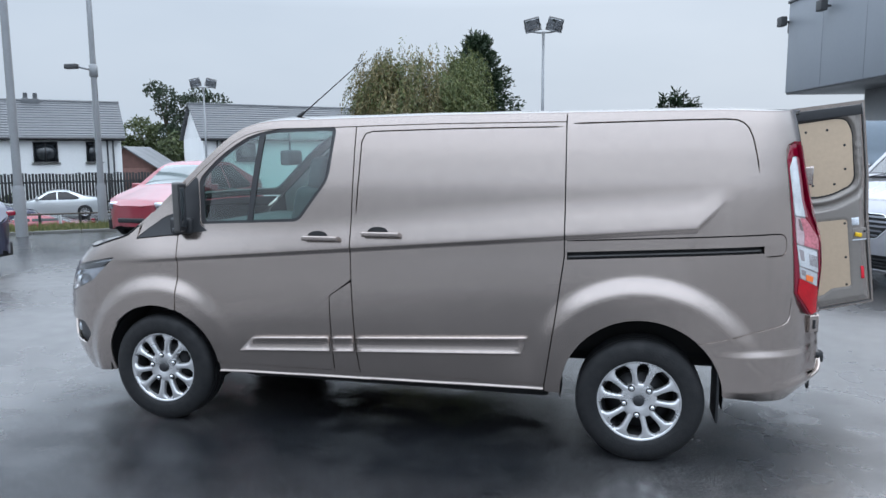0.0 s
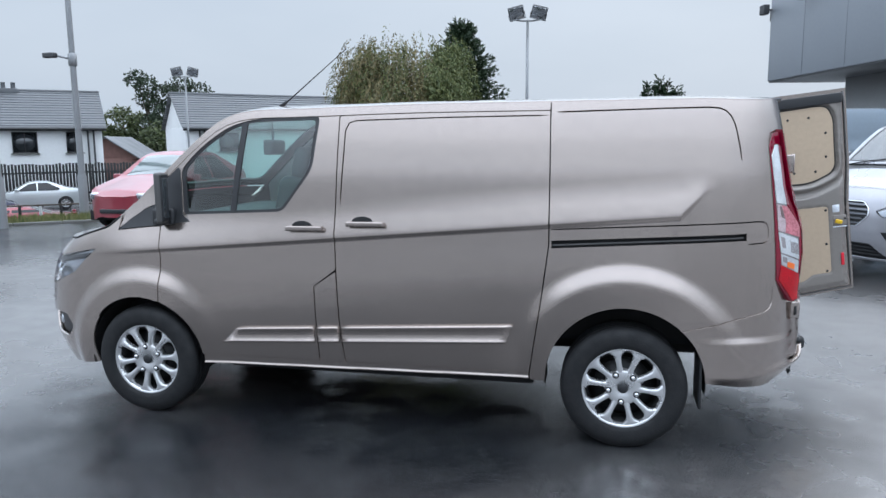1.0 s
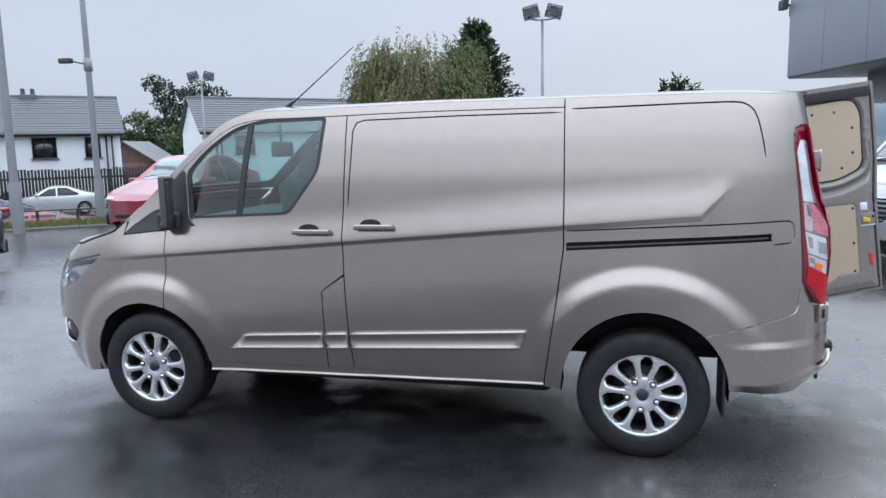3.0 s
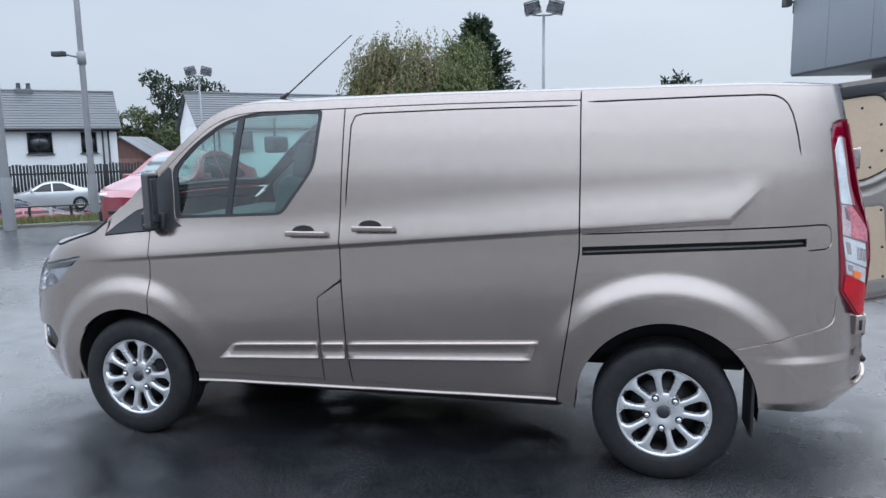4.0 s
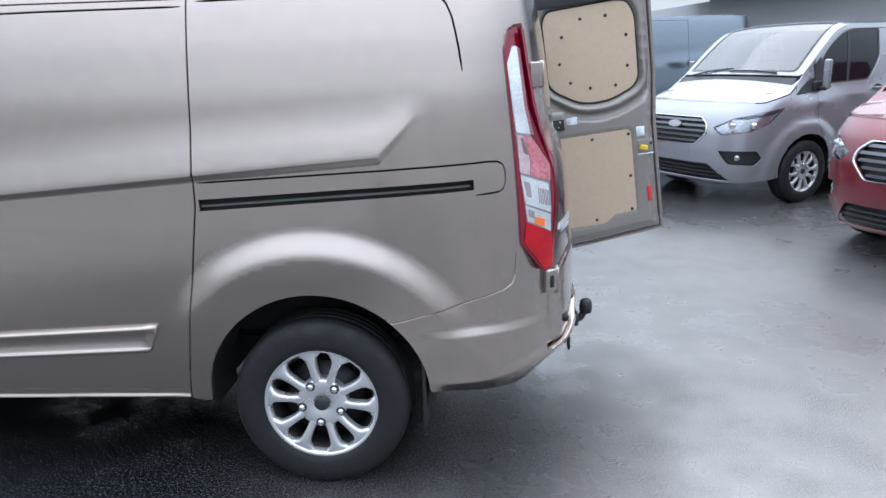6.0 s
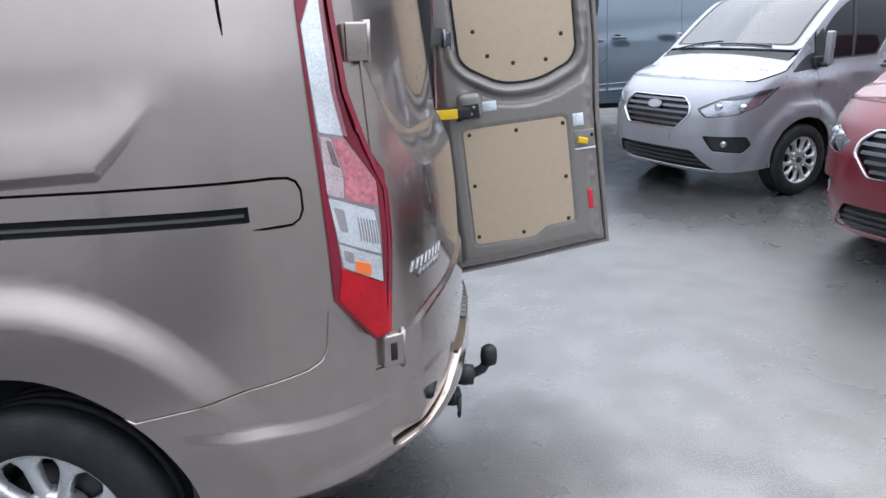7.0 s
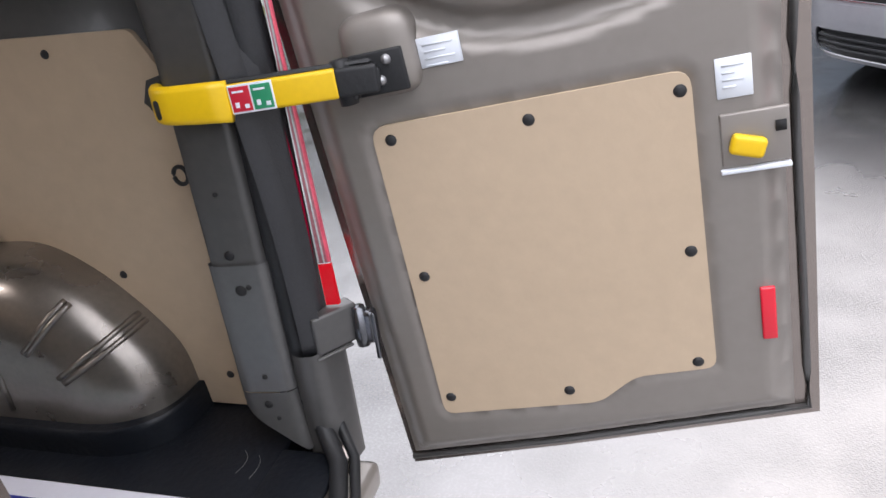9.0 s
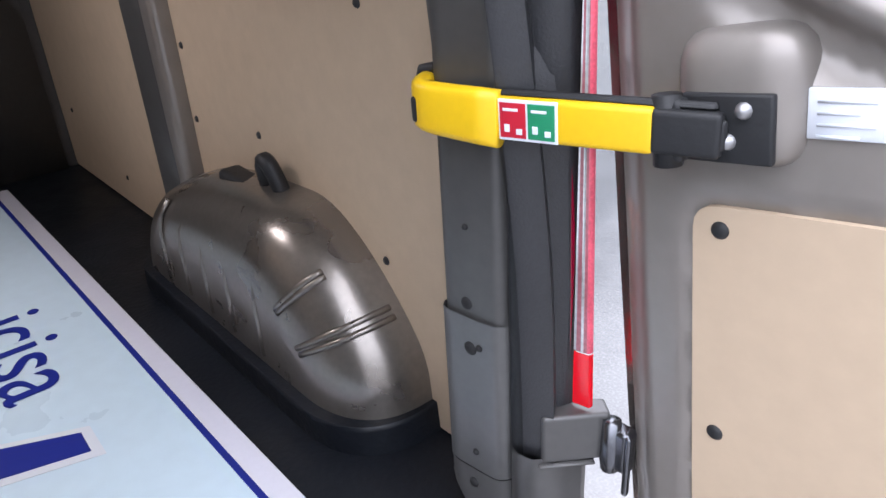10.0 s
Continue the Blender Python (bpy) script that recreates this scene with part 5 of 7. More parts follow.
def pressed(u, v):
    rim = -far_from(INNER, u, v)
    du, dl = far_from(UPPER, u, v), far_from(LOWER, u, v)
    y = 0.034 * (1 - smooth(0.0, 0.045, rim))
    low_half = 1 - smooth(1.0, 1.12, v)
    y = y + 0.020 * (1 - smooth(0.0, 0.03, du)) - low_half * 0.012 * np.exp(-(((du - 0.038) / 0.016) ** 2))
    y = y + low_half * 0.020 * smooth(0.045, 0.07, du) * (1 - smooth(0.085, 0.115, du)) * smooth(0.10, 0.2, u)
    y = y + 0.008 * (1 - smooth(-0.012, 0.022, dl))
    return np.stack([u, y, v], -1)


panel("inner_pressing", sheet(INNER, pressed, 0.0115, 0.012, flip=False), M_INNER, rdoor)
panel("outer_skin", sheet(SKIN, lambda u, v: np.stack([u, 0.050 + 0 * u, v], -1), 0.06, 0.012, closed_back=True), M_TAUPE, rdoor)
edge = [(u, 0.044, v) for u, v in dense([(-0.005, 0.015), (0.3, 0.036), (0.724, 0.08), (0.722, 0.7), (0.745, 1.0), (0.748, 1.51)], 0.08, False)]
part("weather_seal", tube(edge, 0.006, 8), M_POST, rdoor, "dark rubber seal")
top_seal = part("top_flange", box((0.0, -0.006, 1.430), (0.725, 0.03, 1.502), 0.006), M_PLASTIC, rdoor)
lin_u = panel("upper_lining", sheet([(0.4 + (p[0] - 0.4) * 0.985, 1.15 + (p[1] - 1.15) * 0.985) for p in UPPER], lambda u, v: np.stack([u, 0.010 + 0 * u, v], -1), 0.08, 0.008), M_PLY, rdoor, "beige plywood lining panel")
lin_l = panel("lower_lining", sheet(LOWER, lambda u, v: np.stack([u, -0.002 + 0 * u, v], -1), 0.08, 0.009), M_PLY, rdoor, "beige plywood lining panel")
part("gasket", tube([(p[0], 0.012, p[1]) for p in dense(UPPER, 0.03)] + [(UPPER[0][0], 0.012, UPPER[0][1])], 0.0045, 6), M_BLACK, rdoor)
for par, pts, y in ((lin_l, ((0.138, 0.669), (0.353, 0.663), (0.567, 0.666), (0.559, 0.418), (0.552, 0.217), (0.336, 0.179), (0.122, 0.183), (0.133, 0.430)), -0.002),
                    (lin_u, ((0.212, 1.117), (0.264, 1.005), (0.374, 0.96), (0.52, 0.956), (0.597, 1.056), (0.604, 1.227), (0.496, 1.348), (0.353, 1.349), (0.239, 1.265)), 0.010)):
    for u, v in pts:
        part("screw_cap", lathe([(0.0, -0.003), (0.006, -0.003), (0.0095, 0.0), (0.0095, 0.004)], 14, m=Matrix.Translation((u, y, v))), M_BLACK, par)
for u0, v0, u1, v1 in ((0.214, 0.766, 0.277, 0.809), (0.614, 0.644, 0.661, 0.700)):
    st = part("sticker", box((u0, -0.0035, v0), (u1, 0.002, v1), 0.0008, 1), M_PAPER, rdoor, "small white information sticker")
    for k in range(4):
        part("print", box((u0 + 0.008, -0.0045, v1 - 0.012 - k * 0.010), (u1 - 0.010 - 0.012 * (k % 2), -0.0033, v1 - 0.009 - k * 0.010)), M_BARS, st)
part("latch_plate", box((0.614, -0.004, 0.544), (0.705, 0.004, 0.622), 0.003), M_INNER, rdoor)
# no opening here: a black block paints the dark of the hole
part("latch_hole", box((0.686, -0.0065, 0.588), (0.700, -0.003, 0.603)), M_GAP, rdoor)
part("latch_lip", box((0.611, -0.008, 0.534), (0.705, 0.004, 0.541), 0.002), M_PAPER, rdoor)
part("release_tab", merge(box((-0.024, -0.021, -0.015), (0.024, -0.003, 0.015), 0.0088, 4, Matrix.Translation((0.648, 0, 0.575)) @ Matrix.Rotation(radians(18), 4, "Y"))), M_YELLOW, rdoor, "yellow release tab")
part("reflector", box((0.652, -0.006, 0.251), (0.674, 0.003, 0.343), 0.003), M_REDREF, rdoor, "red reflector strip")
part("mount_boss", box((0.098, -0.024, 0.735), (0.216, 0.06, 0.862), 0.040, 5), M_INNER, rdoor)
brk = part("strap_bracket", merge(box((0.114, -0.030, 0.746), (0.197, -0.020, 0.808), 0.003), box((0.104, -0.045, 0.746), (0.122, -0.018, 0.805), 0.006), lathe([(0.0, 0.742), (0.014, 0.742), (0.014, 0.808), (0.0, 0.808)], 12, "z", Matrix.Translation((0.104, -0.036, 0)))), M_BLACK, rdoor, "black strap bracket")
for u, v in ((0.172, 0.794), (0.158, 0.766)):
    part("bolt", lathe([(0.0, -0.038), (0.005, -0.037), (0.008, -0.030)], 10, m=Matrix.Translation((u, 0.0, v))), M_STEEL, brk)
HB = Matrix.Translation((0.872, 0.742, 0)) @ Matrix.Rotation(math.atan2(0.070, 0.053), 4, "Z")
for z in (0.794, 1.56):
    arm = part("hinge", merge(box((0.0, -0.012, z - 0.036), (0.088, 0.022, z + 0.038), 0.006, 3, HB), box((-0.004, -0.016, z - 0.042), (0.070, 0.0, z - 0.037), 0.002, 1, HB)), M_POST, hero, "dark steel hinge bracket")
    part("knuckle", merge(box((0.928, 0.797, z - 0.044), (0.966, 0.822, z + 0.022), 0.009, 3), lathe([(0.0, z - 0.048), (0.012, z - 0.048), (0.014, z - 0.03), (0.012, z + 0.030), (0.0, z + 0.032)], 14, "z", Matrix.Translation((0.938, 0.803, 0)))), M_GREYCHROME, arm, "worn shiny knuckle")
    part("hinge_foot", box((0.961, 0.797, z - 0.075), (0.969, 0.806, z + 0.02), 0.003, 2), M_GREYCHROME, arm)

# check strap across the opening
strap = new("check_strap")
strap.parent = hero
strap["label"] = "yellow and black door check strap"


def strap_box(name, x0, x1, h, t, material, parent=strap, dz=0.0, dy=0.0, bev=0.006):
    a = Vector((0.728, 0.678, 1.2170))
    d = Vector((1.050, 0.770, 1.2285)) - a
    m = Matrix.Translation(a + d * x0) @ d.to_track_quat("X", "Z").to_matrix().to_4x4()
    return part(name, box((0, -t / 2 + dy, -h / 2 + dz), (d.length * (x1 - x0), t / 2 + dy, h / 2 + dz), bev, 3, m), material, parent)


def band(points, heights, t, n=3):
    """A flat soft sleeve along a path in plan, with rounded long edges."""
    pts = [Vector(p) for p in points]
    vs, fs = [], []
    for i, p in enumerate(pts):
        d = (pts[min(i + 1, len(pts) - 1)] - pts[max(i - 1, 0)]).normalized()
        side = Vector((d.y, -d.x, 0)).normalized()
        h = heights[0] + (heights[1] - heights[0]) * i / (len(pts) - 1)
        ring = fillet([(-t / 2, -h / 2), (t / 2, -h / 2), (t / 2, h / 2), (-t / 2, h / 2)], t * 0.46, n)
        vs += [p + side * a + Vector((0, 0, b)) for a, b in ring]
    k = len(ring)
    for i in range(len(pts) - 1):
        fs += [(i * k + j, i * k + (j + 1) % k, (i + 1) * k + (j + 1) % k, (i + 1) * k + j) for j in range(k)]
    fs += [tuple(range(k))[::-1], tuple(range((len(pts) - 1) * k, len(pts) * k))]
    return vs, fs


strap_box("webbing", 0.02, 1.02, 0.030, 0.010, M_BLACK)
strap_box("upper_cord", 0.10, 0.99, 0.010, 0.010, M_BLACK, dz=0.023, dy=0.006)
strap_box("end_stop", 0.82, 1.01, 0.042, 0.015, M_BLACK)
sleeve_path = fillet([(0.842, 0.7085), (0.790, 0.6935), (0.738, 0.683), (0.712, 0.728)], [0, 0.05, 0.03, 0], 6)
part("sleeve", band([(x, y, 1.2185 + 0.004 * (0.85 - x) / 0.13) for x, y in sleeve_path], (0.061, 0.054), 0.021), M_YELLOW, strap)
strap_box("sleeve", 0.33, 0.832, 0.044, 0.017, M_YELLOW, bev=0.006)
part("hook", tube([(0.728, 0.735, 1.192), (0.706, 0.722, 1.196), (0.699, 0.718, 1.222), (0.706, 0.722, 1.248), (0.738, 0.730, 1.256), (0.780, 0.740, 1.250)], 0.008, 8), M_BLACK, strap)
label = strap_box("sticker", 0.360, 0.555, 0.042, 0.019, M_PAPER, bev=0.001)
for k, mt_ in ((0, M_STICKRED), (1, M_STICKGREEN)):
    a = 0.366 + k * 0.094
    strap_box("panel", a, a + 0.087, 0.036, 0.0205, mt_, label, bev=0.0006)
    strap_box("mark", a + 0.012, a + 0.062, 0.003, 0.0214, M_PAPER, label, 0.011, bev=0.0003)
    strap_box("mark", a + 0.015, a + 0.033, 0.008, 0.0214, M_PAPER, label, -0.008, bev=0.0003)
    strap_box("mark", a + 0.055, a + 0.075, 0.006, 0.0214, M_PAPER, label, -0.011, bev=0.0003)

# ---- load space ----
load = new("load_space")
load.parent = hero
load["label"] = "load space with plywood walls and black floor"
part("floor", merge(box((-1.56, -0.58, 0.50), (0.78, 0.86, 0.560), 0.006), box((0.76, -0.58, 0.50), (0.90, 0.72, 0.5595), 0.006)), M_FLOOR, load, "black rubber load floor")
part("rear_sill", box((0.895, -0.30, 0.50), (0.965, 0.72, 0.553), 0.012), M_INNER, load)
part("ceiling", box((-1.56, -0.70, 1.80), (0.60, 0.74, 1.82)), M_PLY, load)
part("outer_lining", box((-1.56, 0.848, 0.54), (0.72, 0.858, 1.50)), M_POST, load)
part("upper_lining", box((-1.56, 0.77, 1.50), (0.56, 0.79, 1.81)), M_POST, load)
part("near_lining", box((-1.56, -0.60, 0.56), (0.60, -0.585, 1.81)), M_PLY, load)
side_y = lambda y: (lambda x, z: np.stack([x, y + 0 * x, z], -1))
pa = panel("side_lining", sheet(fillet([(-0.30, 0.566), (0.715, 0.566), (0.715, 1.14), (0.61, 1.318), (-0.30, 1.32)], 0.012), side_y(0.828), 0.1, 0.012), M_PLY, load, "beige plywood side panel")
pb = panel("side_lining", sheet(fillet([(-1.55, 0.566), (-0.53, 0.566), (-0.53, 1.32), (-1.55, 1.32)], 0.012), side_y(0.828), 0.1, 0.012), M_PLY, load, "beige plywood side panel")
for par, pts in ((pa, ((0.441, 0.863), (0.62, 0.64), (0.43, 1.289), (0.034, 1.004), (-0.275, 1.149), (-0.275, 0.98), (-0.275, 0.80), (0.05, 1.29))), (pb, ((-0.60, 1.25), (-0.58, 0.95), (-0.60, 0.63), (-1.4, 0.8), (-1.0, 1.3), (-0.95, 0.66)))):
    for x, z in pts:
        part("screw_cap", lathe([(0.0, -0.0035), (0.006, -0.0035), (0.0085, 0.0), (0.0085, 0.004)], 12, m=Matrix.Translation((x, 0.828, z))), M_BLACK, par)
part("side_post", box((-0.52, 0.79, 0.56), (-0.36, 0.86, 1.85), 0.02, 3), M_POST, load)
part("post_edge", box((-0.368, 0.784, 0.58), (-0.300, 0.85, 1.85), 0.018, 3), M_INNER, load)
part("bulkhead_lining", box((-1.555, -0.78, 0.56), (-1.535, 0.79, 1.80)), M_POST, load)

# wheel box: rings of an arched outline drawn in towards the load space
arch_out = dense(fillet([(-0.455, 0.56), (-0.44, 0.70), (-0.36, 0.82), (-0.20, 0.895), (0.0, 0.940), (0.29, 0.955), (0.41, 0.885), (0.50, 0.795), (0.562, 0.712), (0.575, 0.56)], [0, 0.08, 0.08, 0.1, 0.1, 0.09, 0.1, 0.06, 0.08, 0], 5), 0.02, False)
cen = np.array([0.06, 0.56])
arch_out = [cen + (np.asarray(p) - cen) * np.array([0.945 if p[0] > 0.06 else 1.0, 0.955]) for p in arch_out]


def arch_rings(grow, deep, y0, z_cap=9.0):
    vs, fs = [], []
    n = len(arch_out)
    K = 12
    for k in range(K + 1):
        a = (math.pi / 2) * k / K
        sc = 1 + grow - 0.40 * (1 - math.cos(a)) ** 1.2
        y = y0 - deep * math.sin(a) ** 0.85
        for p in arch_out:
            q = cen + (p - cen) * np.array([1 + (sc - 1) * (0.85 if p[0] > 0.06 else 0.55), sc])
            vs.append((q[0], y, min(q[1], z_cap)))
    for k in range(K):
        for i in range(n - 1):
            a = k * n + i
            fs.append((a, a + n, a + n + 1, a + 1))
    fs.append(tuple(K * n + i for i in range(n))[::-1])
    return vs, fs


M_WHEELBOX = mat("dark lacquered steel", (0.235, 0.21, 0.188), 0.30, 0.75, coat=0.5, var=0.12, vscale=6, rvar=0.08)
wbox = part("wheel_box", arch_rings(0.0, 0.160, 0.828), M_WHEELBOX, load, "dark pressed steel wheel box")
part("floor_lip", arch_rings(0.03, 0.182, 0.829, 0.620), M_FLOOR, load, "black moulded floor edge")


def arch_point(i, a, lift=0.0):
    sc = 1 + lift - 0.40 * (1 - math.cos(a)) ** 1.2
    p = arch_out[i]
    q = cen + (p - cen) * np.array([1 + (sc - 1) * (0.85 if p[0] > 0.06 else 0.55), sc])
    return (q[0], 0.828 - (0.160 + lift * 0.3) * math.sin(a) ** 0.85, q[1])


na = len(arch_out)
for (bx, bz), a0, a1 in (((0.39, 0.870), 0.55, 1.35), ((0.476, 0.785), 0.1, 1.35)):
    i = int(np.argmin([(p[0] - bx) ** 2 + (p[1] - bz) ** 2 for p in arch_out]))
    for di in (0, 1):
        part("bead", tube([arch_point(i + di, a, 0.002) for a in np.linspace(a0, a1, 12)], 0.006, 6), M_WHEELBOX, wbox)
for x in (-0.22, -0.11, 0.0, 0.105, 0.225):
    part("bead", tube([(x, 0.668, 0.64), (x, 0.668, 0.70), (x, 0.6685, 0.76), (x + 0.003, 0.675, 0.80), (x + 0.02, 0.695, 0.84)], 0.006, 6), M_WHEELBOX, wbox)
loop = [(0.135 + 0.030 * math.cos(t) - 0.012 * math.sin(t), 0.80 - 0.012 * math.sin(t), 0.895 + 0.088 * math.sin(t)) for t in np.linspace(0, math.pi, 13)]
part("lashing_eye", tube(loop, 0.017, 10), M_BLACK, load)
part("eye_plate", box((-0.10, 0.765, 0.885), (0.03, 0.82, 0.922), 0.016, 3, Matrix.Rotation(radians(2), 4, "Y")), M_BLACK, load)
part("lashing_eye", tube([(0.655 + 0.014 * math.cos(t), 0.80, 1.075 + 0.016 * math.sin(t)) for t in np.linspace(0, 2 * math.pi, 16)], 0.004, 6), M_BLACK, load)
M_THREAD = mat("pale thread", (0.25, 0.245, 0.24), 0.6)
for base, bend in (((0.705, 0.700, 0.562), 0.025), ((0.740, 0.690, 0.562), 0.02)):
    part("loose_thread", tube([(base[0] + bend * math.sin(k * 0.5), base[1] - 0.012 * k, base[2] + 0.002 + 0.008 * math.sin(k * 0.6)) for k in range(6)], 0.0004, 5), M_THREAD, load)

# load lamp under the roof: unseen, assumed from glints, added to brighten the walls
lamp_h = new("load_lamp")
lamp_h.parent = load
lamp_h["label"] = "assumed strip lamp under the roof, out of view"
part("housing", box((-0.52, -0.035, 1.782), (-0.18, 0.035, 1.80), 0.006), M_PAPER, lamp_h)
M_DIFF = mat("lit lamp diffuser", (0.9, 0.95, 1.0), 0.4, emit=4.0)
part("diffuser", box((-0.50, -0.025, 1.774), (-0.20, 0.025, 1.783), 0.004), M_DIFF, lamp_h)
lamp_d = bpy.data.lights.new("load_lamp", "AREA")
lamp_d.shape, lamp_d.size, lamp_d.size_y, lamp_d.energy, lamp_d.color = "RECTANGLE", 0.30, 0.05, 3.5, (0.95, 0.97, 1.0)
lamp_o = new("load_light", lamp_d)
lamp_o.matrix_world = pose(-0.35, 1.02, 1.770)

# rear post of the opening, with its seal
plan = [(0.735, 0.84), (0.724, 0.745), (0.722, 0.728), (0.728, 0.719), (0.742, 0.716), (0.795, 0.722), (0.812, 0.726), (0.819, 0.734), (0.823, 0.755)]
plan_d = dense(plan, 0.008, False)


def extrude_plan(pl, z0, z1, n=8, lean=0.0):
    vs, fs = [], []
    m_ = len(pl)
    for k in range(n + 1):
        z = z0 + (z1 - z0) * k / n
        for p in pl:
            vs.append((p[0] - lean * (z - 0.7), p[1] - 0.10 * smooth(1.25, 1.9, z), z))
    for k in range(n):
        for i in range(m_ - 1):
            a = k * m_ + i
            fs.append((a, a + 1, a + m_ + 1, a + m_))
    return vs, fs


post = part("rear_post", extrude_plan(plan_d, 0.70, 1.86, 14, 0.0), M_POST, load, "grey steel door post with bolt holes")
low = dense([(0.721, 0.735), (0.719, 0.723), (0.726, 0.714), (0.742, 0.711), (0.795, 0.717), (0.813, 0.721), (0.822, 0.731), (0.827, 0.745)], 0.008, False)
M_PLATE = mat("grey primed plate", (0.125, 0.124, 0.123), 0.4, 0.4, coat=0.2, var=0.08, vscale=5, rvar=0.08)
part("post_plate", extrude_plan(low, 0.692, 0.945, 6, 0.0), M_PLATE, post)
# the foot of the post tapers to a point at the seal
fv, ff = [], []
for k in range(9):
    t0 = 0.86 * (k / 8) ** 1.2
    for j in range(13):
        u = (t0 + (1 - t0) * j / 12) * (len(low) - 1)
        i = min(int(u), len(low) - 2)
        p = low[i] + (low[i + 1] - low[i]) * (u - i)
        fv.append((p[0] + 0.012 * (k / 8) ** 2, p[1] - 0.010 * (k / 8) ** 2, 0.690 - 0.125 * k / 8))
ff = [(k * 13 + j, k * 13 + j + 1, (k + 1) * 13 + j + 1, (k + 1) * 13 + j) for k in range(8) for j in range(12)]
part("post_foot", (fv, ff), M_POST, post)
# holes are raised black discs, the shade inside them painted by colour
for x, y, z, r in ((0.767, 0.719, 0.962, 0.009), (0.775, 0.715, 0.899, 0.010), (0.79, 0.7165, 0.905, 0.005), (0.770, 0.719, 1.07, 0.004), (0.778, 0.715, 0.725, 0.005), (0.772, 0.7145, 0.665, 0.008), (0.786, 0.716, 0.635, 0.005)):
    part("bolt_hole", lathe([(0.0, -0.0025), (r * 0.7, -0.0025), (r, 0.0), (r, 0.003)], 12, m=Matrix.Translation((x, y - 0.001, z)) @ Matrix.Rotation(radians(7), 4, "Z")), M_GAP, post)
# black sheet added over the body strip, standing for shade beside the post
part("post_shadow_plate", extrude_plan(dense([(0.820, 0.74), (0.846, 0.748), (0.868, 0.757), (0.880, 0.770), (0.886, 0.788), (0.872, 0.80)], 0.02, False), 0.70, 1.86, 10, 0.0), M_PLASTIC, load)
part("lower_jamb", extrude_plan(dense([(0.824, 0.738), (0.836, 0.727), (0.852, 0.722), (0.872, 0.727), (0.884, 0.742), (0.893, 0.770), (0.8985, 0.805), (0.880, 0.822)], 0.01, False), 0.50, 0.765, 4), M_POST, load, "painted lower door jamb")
seal_path = [(0.836 - 0.0 * (z - 0.7), 0.748 - 0.10 * float(smooth(1.25, 1.9, z)), z) for z in np.linspace(1.84, 0.66, 16)] + [(0.86, 0.735, 0.60), (0.90, 0.69, 0.565), (0.935, 0.60, 0.556), (0.97, 0.3, 0.556), (0.985, 0.0, 0.556), (0.97, -0.6, 0.556)]
part("door_seal", tube(seal_path, 0.017, 10), M_BLACK, load, "black rubber door seal")
part("door_seal", tube([(p[0] + 0.022, p[1] + 0.022, p[2] - 0.004) for p in seal_path[:-2]], 0.010, 8), M_BLACK, load)

panel("aperture_trim", mirrored(sheet([(0.926, 0.75), (0.966, 0.75), (0.966, 1.75), (0.872, 1.74), (0.872, 1.35), (0.915, 1.22)], skin(0.008), 0.04, 0.04)), M_PLASTIC, load)

# sign board lying on the load floor
board = thing("sign_board", pose(-0.26, 1.215, 0.561), "pale blue sign board with blue border and lettering, lying flat", "sign board")
part("panel", box((-1.14, -0.36, 0.0), (1.14, 0.36, 0.022), 0.003), M_BOARDRIM, board, "white edged board")
panel("face", sheet(fillet([(-1.09, -0.31), (1.09, -0.31), (1.09, 0.31), (-1.09, 0.31)], 0.06, 6), lambda x, y: np.stack([x, y, 0.0235 + 0 * x], -1), 0.2, 0.001), M_BOARD, board)
ro, ri = fillet([(-1.095, -0.315), (1.095, -0.315), (1.095, 0.315), (-1.095, 0.315)], 0.065, 6), fillet([(-1.083, -0.303), (1.083, -0.303), (1.083, 0.303), (-1.083, 0.303)], 0.055, 6)
panel("border_line", sheet(ro, lambda x, y: np.stack([x, y, 0.0255 + 0 * x], -1), 0.1, 0.001, [ri]), M_BLUE, board)
txt = bpy.data.curves.new("lettering", "FONT")
txt.body, txt.size, txt.extrude = "icisa", 0.235, 0.0006
txt_ob = new("lettering", txt)
txt_ob.data.materials.append(M_BLUE)
txt_ob.parent = board
txt_ob.location = (-0.180, 0.060, 0.0258)
fr_o = [(0.275, -0.09), (0.385, -0.09), (0.452, 0.142), (0.388, 0.144)]
panel("printed_frame", sheet([(0.25, -0.11), (0.40, -0.11), (0.476, 0.160), (0.378, 0.162)], lambda x, y: np.stack([x, y, 0.0252 + 0 * x], -1), 0.1, 0.001), M_PAPER, board)
panel("printed_bar", sheet(fr_o, lambda x, y: np.stack([x, y, 0.0266 + 0 * x], -1), 0.1, 0.001), M_BLUE, board)

# ---- outside fittings of the van ----
part("mud_flap", box((0.395, -0.97, 0.25), (0.41, -0.74, 0.52), 0.004), M_BLACK, hero)
part("mud_flap", box((0.395, 0.74, 0.185), (0.41, 0.97, 0.52), 0.004), M_BLACK, hero)
tow = new("tow_bar")
tow.parent = hero
tow["label"] = "black tow bar with covered ball"
part("neck", tube([(0.86, 0.04, 0.30), (0.98, 0.04, 0.30), (1.06, 0.04, 0.295), (1.115, 0.04, 0.325), (1.135, 0.04, 0.36)], 0.019, 10), M_BLACK, tow)
part("ball_cover", lathe([(0.0, 0.425), (0.018, 0.423), (0.03, 0.41), (0.033, 0.38), (0.03, 0.352), (0.0, 0.35)], 16, "z", Matrix.Translation((1.14, 0.04, 0))), M_BLACK, tow)
part("crossbeam", box((0.80, -0.50, 0.36), (0.87, 0.50, 0.43), 0.01), M_BLACK, tow)
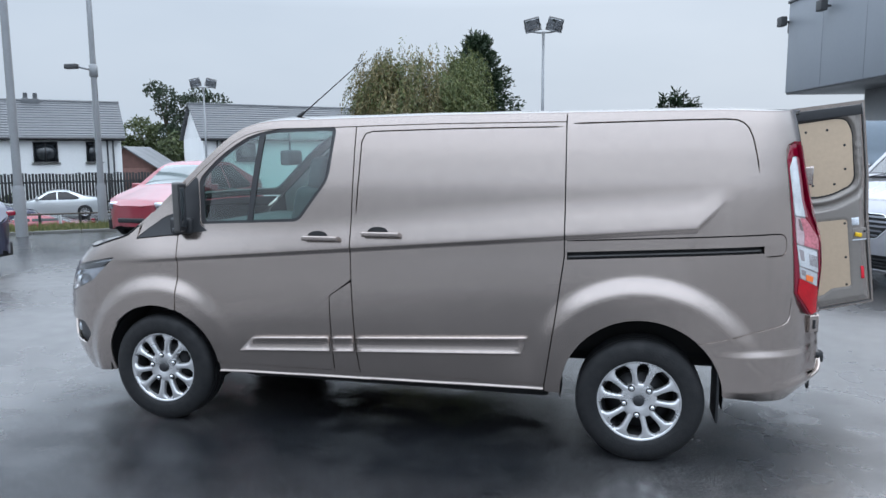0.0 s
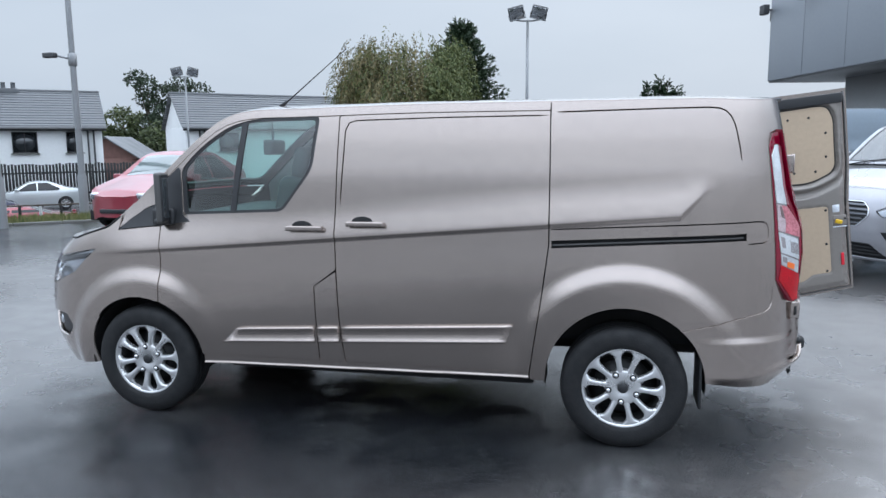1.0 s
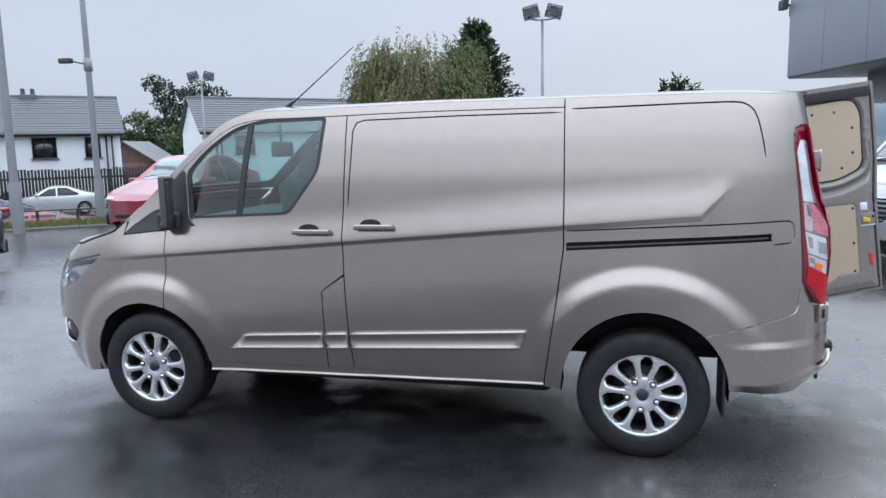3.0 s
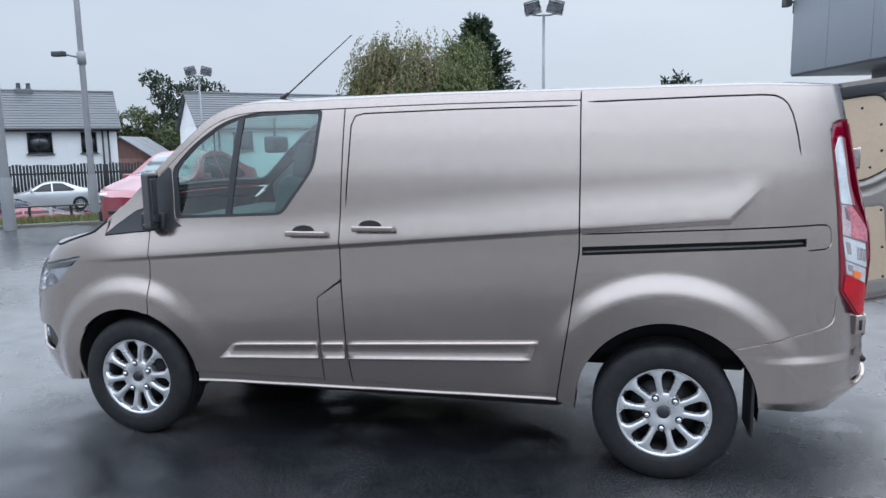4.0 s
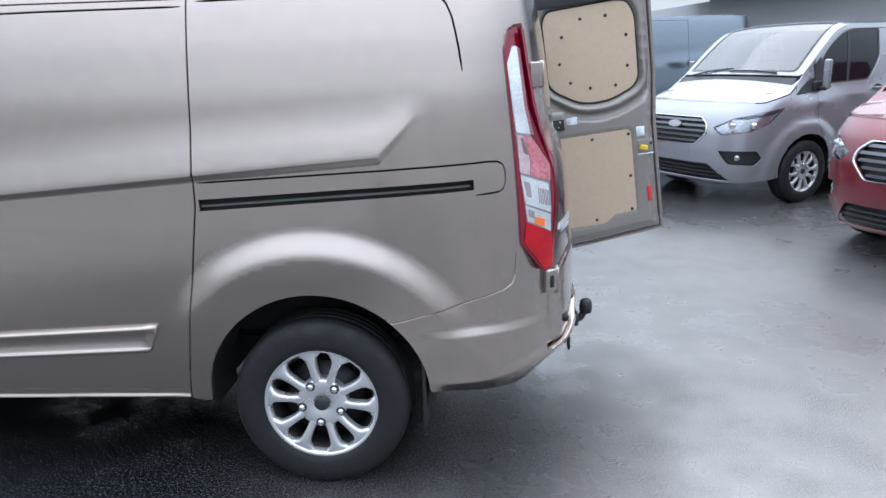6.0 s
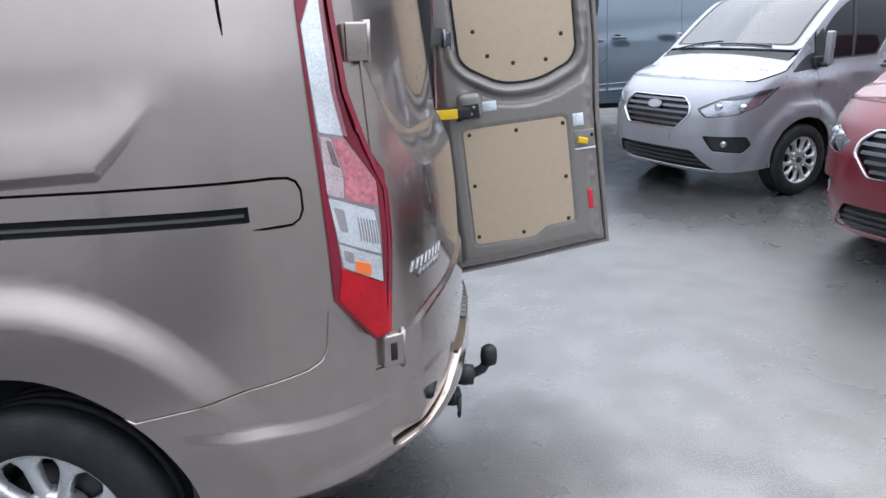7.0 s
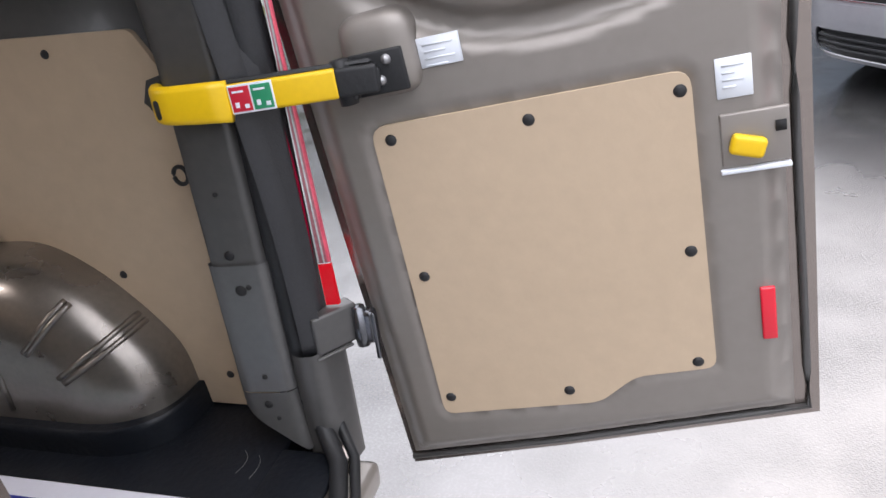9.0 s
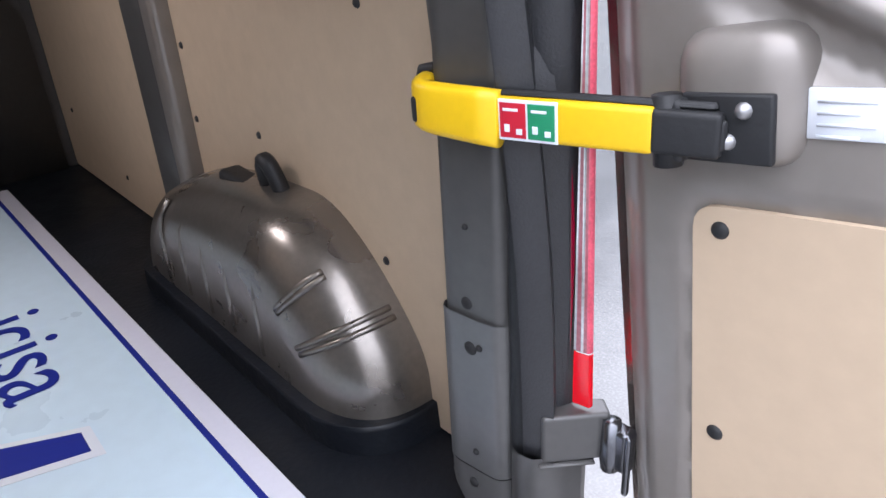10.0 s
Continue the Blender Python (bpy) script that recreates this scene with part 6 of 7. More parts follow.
part("socket_plate", box((1.005, -0.17, 0.29), (1.02, -0.02, 0.43), 0.006), M_BLACK, tow)
part("socket", lathe([(0.0, 1.02), (0.036, 1.02), (0.040, 1.05), (0.036, 1.085), (0.0, 1.09)], 16, "z", Matrix.Translation((0, -0.09, 0.365)) @ Matrix.Rotation(radians(90), 4, "Y")), M_BLACK, tow)
part("safety_ring", tube([(1.035, -0.16 + 0.028 * math.cos(t), 0.27 + 0.035 * math.sin(t)) for t in np.linspace(0, 2 * math.pi, 14)], 0.007, 6), M_BLACK, tow)
part("socket", merge(lathe([(0.0, 0.97), (0.035, 0.97), (0.038, 1.0), (0.035, 1.03), (0.0, 1.04)], 16, "z", Matrix.Translation((0, -0.06, 0.26)) @ Matrix.Rotation(radians(90), 4, "Y")), box((0.93, -0.11, 0.24), (0.96, 0.09, 0.38), 0.006)), M_BLACK, tow)
ant = new("aerial")
ant.parent = hero
part("rod", tube([(-2.11, -0.57, 1.935), (-1.69, -0.57, 2.262)], 0.0045, 6, 0.0025), M_BLACK, ant)
part("foot", tube([(-2.14, -0.57, 1.915), (-2.09, -0.57, 1.955)], 0.016, 8, 0.009), M_BLACK, ant)

# ---- neighbouring vans ----
R28 = Matrix.Rotation(radians(28.4), 4, "Z")
white = thing("van", Matrix.Translation((6.18, 7.83, 0)) @ R28, "white van parked on wet asphalt, nose forward", "van", "parked vans")
build_van(white, M_WHITE, False, 0.06, rails=False)
red = thing("van", Matrix.Translation((7.1, 4.7, 0)) @ R28, "dark red van parked on wet asphalt, nose forward", "van", "parked vans")
build_van(red, M_RED, False, 0.06, rails=False)
grey = thing("van", Matrix.Translation((4.4, 11.9, 0)) @ Matrix.Rotation(radians(10), 4, "Z") @ Matrix.Diagonal((1, 1, 1.18, 1)), "tall blue-grey van parked behind the white one", "van", "parked vans")
build_van(grey, M_GREY, False, 0.06, rails=False)

# ---- parked cars ----
def car(root, body, roof=1.45, length=4.5):
    """A saloon or hatchback, nose to -x, with wheels, glass and lamps."""
    L = length / 2
    kx = np.array([-1.0, -0.94, -0.55, -0.40, -0.14, 0.02, 0.28, 0.62, 0.90, 0.97, 1.0]) * L
    kz = np.array([0.58, 0.72, 0.90, 0.97, 1.36, 1.45, 1.43, 1.10, 1.0, 0.85, 0.6]) * roof / 1.45
    xs = np.linspace(-L, L, 400)
    zz = np.convolve(np.pad(np.interp(xs, kx, kz), 12, mode="edge"), np.ones(25) / 25, "valid")
    T = lambda x: np.interp(x, xs, zz)

    def hw(x, z):
        p = (1 - np.clip(np.abs(x) / (L + 0.002), 0, 1) ** 5) ** 0.33
        return p * (0.86 + 0.03 * np.sin(np.clip((z - 0.2) / 0.75, 0, 1) * math.pi) - 0.27 * smooth(0.86, roof + 0.1, z))
    f = lambda x, z: np.stack([x, -hw(x, z), z + 0 * x], -1)
    wb = (-0.61 * L, 0.58 * L)
    xt = np.linspace(L - 0.005, -L + 0.005, 60)
    low = [(-L + 0.005, 0.3), (-L + 0.12, 0.22)] + arc(wb[0], 0.31, 0.35, 195, -15, 14) + arc(wb[1], 0.31, 0.35, 195, -15, 14) + [(L - 0.12, 0.25), (L - 0.005, 0.33)]
    s = sheet(low + list(zip(xt, T(xt))), f, 0.09, 0.03)
    panel("body_side", s, body, root)
    panel("body_side", mirrored(s), body, root)
    xe = np.linspace(-L + 0.005, L - 0.005, 60)
    lf = [(x, -float(hw(x, T(x)))) for x in xe]
    tp = lambda off: (lambda x, y: np.stack([x, y, T(x) + off + 0.035 * (1 - np.clip(np.abs(y) / 0.6, 0, 1) ** 2)], -1))
    panel("roof_and_bonnet", sheet(lf + [(x, -y) for x, y in lf[::-1]], tp(0.0), 0.1, 0.03), body, root)
    for a, b, w0, w1 in ((-0.40 * L, -0.13 * L, 0.66, 0.52), (0.60 * L, 0.32 * L, 0.62, 0.50)):
        o = [(a, -w0), (b, -w1), (b, w1), (a, w0)]
        panel("windscreen", sheet(fillet(o, 0.05), tp(0.006), 0.1, 0.004), M_SCREENCAR, root)
    g = [(-0.33 * L, 0.95), (-0.11 * L, roof - 0.14), (0.05 * L, roof - 0.075), (0.26 * L, roof - 0.085), (0.50 * L, 1.02), (0.44 * L, 0.95)]
    g_front = g[:2] + [(0.045 * L, roof - 0.077), (0.045 * L, 0.95)]
    g_rear = [(0.07 * L, 0.95), (0.07 * L, roof - 0.077)] + g[3:]
    for outline in (g_front, g_rear):
        s = sheet(fillet(outline, 0.03), lambda x, z: f(x, z) + np.array([0, -0.006, 0]), 0.1, 0.004)
        panel("side_window", s, M_DARKGLASS, root)
        panel("side_window", mirrored(s), M_DARKGLASS, root)
    part("underside", box((-L + 0.2, -0.72, 0.2), (L - 0.2, 0.72, 0.4), 0.02), M_GAP, root)
    for x in wb:
        for sg in (-1, 1):
            wheel(root, Matrix.Translation((x, sg * 0.86, 0.31)) @ Matrix.Rotation(0 if sg < 0 else math.pi, 4, "Z") @ Matrix.Diagonal((0.9, 0.9, 0.9, 1)), "silver alloy wheel", 24)
            part("arch_liner", box((x - 0.35, sg * 0.70 - 0.1, 0.3), (x + 0.35, sg * 0.70 + 0.1, 0.7), 0.05), M_GAP, root)
    for sg in (-1, 1):
        part("headlight", box((-0.24, -0.13, -0.07), (0.10, 0.05, 0.07), 0.05, 3, Matrix.Translation((-L + 0.27, sg * 0.62, 0.70)) @ Matrix.Rotation(radians(28 * sg), 4, "Z")), M_LAMP, root)
        part("tail_light", box((L - 0.22, sg * 0.60 - 0.10, 0.80), (L - 0.09, sg * 0.60 + 0.10, 0.88), 0.03, 3), M_LENS_DARK, root)
        part("mirror", box((-0.36 * L, sg * 0.97 - 0.09, 0.96), (-0.30 * L, sg * 0.97 + 0.09, 1.09), 0.03, 3), body, root)
    for e, name in ((-1, "nose_panel"), (1, "tail_panel")):
        xe_ = e * (L - 0.005)
        vs = []
        for z in np.linspace(0.28, float(T(xe_)) + 0.02, 8):
            w_ = float(hw(xe_, z)) + 0.005
            vs += [(xe_ + e * 0.03 * k, y_, z) for y_, k in ((-w_, 0), (-w_ * 0.5, 0.8), (0, 1), (w_ * 0.5, 0.8), (w_, 0))]
        fs = [(i * 5 + j, i * 5 + j + 1, i * 5 + j + 6, i * 5 + j + 5) for i in range(7) for j in range(4)]
        part(name, (vs, fs if e > 0 else [q[::-1] for q in fs]), body, root)
    part("grille", box((-L - 0.04, -0.30, 0.36), (-L + 0.2, 0.30, 0.45), 0.02, 2), M_PLASTIC, root)
    return root


M_SCREENCAR = mat("car window reflecting sky", (0.10, 0.13, 0.13), 0.05, 0, coat=1.0, spec=0.9)


def on_ground(x, y, turn):
    return Matrix.Translation((x, y, float(ground_z(x, y)))) @ Matrix.Rotation(radians(turn), 4, "Z")


car(thing("car", on_ground(-27.8, 27.0, 42), "silver saloon car parked by a timber fence", "car"), M_SILVER, 1.42, 4.6)
car(thing("car", on_ground(-9.5, 10.8, 88), "red hatchback car facing across the yard", "car"), M_PINK, 1.55, 4.3)
car(thing("car", on_ground(-19.6, 16.6, 40), "bright red low car parked below the verge", "car"), M_PINK, 1.12, 4.3)
car(thing("car", on_ground(-23.6, 18.4, 42), "dark blue car parked below the verge", "car"), M_NAVY, 1.45, 4.3)
car(thing("car", on_ground(-10.95, 4.2, 8), "black car standing in the yard", "car"), M_NAVY, 1.45, 4.4)

# ---- verge, kerb and low rail ----
VD, VN = Vector((0.8, 0.6, 0)), Vector((-0.6, 0.8, 0))
V0 = Vector((-9.0, 12.0, 0))
rngs = np.random.RandomState(5)
n = 14000
t, w = rngs.uniform(-16, 9, n), rngs.uniform(0.05, 1.7, n)
hgt, lean = rngs.uniform(0.06, 0.22, n), rngs.uniform(-0.06, 0.06, (n, 2))
gvs, gfs = [], []
for i in range(n):
    b = V0 + VD * t[i] + VN * w[i]
    b.z = float(ground_z(b.x, b.y))
    k = len(gvs)
    gvs += [(b.x - 0.012, b.y - 0.01, b.z - 0.01), (b.x + 0.012, b.y + 0.01, b.z - 0.01), (b.x + lean[i, 0], b.y + lean[i, 1], b.z + hgt[i])]
    gfs.append((k, k + 1, k + 2))
tagged(part("verge_grass", (gvs, gfs), M_GRASS), "rough yellow-green grass on the verge", "grass", kind="stuff")
kv = []
for i in range(26):
    a, b = V0 + VD * (-16 + i * 0.96), V0 + VD * (-16 + (i + 1) * 0.96 - 0.012)
    if i == 0:
        kerb = tagged(new("kerb"), "concrete kerb along the verge", "kerb", kind="structure")
        kmesh = None
    m = Matrix.Translation(a) @ Matrix.Rotation(math.atan2(0.6, 0.8), 4, "Z")
    if kmesh is None:
        o = part("kerb_stone", box((0, 0, -0.1), (0.945, 0.13, 0.05), 0.015), M_KERB, kerb)
        kmesh = o.data
    else:
        o = new("kerb_stone", kmesh)
        o.parent = kerb
    o.matrix_local = m
rail = thing("low_rail", Matrix.Translation((0, 0, 0)), "low pale rail with short posts along the verge", "rail")
for i in range(38):
    p = V0 + VD * (-12 + i * 0.44) + VN * 1.9
    z = float(ground_z(p.x, p.y))
    part("post", box((p.x - 0.025, p.y - 0.025, z - 0.1), (p.x + 0.025, p.y + 0.025, z + 0.36), 0.006), M_FENCE if i % 2 else M_CLADLOW, rail)
pa_, pb_ = V0 + VD * -12.2 + VN * 1.9, V0 + VD * 4.4 + VN * 1.9
za_ = float(ground_z(pa_.x, pa_.y))
part("bar", tube([(pa_.x, pa_.y, za_ + 0.38), (pb_.x, pb_.y, float(ground_z(pb_.x, pb_.y)) + 0.38)], 0.02, 8), M_BARK, rail)


# ---- poles and floodlights ----
def pole(x, y, h, r0, r1, label):
    z = float(ground_z(x, y))
    p = thing("lamp_post", Matrix.Translation((x, y, z)), label, "lamp post")
    part("column", tube([(0, 0, -0.2), (0, 0, 1.2), (0, 0, h * 0.5), (0, 0, h)], r0, 16, r1), M_POLE, p)
    part("base_sleeve", lathe([(r0 * 1.25, -0.1), (r0 * 1.25, 1.0), (r0 * 1.05, 1.08)], 16, "z"), M_POLE, p)
    return p


p0 = pole(-12.42, 8.85, 9.0, 0.095, 0.065, "tall grey lamp post in the yard")
p1 = pole(-12.4, 11.35, 9.0, 0.085, 0.055, "tall grey lamp post carrying a security camera")
for sgn, pp in ((1, p0), (1, p1)):
    part("arm", tube([(0, 0, 8.9), (-0.5, -0.3, 9.1), (-1.2, -0.8, 9.15)], 0.04, 8), M_POLE, pp)
    part("lantern", box((-1.8, -1.2, 9.08), (-1.1, -0.75, 9.22), 0.05, 3), M_POLE, pp)
part("bracket", tube([(0.0, 0, 3.78), (-0.30, -0.18, 3.86)], 0.025, 8), M_POLE, p1)
part("camera_housing", box((-0.58, -0.30, 3.80), (-0.26, -0.15, 3.92), 0.03, 3), M_GREYPLASTIC, p1, "security camera on a bracket")
part("collar", lathe([(0.075, 3.62), (0.098, 3.64), (0.098, 3.90), (0.075, 3.92)], 14, "z"), M_POLE, p1)


def floodlight(x, y, h, turn, size=0.5):
    p = pole(x, y, h - float(ground_z(x, y)), 0.075, 0.05, "grey post with two floodlights")
    z = h - float(ground_z(x, y))
    m = Matrix.Translation((0, 0, z)) @ Matrix.Rotation(radians(turn), 4, "Z")
    part("crossbar", tube([tuple(m @ Vector(q)) for q in ((-0.55, 0, 0.02), (-0.2, 0, -0.04), (0.2, 0, -0.04), (0.55, 0, 0.02))], 0.03, 8), M_POLE, p)
    for sx in (-1, 1):
        lm = m @ Matrix.Translation((sx * 0.42, -0.1, 0.22)) @ Matrix.Rotation(radians(sx * 14), 4, "Y") @ Matrix.Rotation(radians(-38), 4, "X")
        lamp = part("floodlight", box((-size * 0.58, -0.30, -0.05), (size * 0.58, 0.28, 0.08), 0.04, 3, lm), M_GREYPLASTIC, p)
        part("glass", box((-size * 0.52, -0.31, -0.06), (size * 0.52, 0.27, -0.045), 0.005, 1, lm), M_LAMP, lamp)
        part("yoke", tube([tuple(lm @ Vector(q)) for q in ((-0.3, 0, 0), (-0.3, 0.1, -0.22), (0.3, 0.1, -0.22), (0.3, 0, 0))], 0.02, 6), M_POLE, lamp)
    return p


floodlight(-2.93, 24.1, 6.25, 8)
floodlight(-23.0, 33.4, 5.55, 30)


# ---- houses ----
def house(m, length, depth, eave, ridge, label, windows, pipes=(), chimney=False):
    """Rendered house: x along the front wall, y into the depth."""
    h = thing("house", m, label, "house")
    part("wall", box((0, 0, 0), (length, depth, eave), 0.01), M_RENDER, h)
    for x in (0.0, length):
        part("gable", ([(x, 0, eave), (x, depth, eave), (x, depth / 2, ridge - 0.06)], [(0, 1, 2) if x == 0 else (2, 1, 0)]), M_RENDER, h, flat=True)
    rows = 15
    for side in (0, 1):
        vs, fs = [], []
        for k in range(rows):
            for e, dz in ((0, 0.045), (1, 0.0)):
                f_ = (k + e) / rows
                y = -0.3 + (depth / 2 + 0.3) * f_
                z = eave - 0.12 + (ridge - eave + 0.12) * f_ + dz
                yy = y if side == 0 else depth - y
                vs += [(-0.25, yy, z), (length + 0.25, yy, z)]
        for k in range(2 * rows - 1):
            q = (2 * k, 2 * k + 1, 2 * k + 3, 2 * k + 2)
            fs.append(q if side == 0 else q[::-1])
        part("roof_slope", (vs, fs), M_SLATE, h, "grey tiled roof slope in courses", flat=True)
    part("ridge_cap", tube([(-0.25, depth / 2, ridge), (length + 0.25, depth / 2, ridge)], 0.10, 8), M_SLATE, h)
    part("gutter", tube([(-0.2, -0.36, eave - 0.12), (length + 0.2, -0.36, eave - 0.12)], 0.07, 8), M_PLASTIC, h)
    part("fascia", box((-0.2, -0.30, eave - 0.22), (length + 0.2, -0.26, eave - 0.03)), M_PLASTIC, h)
    for x in pipes:
        part("downpipe", tube([(x, -0.10, eave - 0.1), (x, -0.10, 0)], 0.05, 8), M_PLASTIC, h)
    for x0, z0, x1, z1 in windows:
        w = new("window")
        w.parent = h
        part("pane", box((x0, -0.02, z0), (x1, 0.0, z1)), M_WINDOW, w)
        for a, b, c_, d in ((x0 - 0.06, z0 - 0.06, x1 + 0.06, z0), (x0 - 0.06, z1, x1 + 0.06, z1 + 0.06), (x0 - 0.06, z0, x0, z1), (x1, z0, x1 + 0.06, z1), ((x0 + x1) / 2 - 0.03, z0, (x0 + x1) / 2 + 0.03, z1)):
            part("frame", box((a, -0.06, b), (c_, 0.0, d)), M_PLASTIC, w)
        part("sill", box((x0 - 0.15, -0.12, z0 - 0.12), (x1 + 0.15, 0.0, z0 - 0.06)), M_KERB, w)
    if not chimney:
        return h
    part("chimney", box((length * 0.62, depth / 2 - 0.3, ridge - 0.3), (length * 0.62 + 0.9, depth / 2 + 0.3, ridge + 0.10), 0.02), M_SLATE, h)
    for k in range(2):
        part("chimney_pot", lathe([(0.13, ridge + 0.10), (0.11, ridge + 0.42), (0.13, ridge + 0.44)], 12, "z", Matrix.Translation((length * 0.62 + 0.2 + 0.5 * k, depth / 2, 0))), M_SLATE, h)
    return h


def frame_m(o, x_dir):
    x = Vector((*x_dir, 0)).normalized()
    y = Vector((0, 0, 1)).cross(x)
    return Matrix(((x.x, y.x, 0, o[0]), (x.y, y.y, 0, o[1]), (0, 0, 1, o[2]), (0, 0, 0, 1)))


# the first house runs to the left of its corner, so its origin is the far end of the front wall
L1 = 13.0
house(frame_m((-28.3 - 0.74 * L1, 33.0 - 0.67 * L1, -1.4), (0.74, 0.67)), L1, 6.0, 4.2, 6.35, "white rendered house with grey tiled roof",
      [(L1 - 4.45, 2.82, L1 - 3.35, 3.86), (L1 - 1.80, 2.82, L1 - 1.12, 3.86), (L1 - 9.0, 2.82, L1 - 7.8, 3.86)], (L1 - 0.75, L1 - 0.45), True)
house(frame_m((-24.4, 35.4, -1.4), (0.72, 0.69)), 14.0, 6.0, 4.2, 6.35, "white rendered house behind the van", [(2.0, 2.8, 3.1, 3.8)], (0.8, 1.1))
bh = thing("house", frame_m((-33.9, 44.6, -1.4), (-0.3, 0.95)), "low brown brick house with grey roof", "house")
part("wall", box((0, 0, 0), (5.5, 5.0, 2.2)), M_BRICK, bh)
for q in (((0, 0, 2.2), (0, 5, 2.2), (0, 2.5, 3.7)), ((5.5, 0, 2.2), (5.5, 2.5, 3.7), (5.5, 5, 2.2))):
    part("gable", (list(q), [(0, 1, 2)]), M_BRICK, bh, flat=True)
for sgn in (0, 1):
    a = -0.3 if sgn == 0 else 5.3
    part("roof_slope", ([(-0.3, a, 2.0), (5.8, a, 2.0), (5.8, 2.5, 3.85), (-0.3, 2.5, 3.85), (-0.3, a, 1.9), (5.8, a, 1.9), (5.8, 2.5, 3.75), (-0.3, 2.5, 3.75)], [(0, 1, 2, 3), (4, 7, 6, 5), (0, 4, 5, 1), (0, 3, 7, 4), (1, 5, 6, 2)]), M_SLATE, bh, flat=True)
fence = thing("fence", frame_m((-28.3 - 0.74 * L1 + 0.67 * 3.2, 33.0 - 0.67 * L1 - 0.74 * 3.2, -1.2), (0.74, 0.67)), "dark close-boarded timber fence", "fence")
pick = None
rf = np.random.RandomState(2)
for i in range(96):
    hh = 2.02 + rf.uniform(-0.04, 0.04)
    o = part("picket", box((i * 0.155, -0.012, 0), (i * 0.155 + 0.118, 0.012, hh), 0.004, 1), M_FENCE, fence) if pick is None else new("picket", pick)
    if pick is None:
        pick = o.data
    else:
        o.parent = fence
        o.location = (i * 0.155, 0, rf.uniform(-0.05, 0.05))
for z in (0.4, 1.5):
    part("rail", box((-0.1, 0.014, z), (15.0, 0.06, z + 0.1)), M_FENCE, fence)
part("backing_board", box((5.2, 0.02, 0.0), (6.6, 0.05, 1.7)), M_FENCE, fence)

# ---- sales building ----
B0, BX = Vector((6.9, 30.5, 0)), Vector((0.225, -0.974, 0)).normalized()
bld = thing("building", frame_m((B0.x, B0.y, 0), (BX.x, BX.y)), "grey clad sales building with overhanging upper storey", "building")
part("upper_storey", box((0, 0, 4.25), (21, 9, 8.0), 0.02), M_CLAD, bld)
part("parapet", box((-0.06, -0.06, 8.0), (21.06, 9.06, 8.12), 0.02), M_SOFFIT, bld)
part("soffit", box((0.04, 0.04, 4.18), (20.96, 8.9, 4.25)), M_SOFFIT, bld)
part("rear_wing", box((-9.0, 2.6, -1.6), (2.2, 8.3, 3.7), 0.02), M_CLADLOW, bld)
part("lower_wall", box((2.2, 2.2, -1.6), (20.5, 8.5, 4.18)), M_CLADLOW, bld)
for i in range(7):
    part("cladding_joint", box((i * 3.0 + 2.9, -0.004, 4.27), (i * 3.0 + 2.912, 0.0, 7.98)), M_SOFFIT, bld)
for x, y in ((0.0, -0.3), (3.4, -0.35)):
    fl = part("wall_floodlight", box((x - 0.22, y - 0.12, 7.05), (x + 0.22, y + 0.14, 7.45), 0.04, 3), M_GREYPLASTIC, bld)
    part("bracket", box((x - 0.04, y, 7.2), (x + 0.04, 0.02, 7.28)), M_GREYPLASTIC, bld)
part("bracket_lamp", box((-0.55, 0.2, 6.85), (-0.25, 0.5, 7.3), 0.04, 3), M_GREYPLASTIC, bld)
part("bracket", box((-0.3, 0.3, 7.0), (0.02, 0.36, 7.06)), M_GREYPLASTIC, bld)


# ---- trees ----
def leaves(pts, dirs, length, width, rs, jitter=0.5):
    """One small blade for each point, along its direction."""
    n_ = len(pts)
    d = dirs + rs.normal(0, jitter, (n_, 3))
    d /= np.linalg.norm(d, axis=1)[:, None] + 1e-9
    s = np.cross(d, rs.normal(0, 1, (n_, 3)))
    s /= np.linalg.norm(s, axis=1)[:, None] + 1e-9
    L_, W_ = (length * rs.uniform(0.6, 1.3, n_))[:, None], (width * rs.uniform(0.6, 1.3, n_))[:, None]
    v = np.stack([pts, pts + d * L_ * 0.5 + s * W_ * 0.5, pts + d * L_, pts + d * L_ * 0.5 - s * W_ * 0.5], 1).reshape(-1, 3)
    return v, [(4 * i, 4 * i + 1, 4 * i + 2, 4 * i + 3) for i in range(n_)]


def leaf_part(name, vf, material, parent):
    me = bpy.data.meshes.new(name)
    me.from_pydata([tuple(q) for q in vf[0]], [], vf[1])
    me.materials.append(material)
    o = new(name, me)
    o.parent = parent
    return o


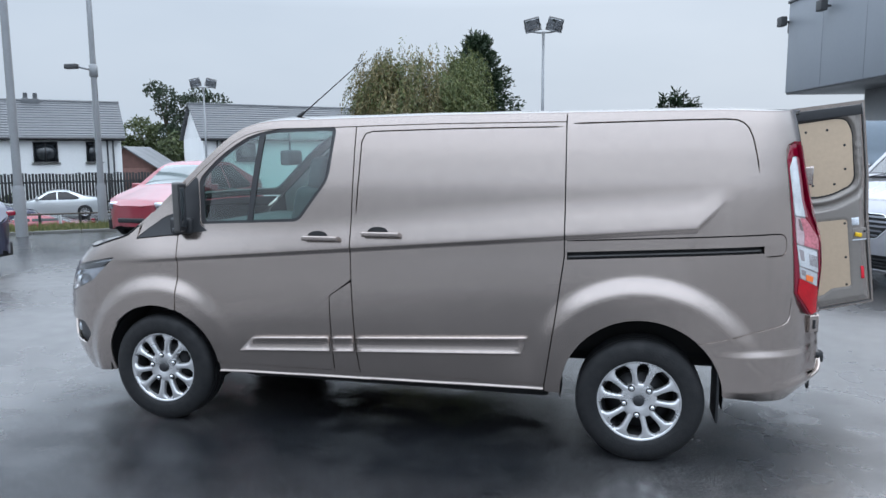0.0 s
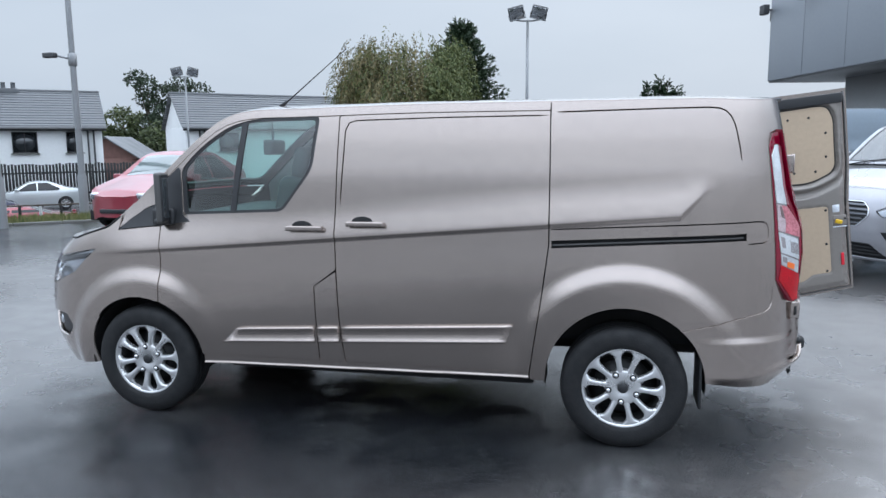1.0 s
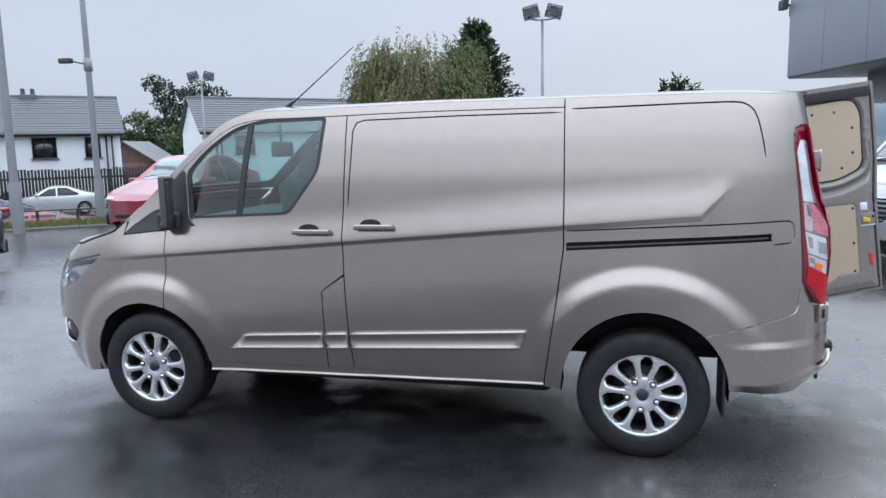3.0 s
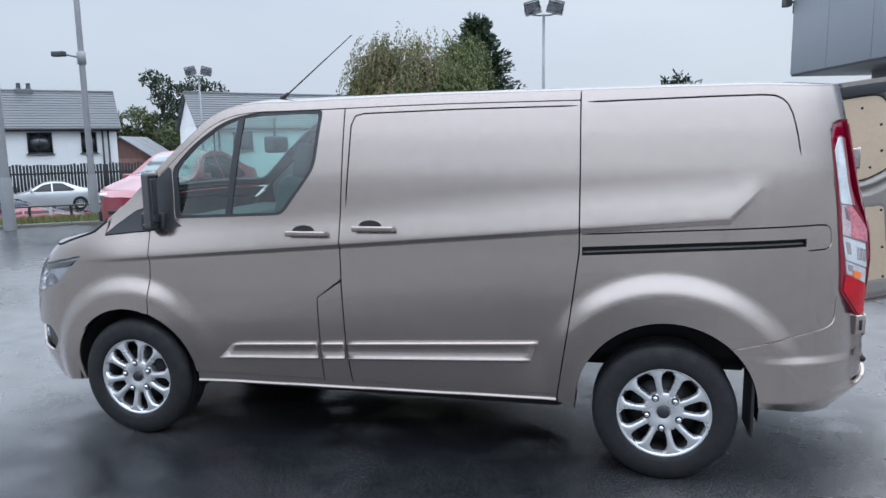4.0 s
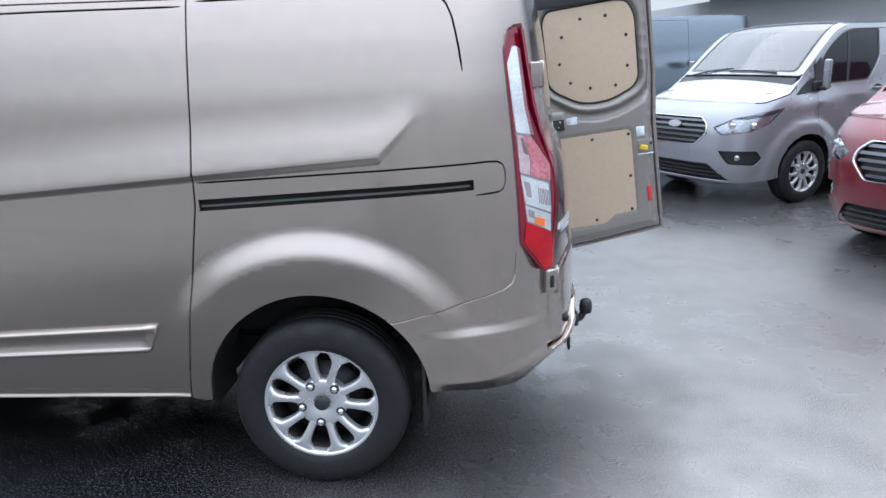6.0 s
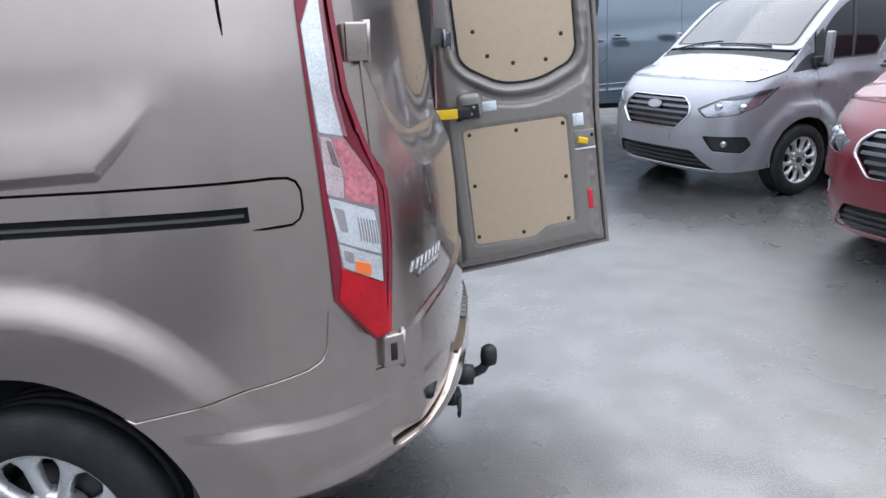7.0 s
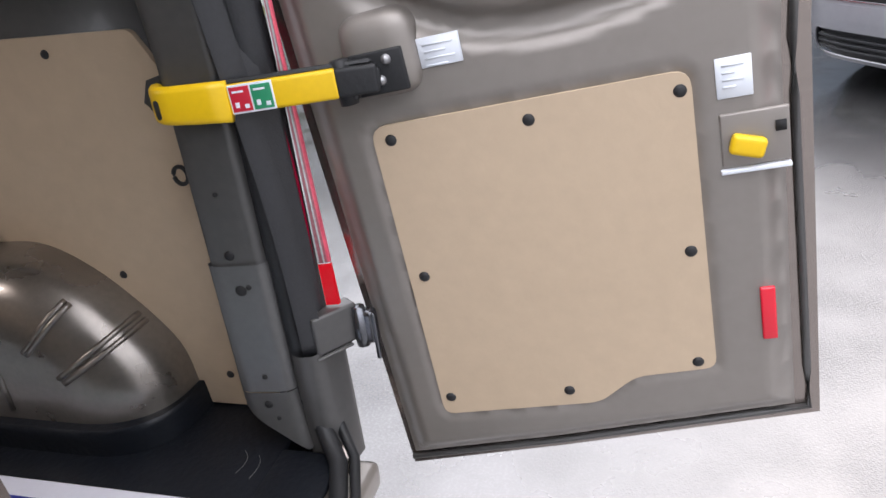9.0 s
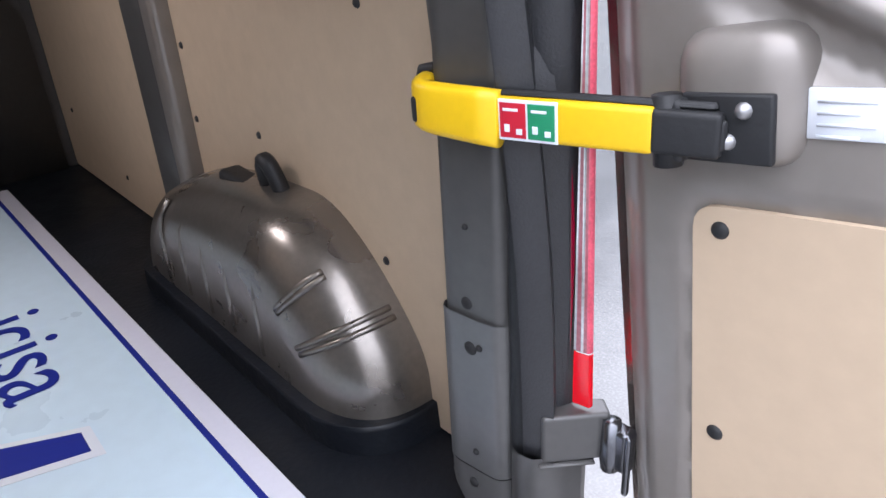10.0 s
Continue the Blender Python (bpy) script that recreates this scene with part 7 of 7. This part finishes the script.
def willow(x, y, h, rx, ry, seed):
    rs = np.random.RandomState(seed)
    z = float(ground_z(x, y))
    tr = thing("willow_tree", Matrix.Translation((x, y, z)), "weeping willow with yellow-green hanging twigs", "tree")
    h = h - z
    limbs = [tube([(0, 0, -0.2), (0.05, 0, 1.2), (0.0, 0.05, 2.2), (0.1, 0, h * 0.6)], 0.28, 10, 0.14)]
    pts, dirs, dpts, ddirs = [], [], [], []
    for i in range(34):
        a, e = rs.uniform(0, 2 * math.pi), rs.uniform(0.15, 1.0)
        tip = np.array([rx * 0.85 * math.cos(a) * (1 - e * e) ** 0.5, ry * 0.85 * math.sin(a) * (1 - e * e) ** 0.5, h * (0.56 + 0.42 * e)])
        mid = np.array([tip[0] * 0.4, tip[1] * 0.4, h * 0.45 + tip[2] * 0.42])
        limbs.append(tube([(0.05, 0, h * rs.uniform(0.3, 0.55)), tuple(mid), tuple(tip)], 0.06, 6, 0.015))
        for _ in range(80):
            k = rs.uniform(0.45, 1.0)
            st = mid + (tip - mid) * k + rs.normal(0, 0.28, 3)
            out = np.array([st[0], st[1], 0]) / (np.hypot(st[0], st[1]) + 0.3)
            ln = rs.uniform(0.5, 1.9) * (0.5 + 0.5 * np.hypot(st[0] / rx, st[1] / ry))
            m_ = int(ln / 0.035)
            tt = np.linspace(0, 1, m_)[:, None]
            line = st + out * (ln * 0.35 * np.sqrt(tt)) * 0.9 + np.array([0, 0, -1]) * ln * tt**1.5 + rs.normal(0, 0.03, (m_, 3))
            dry = st[0] < 0.35 * rx and rs.rand() < 0.7
            (dpts if dry else pts).append(line)
            (ddirs if dry else dirs).append(np.tile(out * 0.4 + np.array([0, 0, -0.9]), (m_, 1)))
    part("trunk", join_lists(*limbs), M_BARK, tr)
    leaf_part("crown", leaves(np.vstack(pts), np.vstack(dirs), 0.10, 0.035, rs, 0.45), M_WILLOW, tr)
    leaf_part("dry_crown", leaves(np.vstack(dpts), np.vstack(ddirs), 0.10, 0.032, rs, 0.45), M_WILLOWDRY, tr)


def conifer(x, y, h, r, seed, dense_=1.0, lf=0.16):
    rs = np.random.RandomState(seed)
    z = float(ground_z(x, y))
    tr = thing("conifer", Matrix.Translation((x, y, z)), "dark green conifer with an uneven tip", "tree")
    h = h - z
    part("trunk", tube([(0, 0, -0.2), (0.05, 0.02, h * 0.5), (0, 0, h * 0.97)], 0.16, 8, 0.02), M_BARK, tr)
    pts, dirs = [], []
    for i in range(int(190 * dense_)):
        k = rs.uniform(0.05, 1.0) ** 0.8
        a = rs.uniform(0, 2 * math.pi)
        ln = r * (1 - k) ** 0.75 * rs.uniform(0.65, 1.15) + 0.12
        m_ = max(4, int(ln / 0.03))
        tt = np.linspace(0.1, 1, m_)[:, None]
        d = np.array([math.cos(a), math.sin(a), 0.25 - 0.4 * (1 - k)])
        pts.append(np.array([0, 0, h * k]) + d * ln * tt + np.array([0, 0, 0.12]) * tt**2 + rs.normal(0, 0.05, (m_, 3)))
        dirs.append(np.tile(d + np.array([0, 0, 0.3]), (m_, 1)))
    P_ = np.vstack(pts)
    D_ = np.vstack(dirs)
    leaf_part("crown", leaves(np.vstack([P_, P_]), np.vstack([D_, D_]), lf, lf * 0.35, rs, 0.6), M_CONIFER, tr)


def broad(x, y, h, crown, seed, material, label, trunk=0.3, size=0.4, base=None):
    """A tree whose crown is a list of clumps (x, z, radius), each of many leaves."""
    rs = np.random.RandomState(seed)
    z = float(ground_z(x, y)) if base is None else base
    tr = thing("tree", Matrix.Translation((x, y, z)), label, "tree")
    limbs = [tube([(0, 0, -0.3), (0.1, 0, h * 0.4), (0, 0, h * 0.8)], trunk, 8, trunk * 0.35)]
    pts = []
    for cx, cz, r in crown:
        cy = rs.uniform(-0.5, 0.5) * r
        limbs.append(tube([(0.05, 0, cz * 0.55), (cx * 0.6, cy * 0.5, cz * 0.85), (cx, cy, cz)], trunk * 0.35, 6, 0.04))
        m_ = int(260 * (r / 1.2) ** 2)
        d = rs.normal(0, 1, (m_, 3))
        d /= np.linalg.norm(d, axis=1)[:, None]
        rad = r * rs.uniform(0.45, 1.08, m_) ** 0.6
        q = np.array([cx, cy, cz]) + d * rad[:, None] * np.array([1.15, 1.0, 0.8])
        keep = np.array([noise.noise(Vector(p) * (1.6 / r)) for p in q]) > -0.22
        pts.append(q[keep])
    P_ = np.vstack(pts)
    part("trunk", join_lists(*limbs), M_BARK, tr)
    leaf_part("crown", leaves(np.vstack([P_, P_]), rs.normal(0, 1, (2 * len(P_), 3)), size, size * 0.55, rs, 0.3), material, tr)


willow(-5.85, 17.4, 4.75, 2.3, 2.0, 3)
conifer(-4.55, 19.3, 5.3, 2.3, 4, 3.0)
for i, (dx, hh) in enumerate(((-0.7, 5.25), (0.0, 5.6), (0.5, 5.35), (1.1, 5.05))):
    conifer(3.45 + dx, 45.0, hh, 0.9, 20 + i, 0.5, 0.3)
broad(-46.2, 64, 9.5, [(-0.9, 10.0, 1.1), (0.4, 9.2, 1.2), (-0.4, 7.9, 1.1), (1.0, 7.3, 1.0), (0.3, 5.6, 1.0)], 7, M_PINE, "tall bare-stemmed pine with clumped needles", 0.3, 0.35)
broad(-42.6, 64, 8.6, [(-1.6, 8.2, 1.5), (0.6, 8.9, 1.4), (2.0, 8.5, 1.3), (-1.2, 6.0, 1.7), (1.2, 6.3, 1.8), (0.0, 4.2, 1.9), (-2.2, 3.9, 1.6), (2.2, 4.2, 1.6)], 8, M_PINE, "dark green pine with a full crown", 0.35, 0.35)
broad(-55.0, 72, 6.5, [(-3, 5.2, 2.0), (0, 6.0, 2.1), (3, 5.3, 2.0), (-1.5, 3.4, 2.2), (2.0, 3.4, 2.2), (5.0, 3.8, 2.0)], 9, M_HEDGE, "green leafy tree beyond the houses", 0.3, 0.4)
broad(-40.5, 60, 6.0, [(-2, 4.0, 1.8), (1, 3.6, 1.8), (3.5, 3.9, 1.8)], 10, M_HEDGE, "green leafy tree beyond the houses", 0.3, 0.4)
broad(-58.0, 58, 6.6, [(-1.0, 6.9, 1.0), (0.6, 6.6, 1.0), (0, 5.0, 1.4)], 12, M_PINE, "dark tree behind the white house", 0.3, 0.4)
broad(-21.0, 60, 6.6, [(0.0, 7.0, 1.0), (1.4, 6.7, 0.9)], 13, M_PINE, "dark tree behind the houses", 0.3, 0.4)
hrs = np.random.RandomState(15)
hp = np.stack([hrs.uniform(0, 4.2, 5000), hrs.uniform(-0.5, 0.5, 5000), hrs.uniform(0, 1.15, 5000)], 1)
hp[:, 2] *= 0.7 + 0.3 * np.sin(hp[:, 0] * 2.1)
hedge = tagged(leaf_part("hedge", leaves(hp, hrs.normal(0, 1, (5000, 3)), 0.12, 0.07, hrs), M_HEDGE, None), "low green hedge in front of the fence", "hedge", kind="stuff")
hedge.matrix_world = frame_m((-33.6, 25.1, -1.4), (0.74, 0.67))
frs = np.random.RandomState(31)
fp = np.stack([frs.uniform(-260, 260, 16000), frs.uniform(150, 158, 16000), frs.uniform(0, 1, 16000)], 1)
fp[:, 2] = -2 + fp[:, 2] * (6.0 + 2.0 * np.sin(fp[:, 0] * 0.11) + 1.2 * np.sin(fp[:, 0] * 0.37))
tagged(leaf_part("distant_trees", leaves(fp, frs.normal(0, 1, (16000, 3)), 2.2, 1.4, frs), M_PINE, None), "distant belt of dark trees", "trees", kind="stuff")
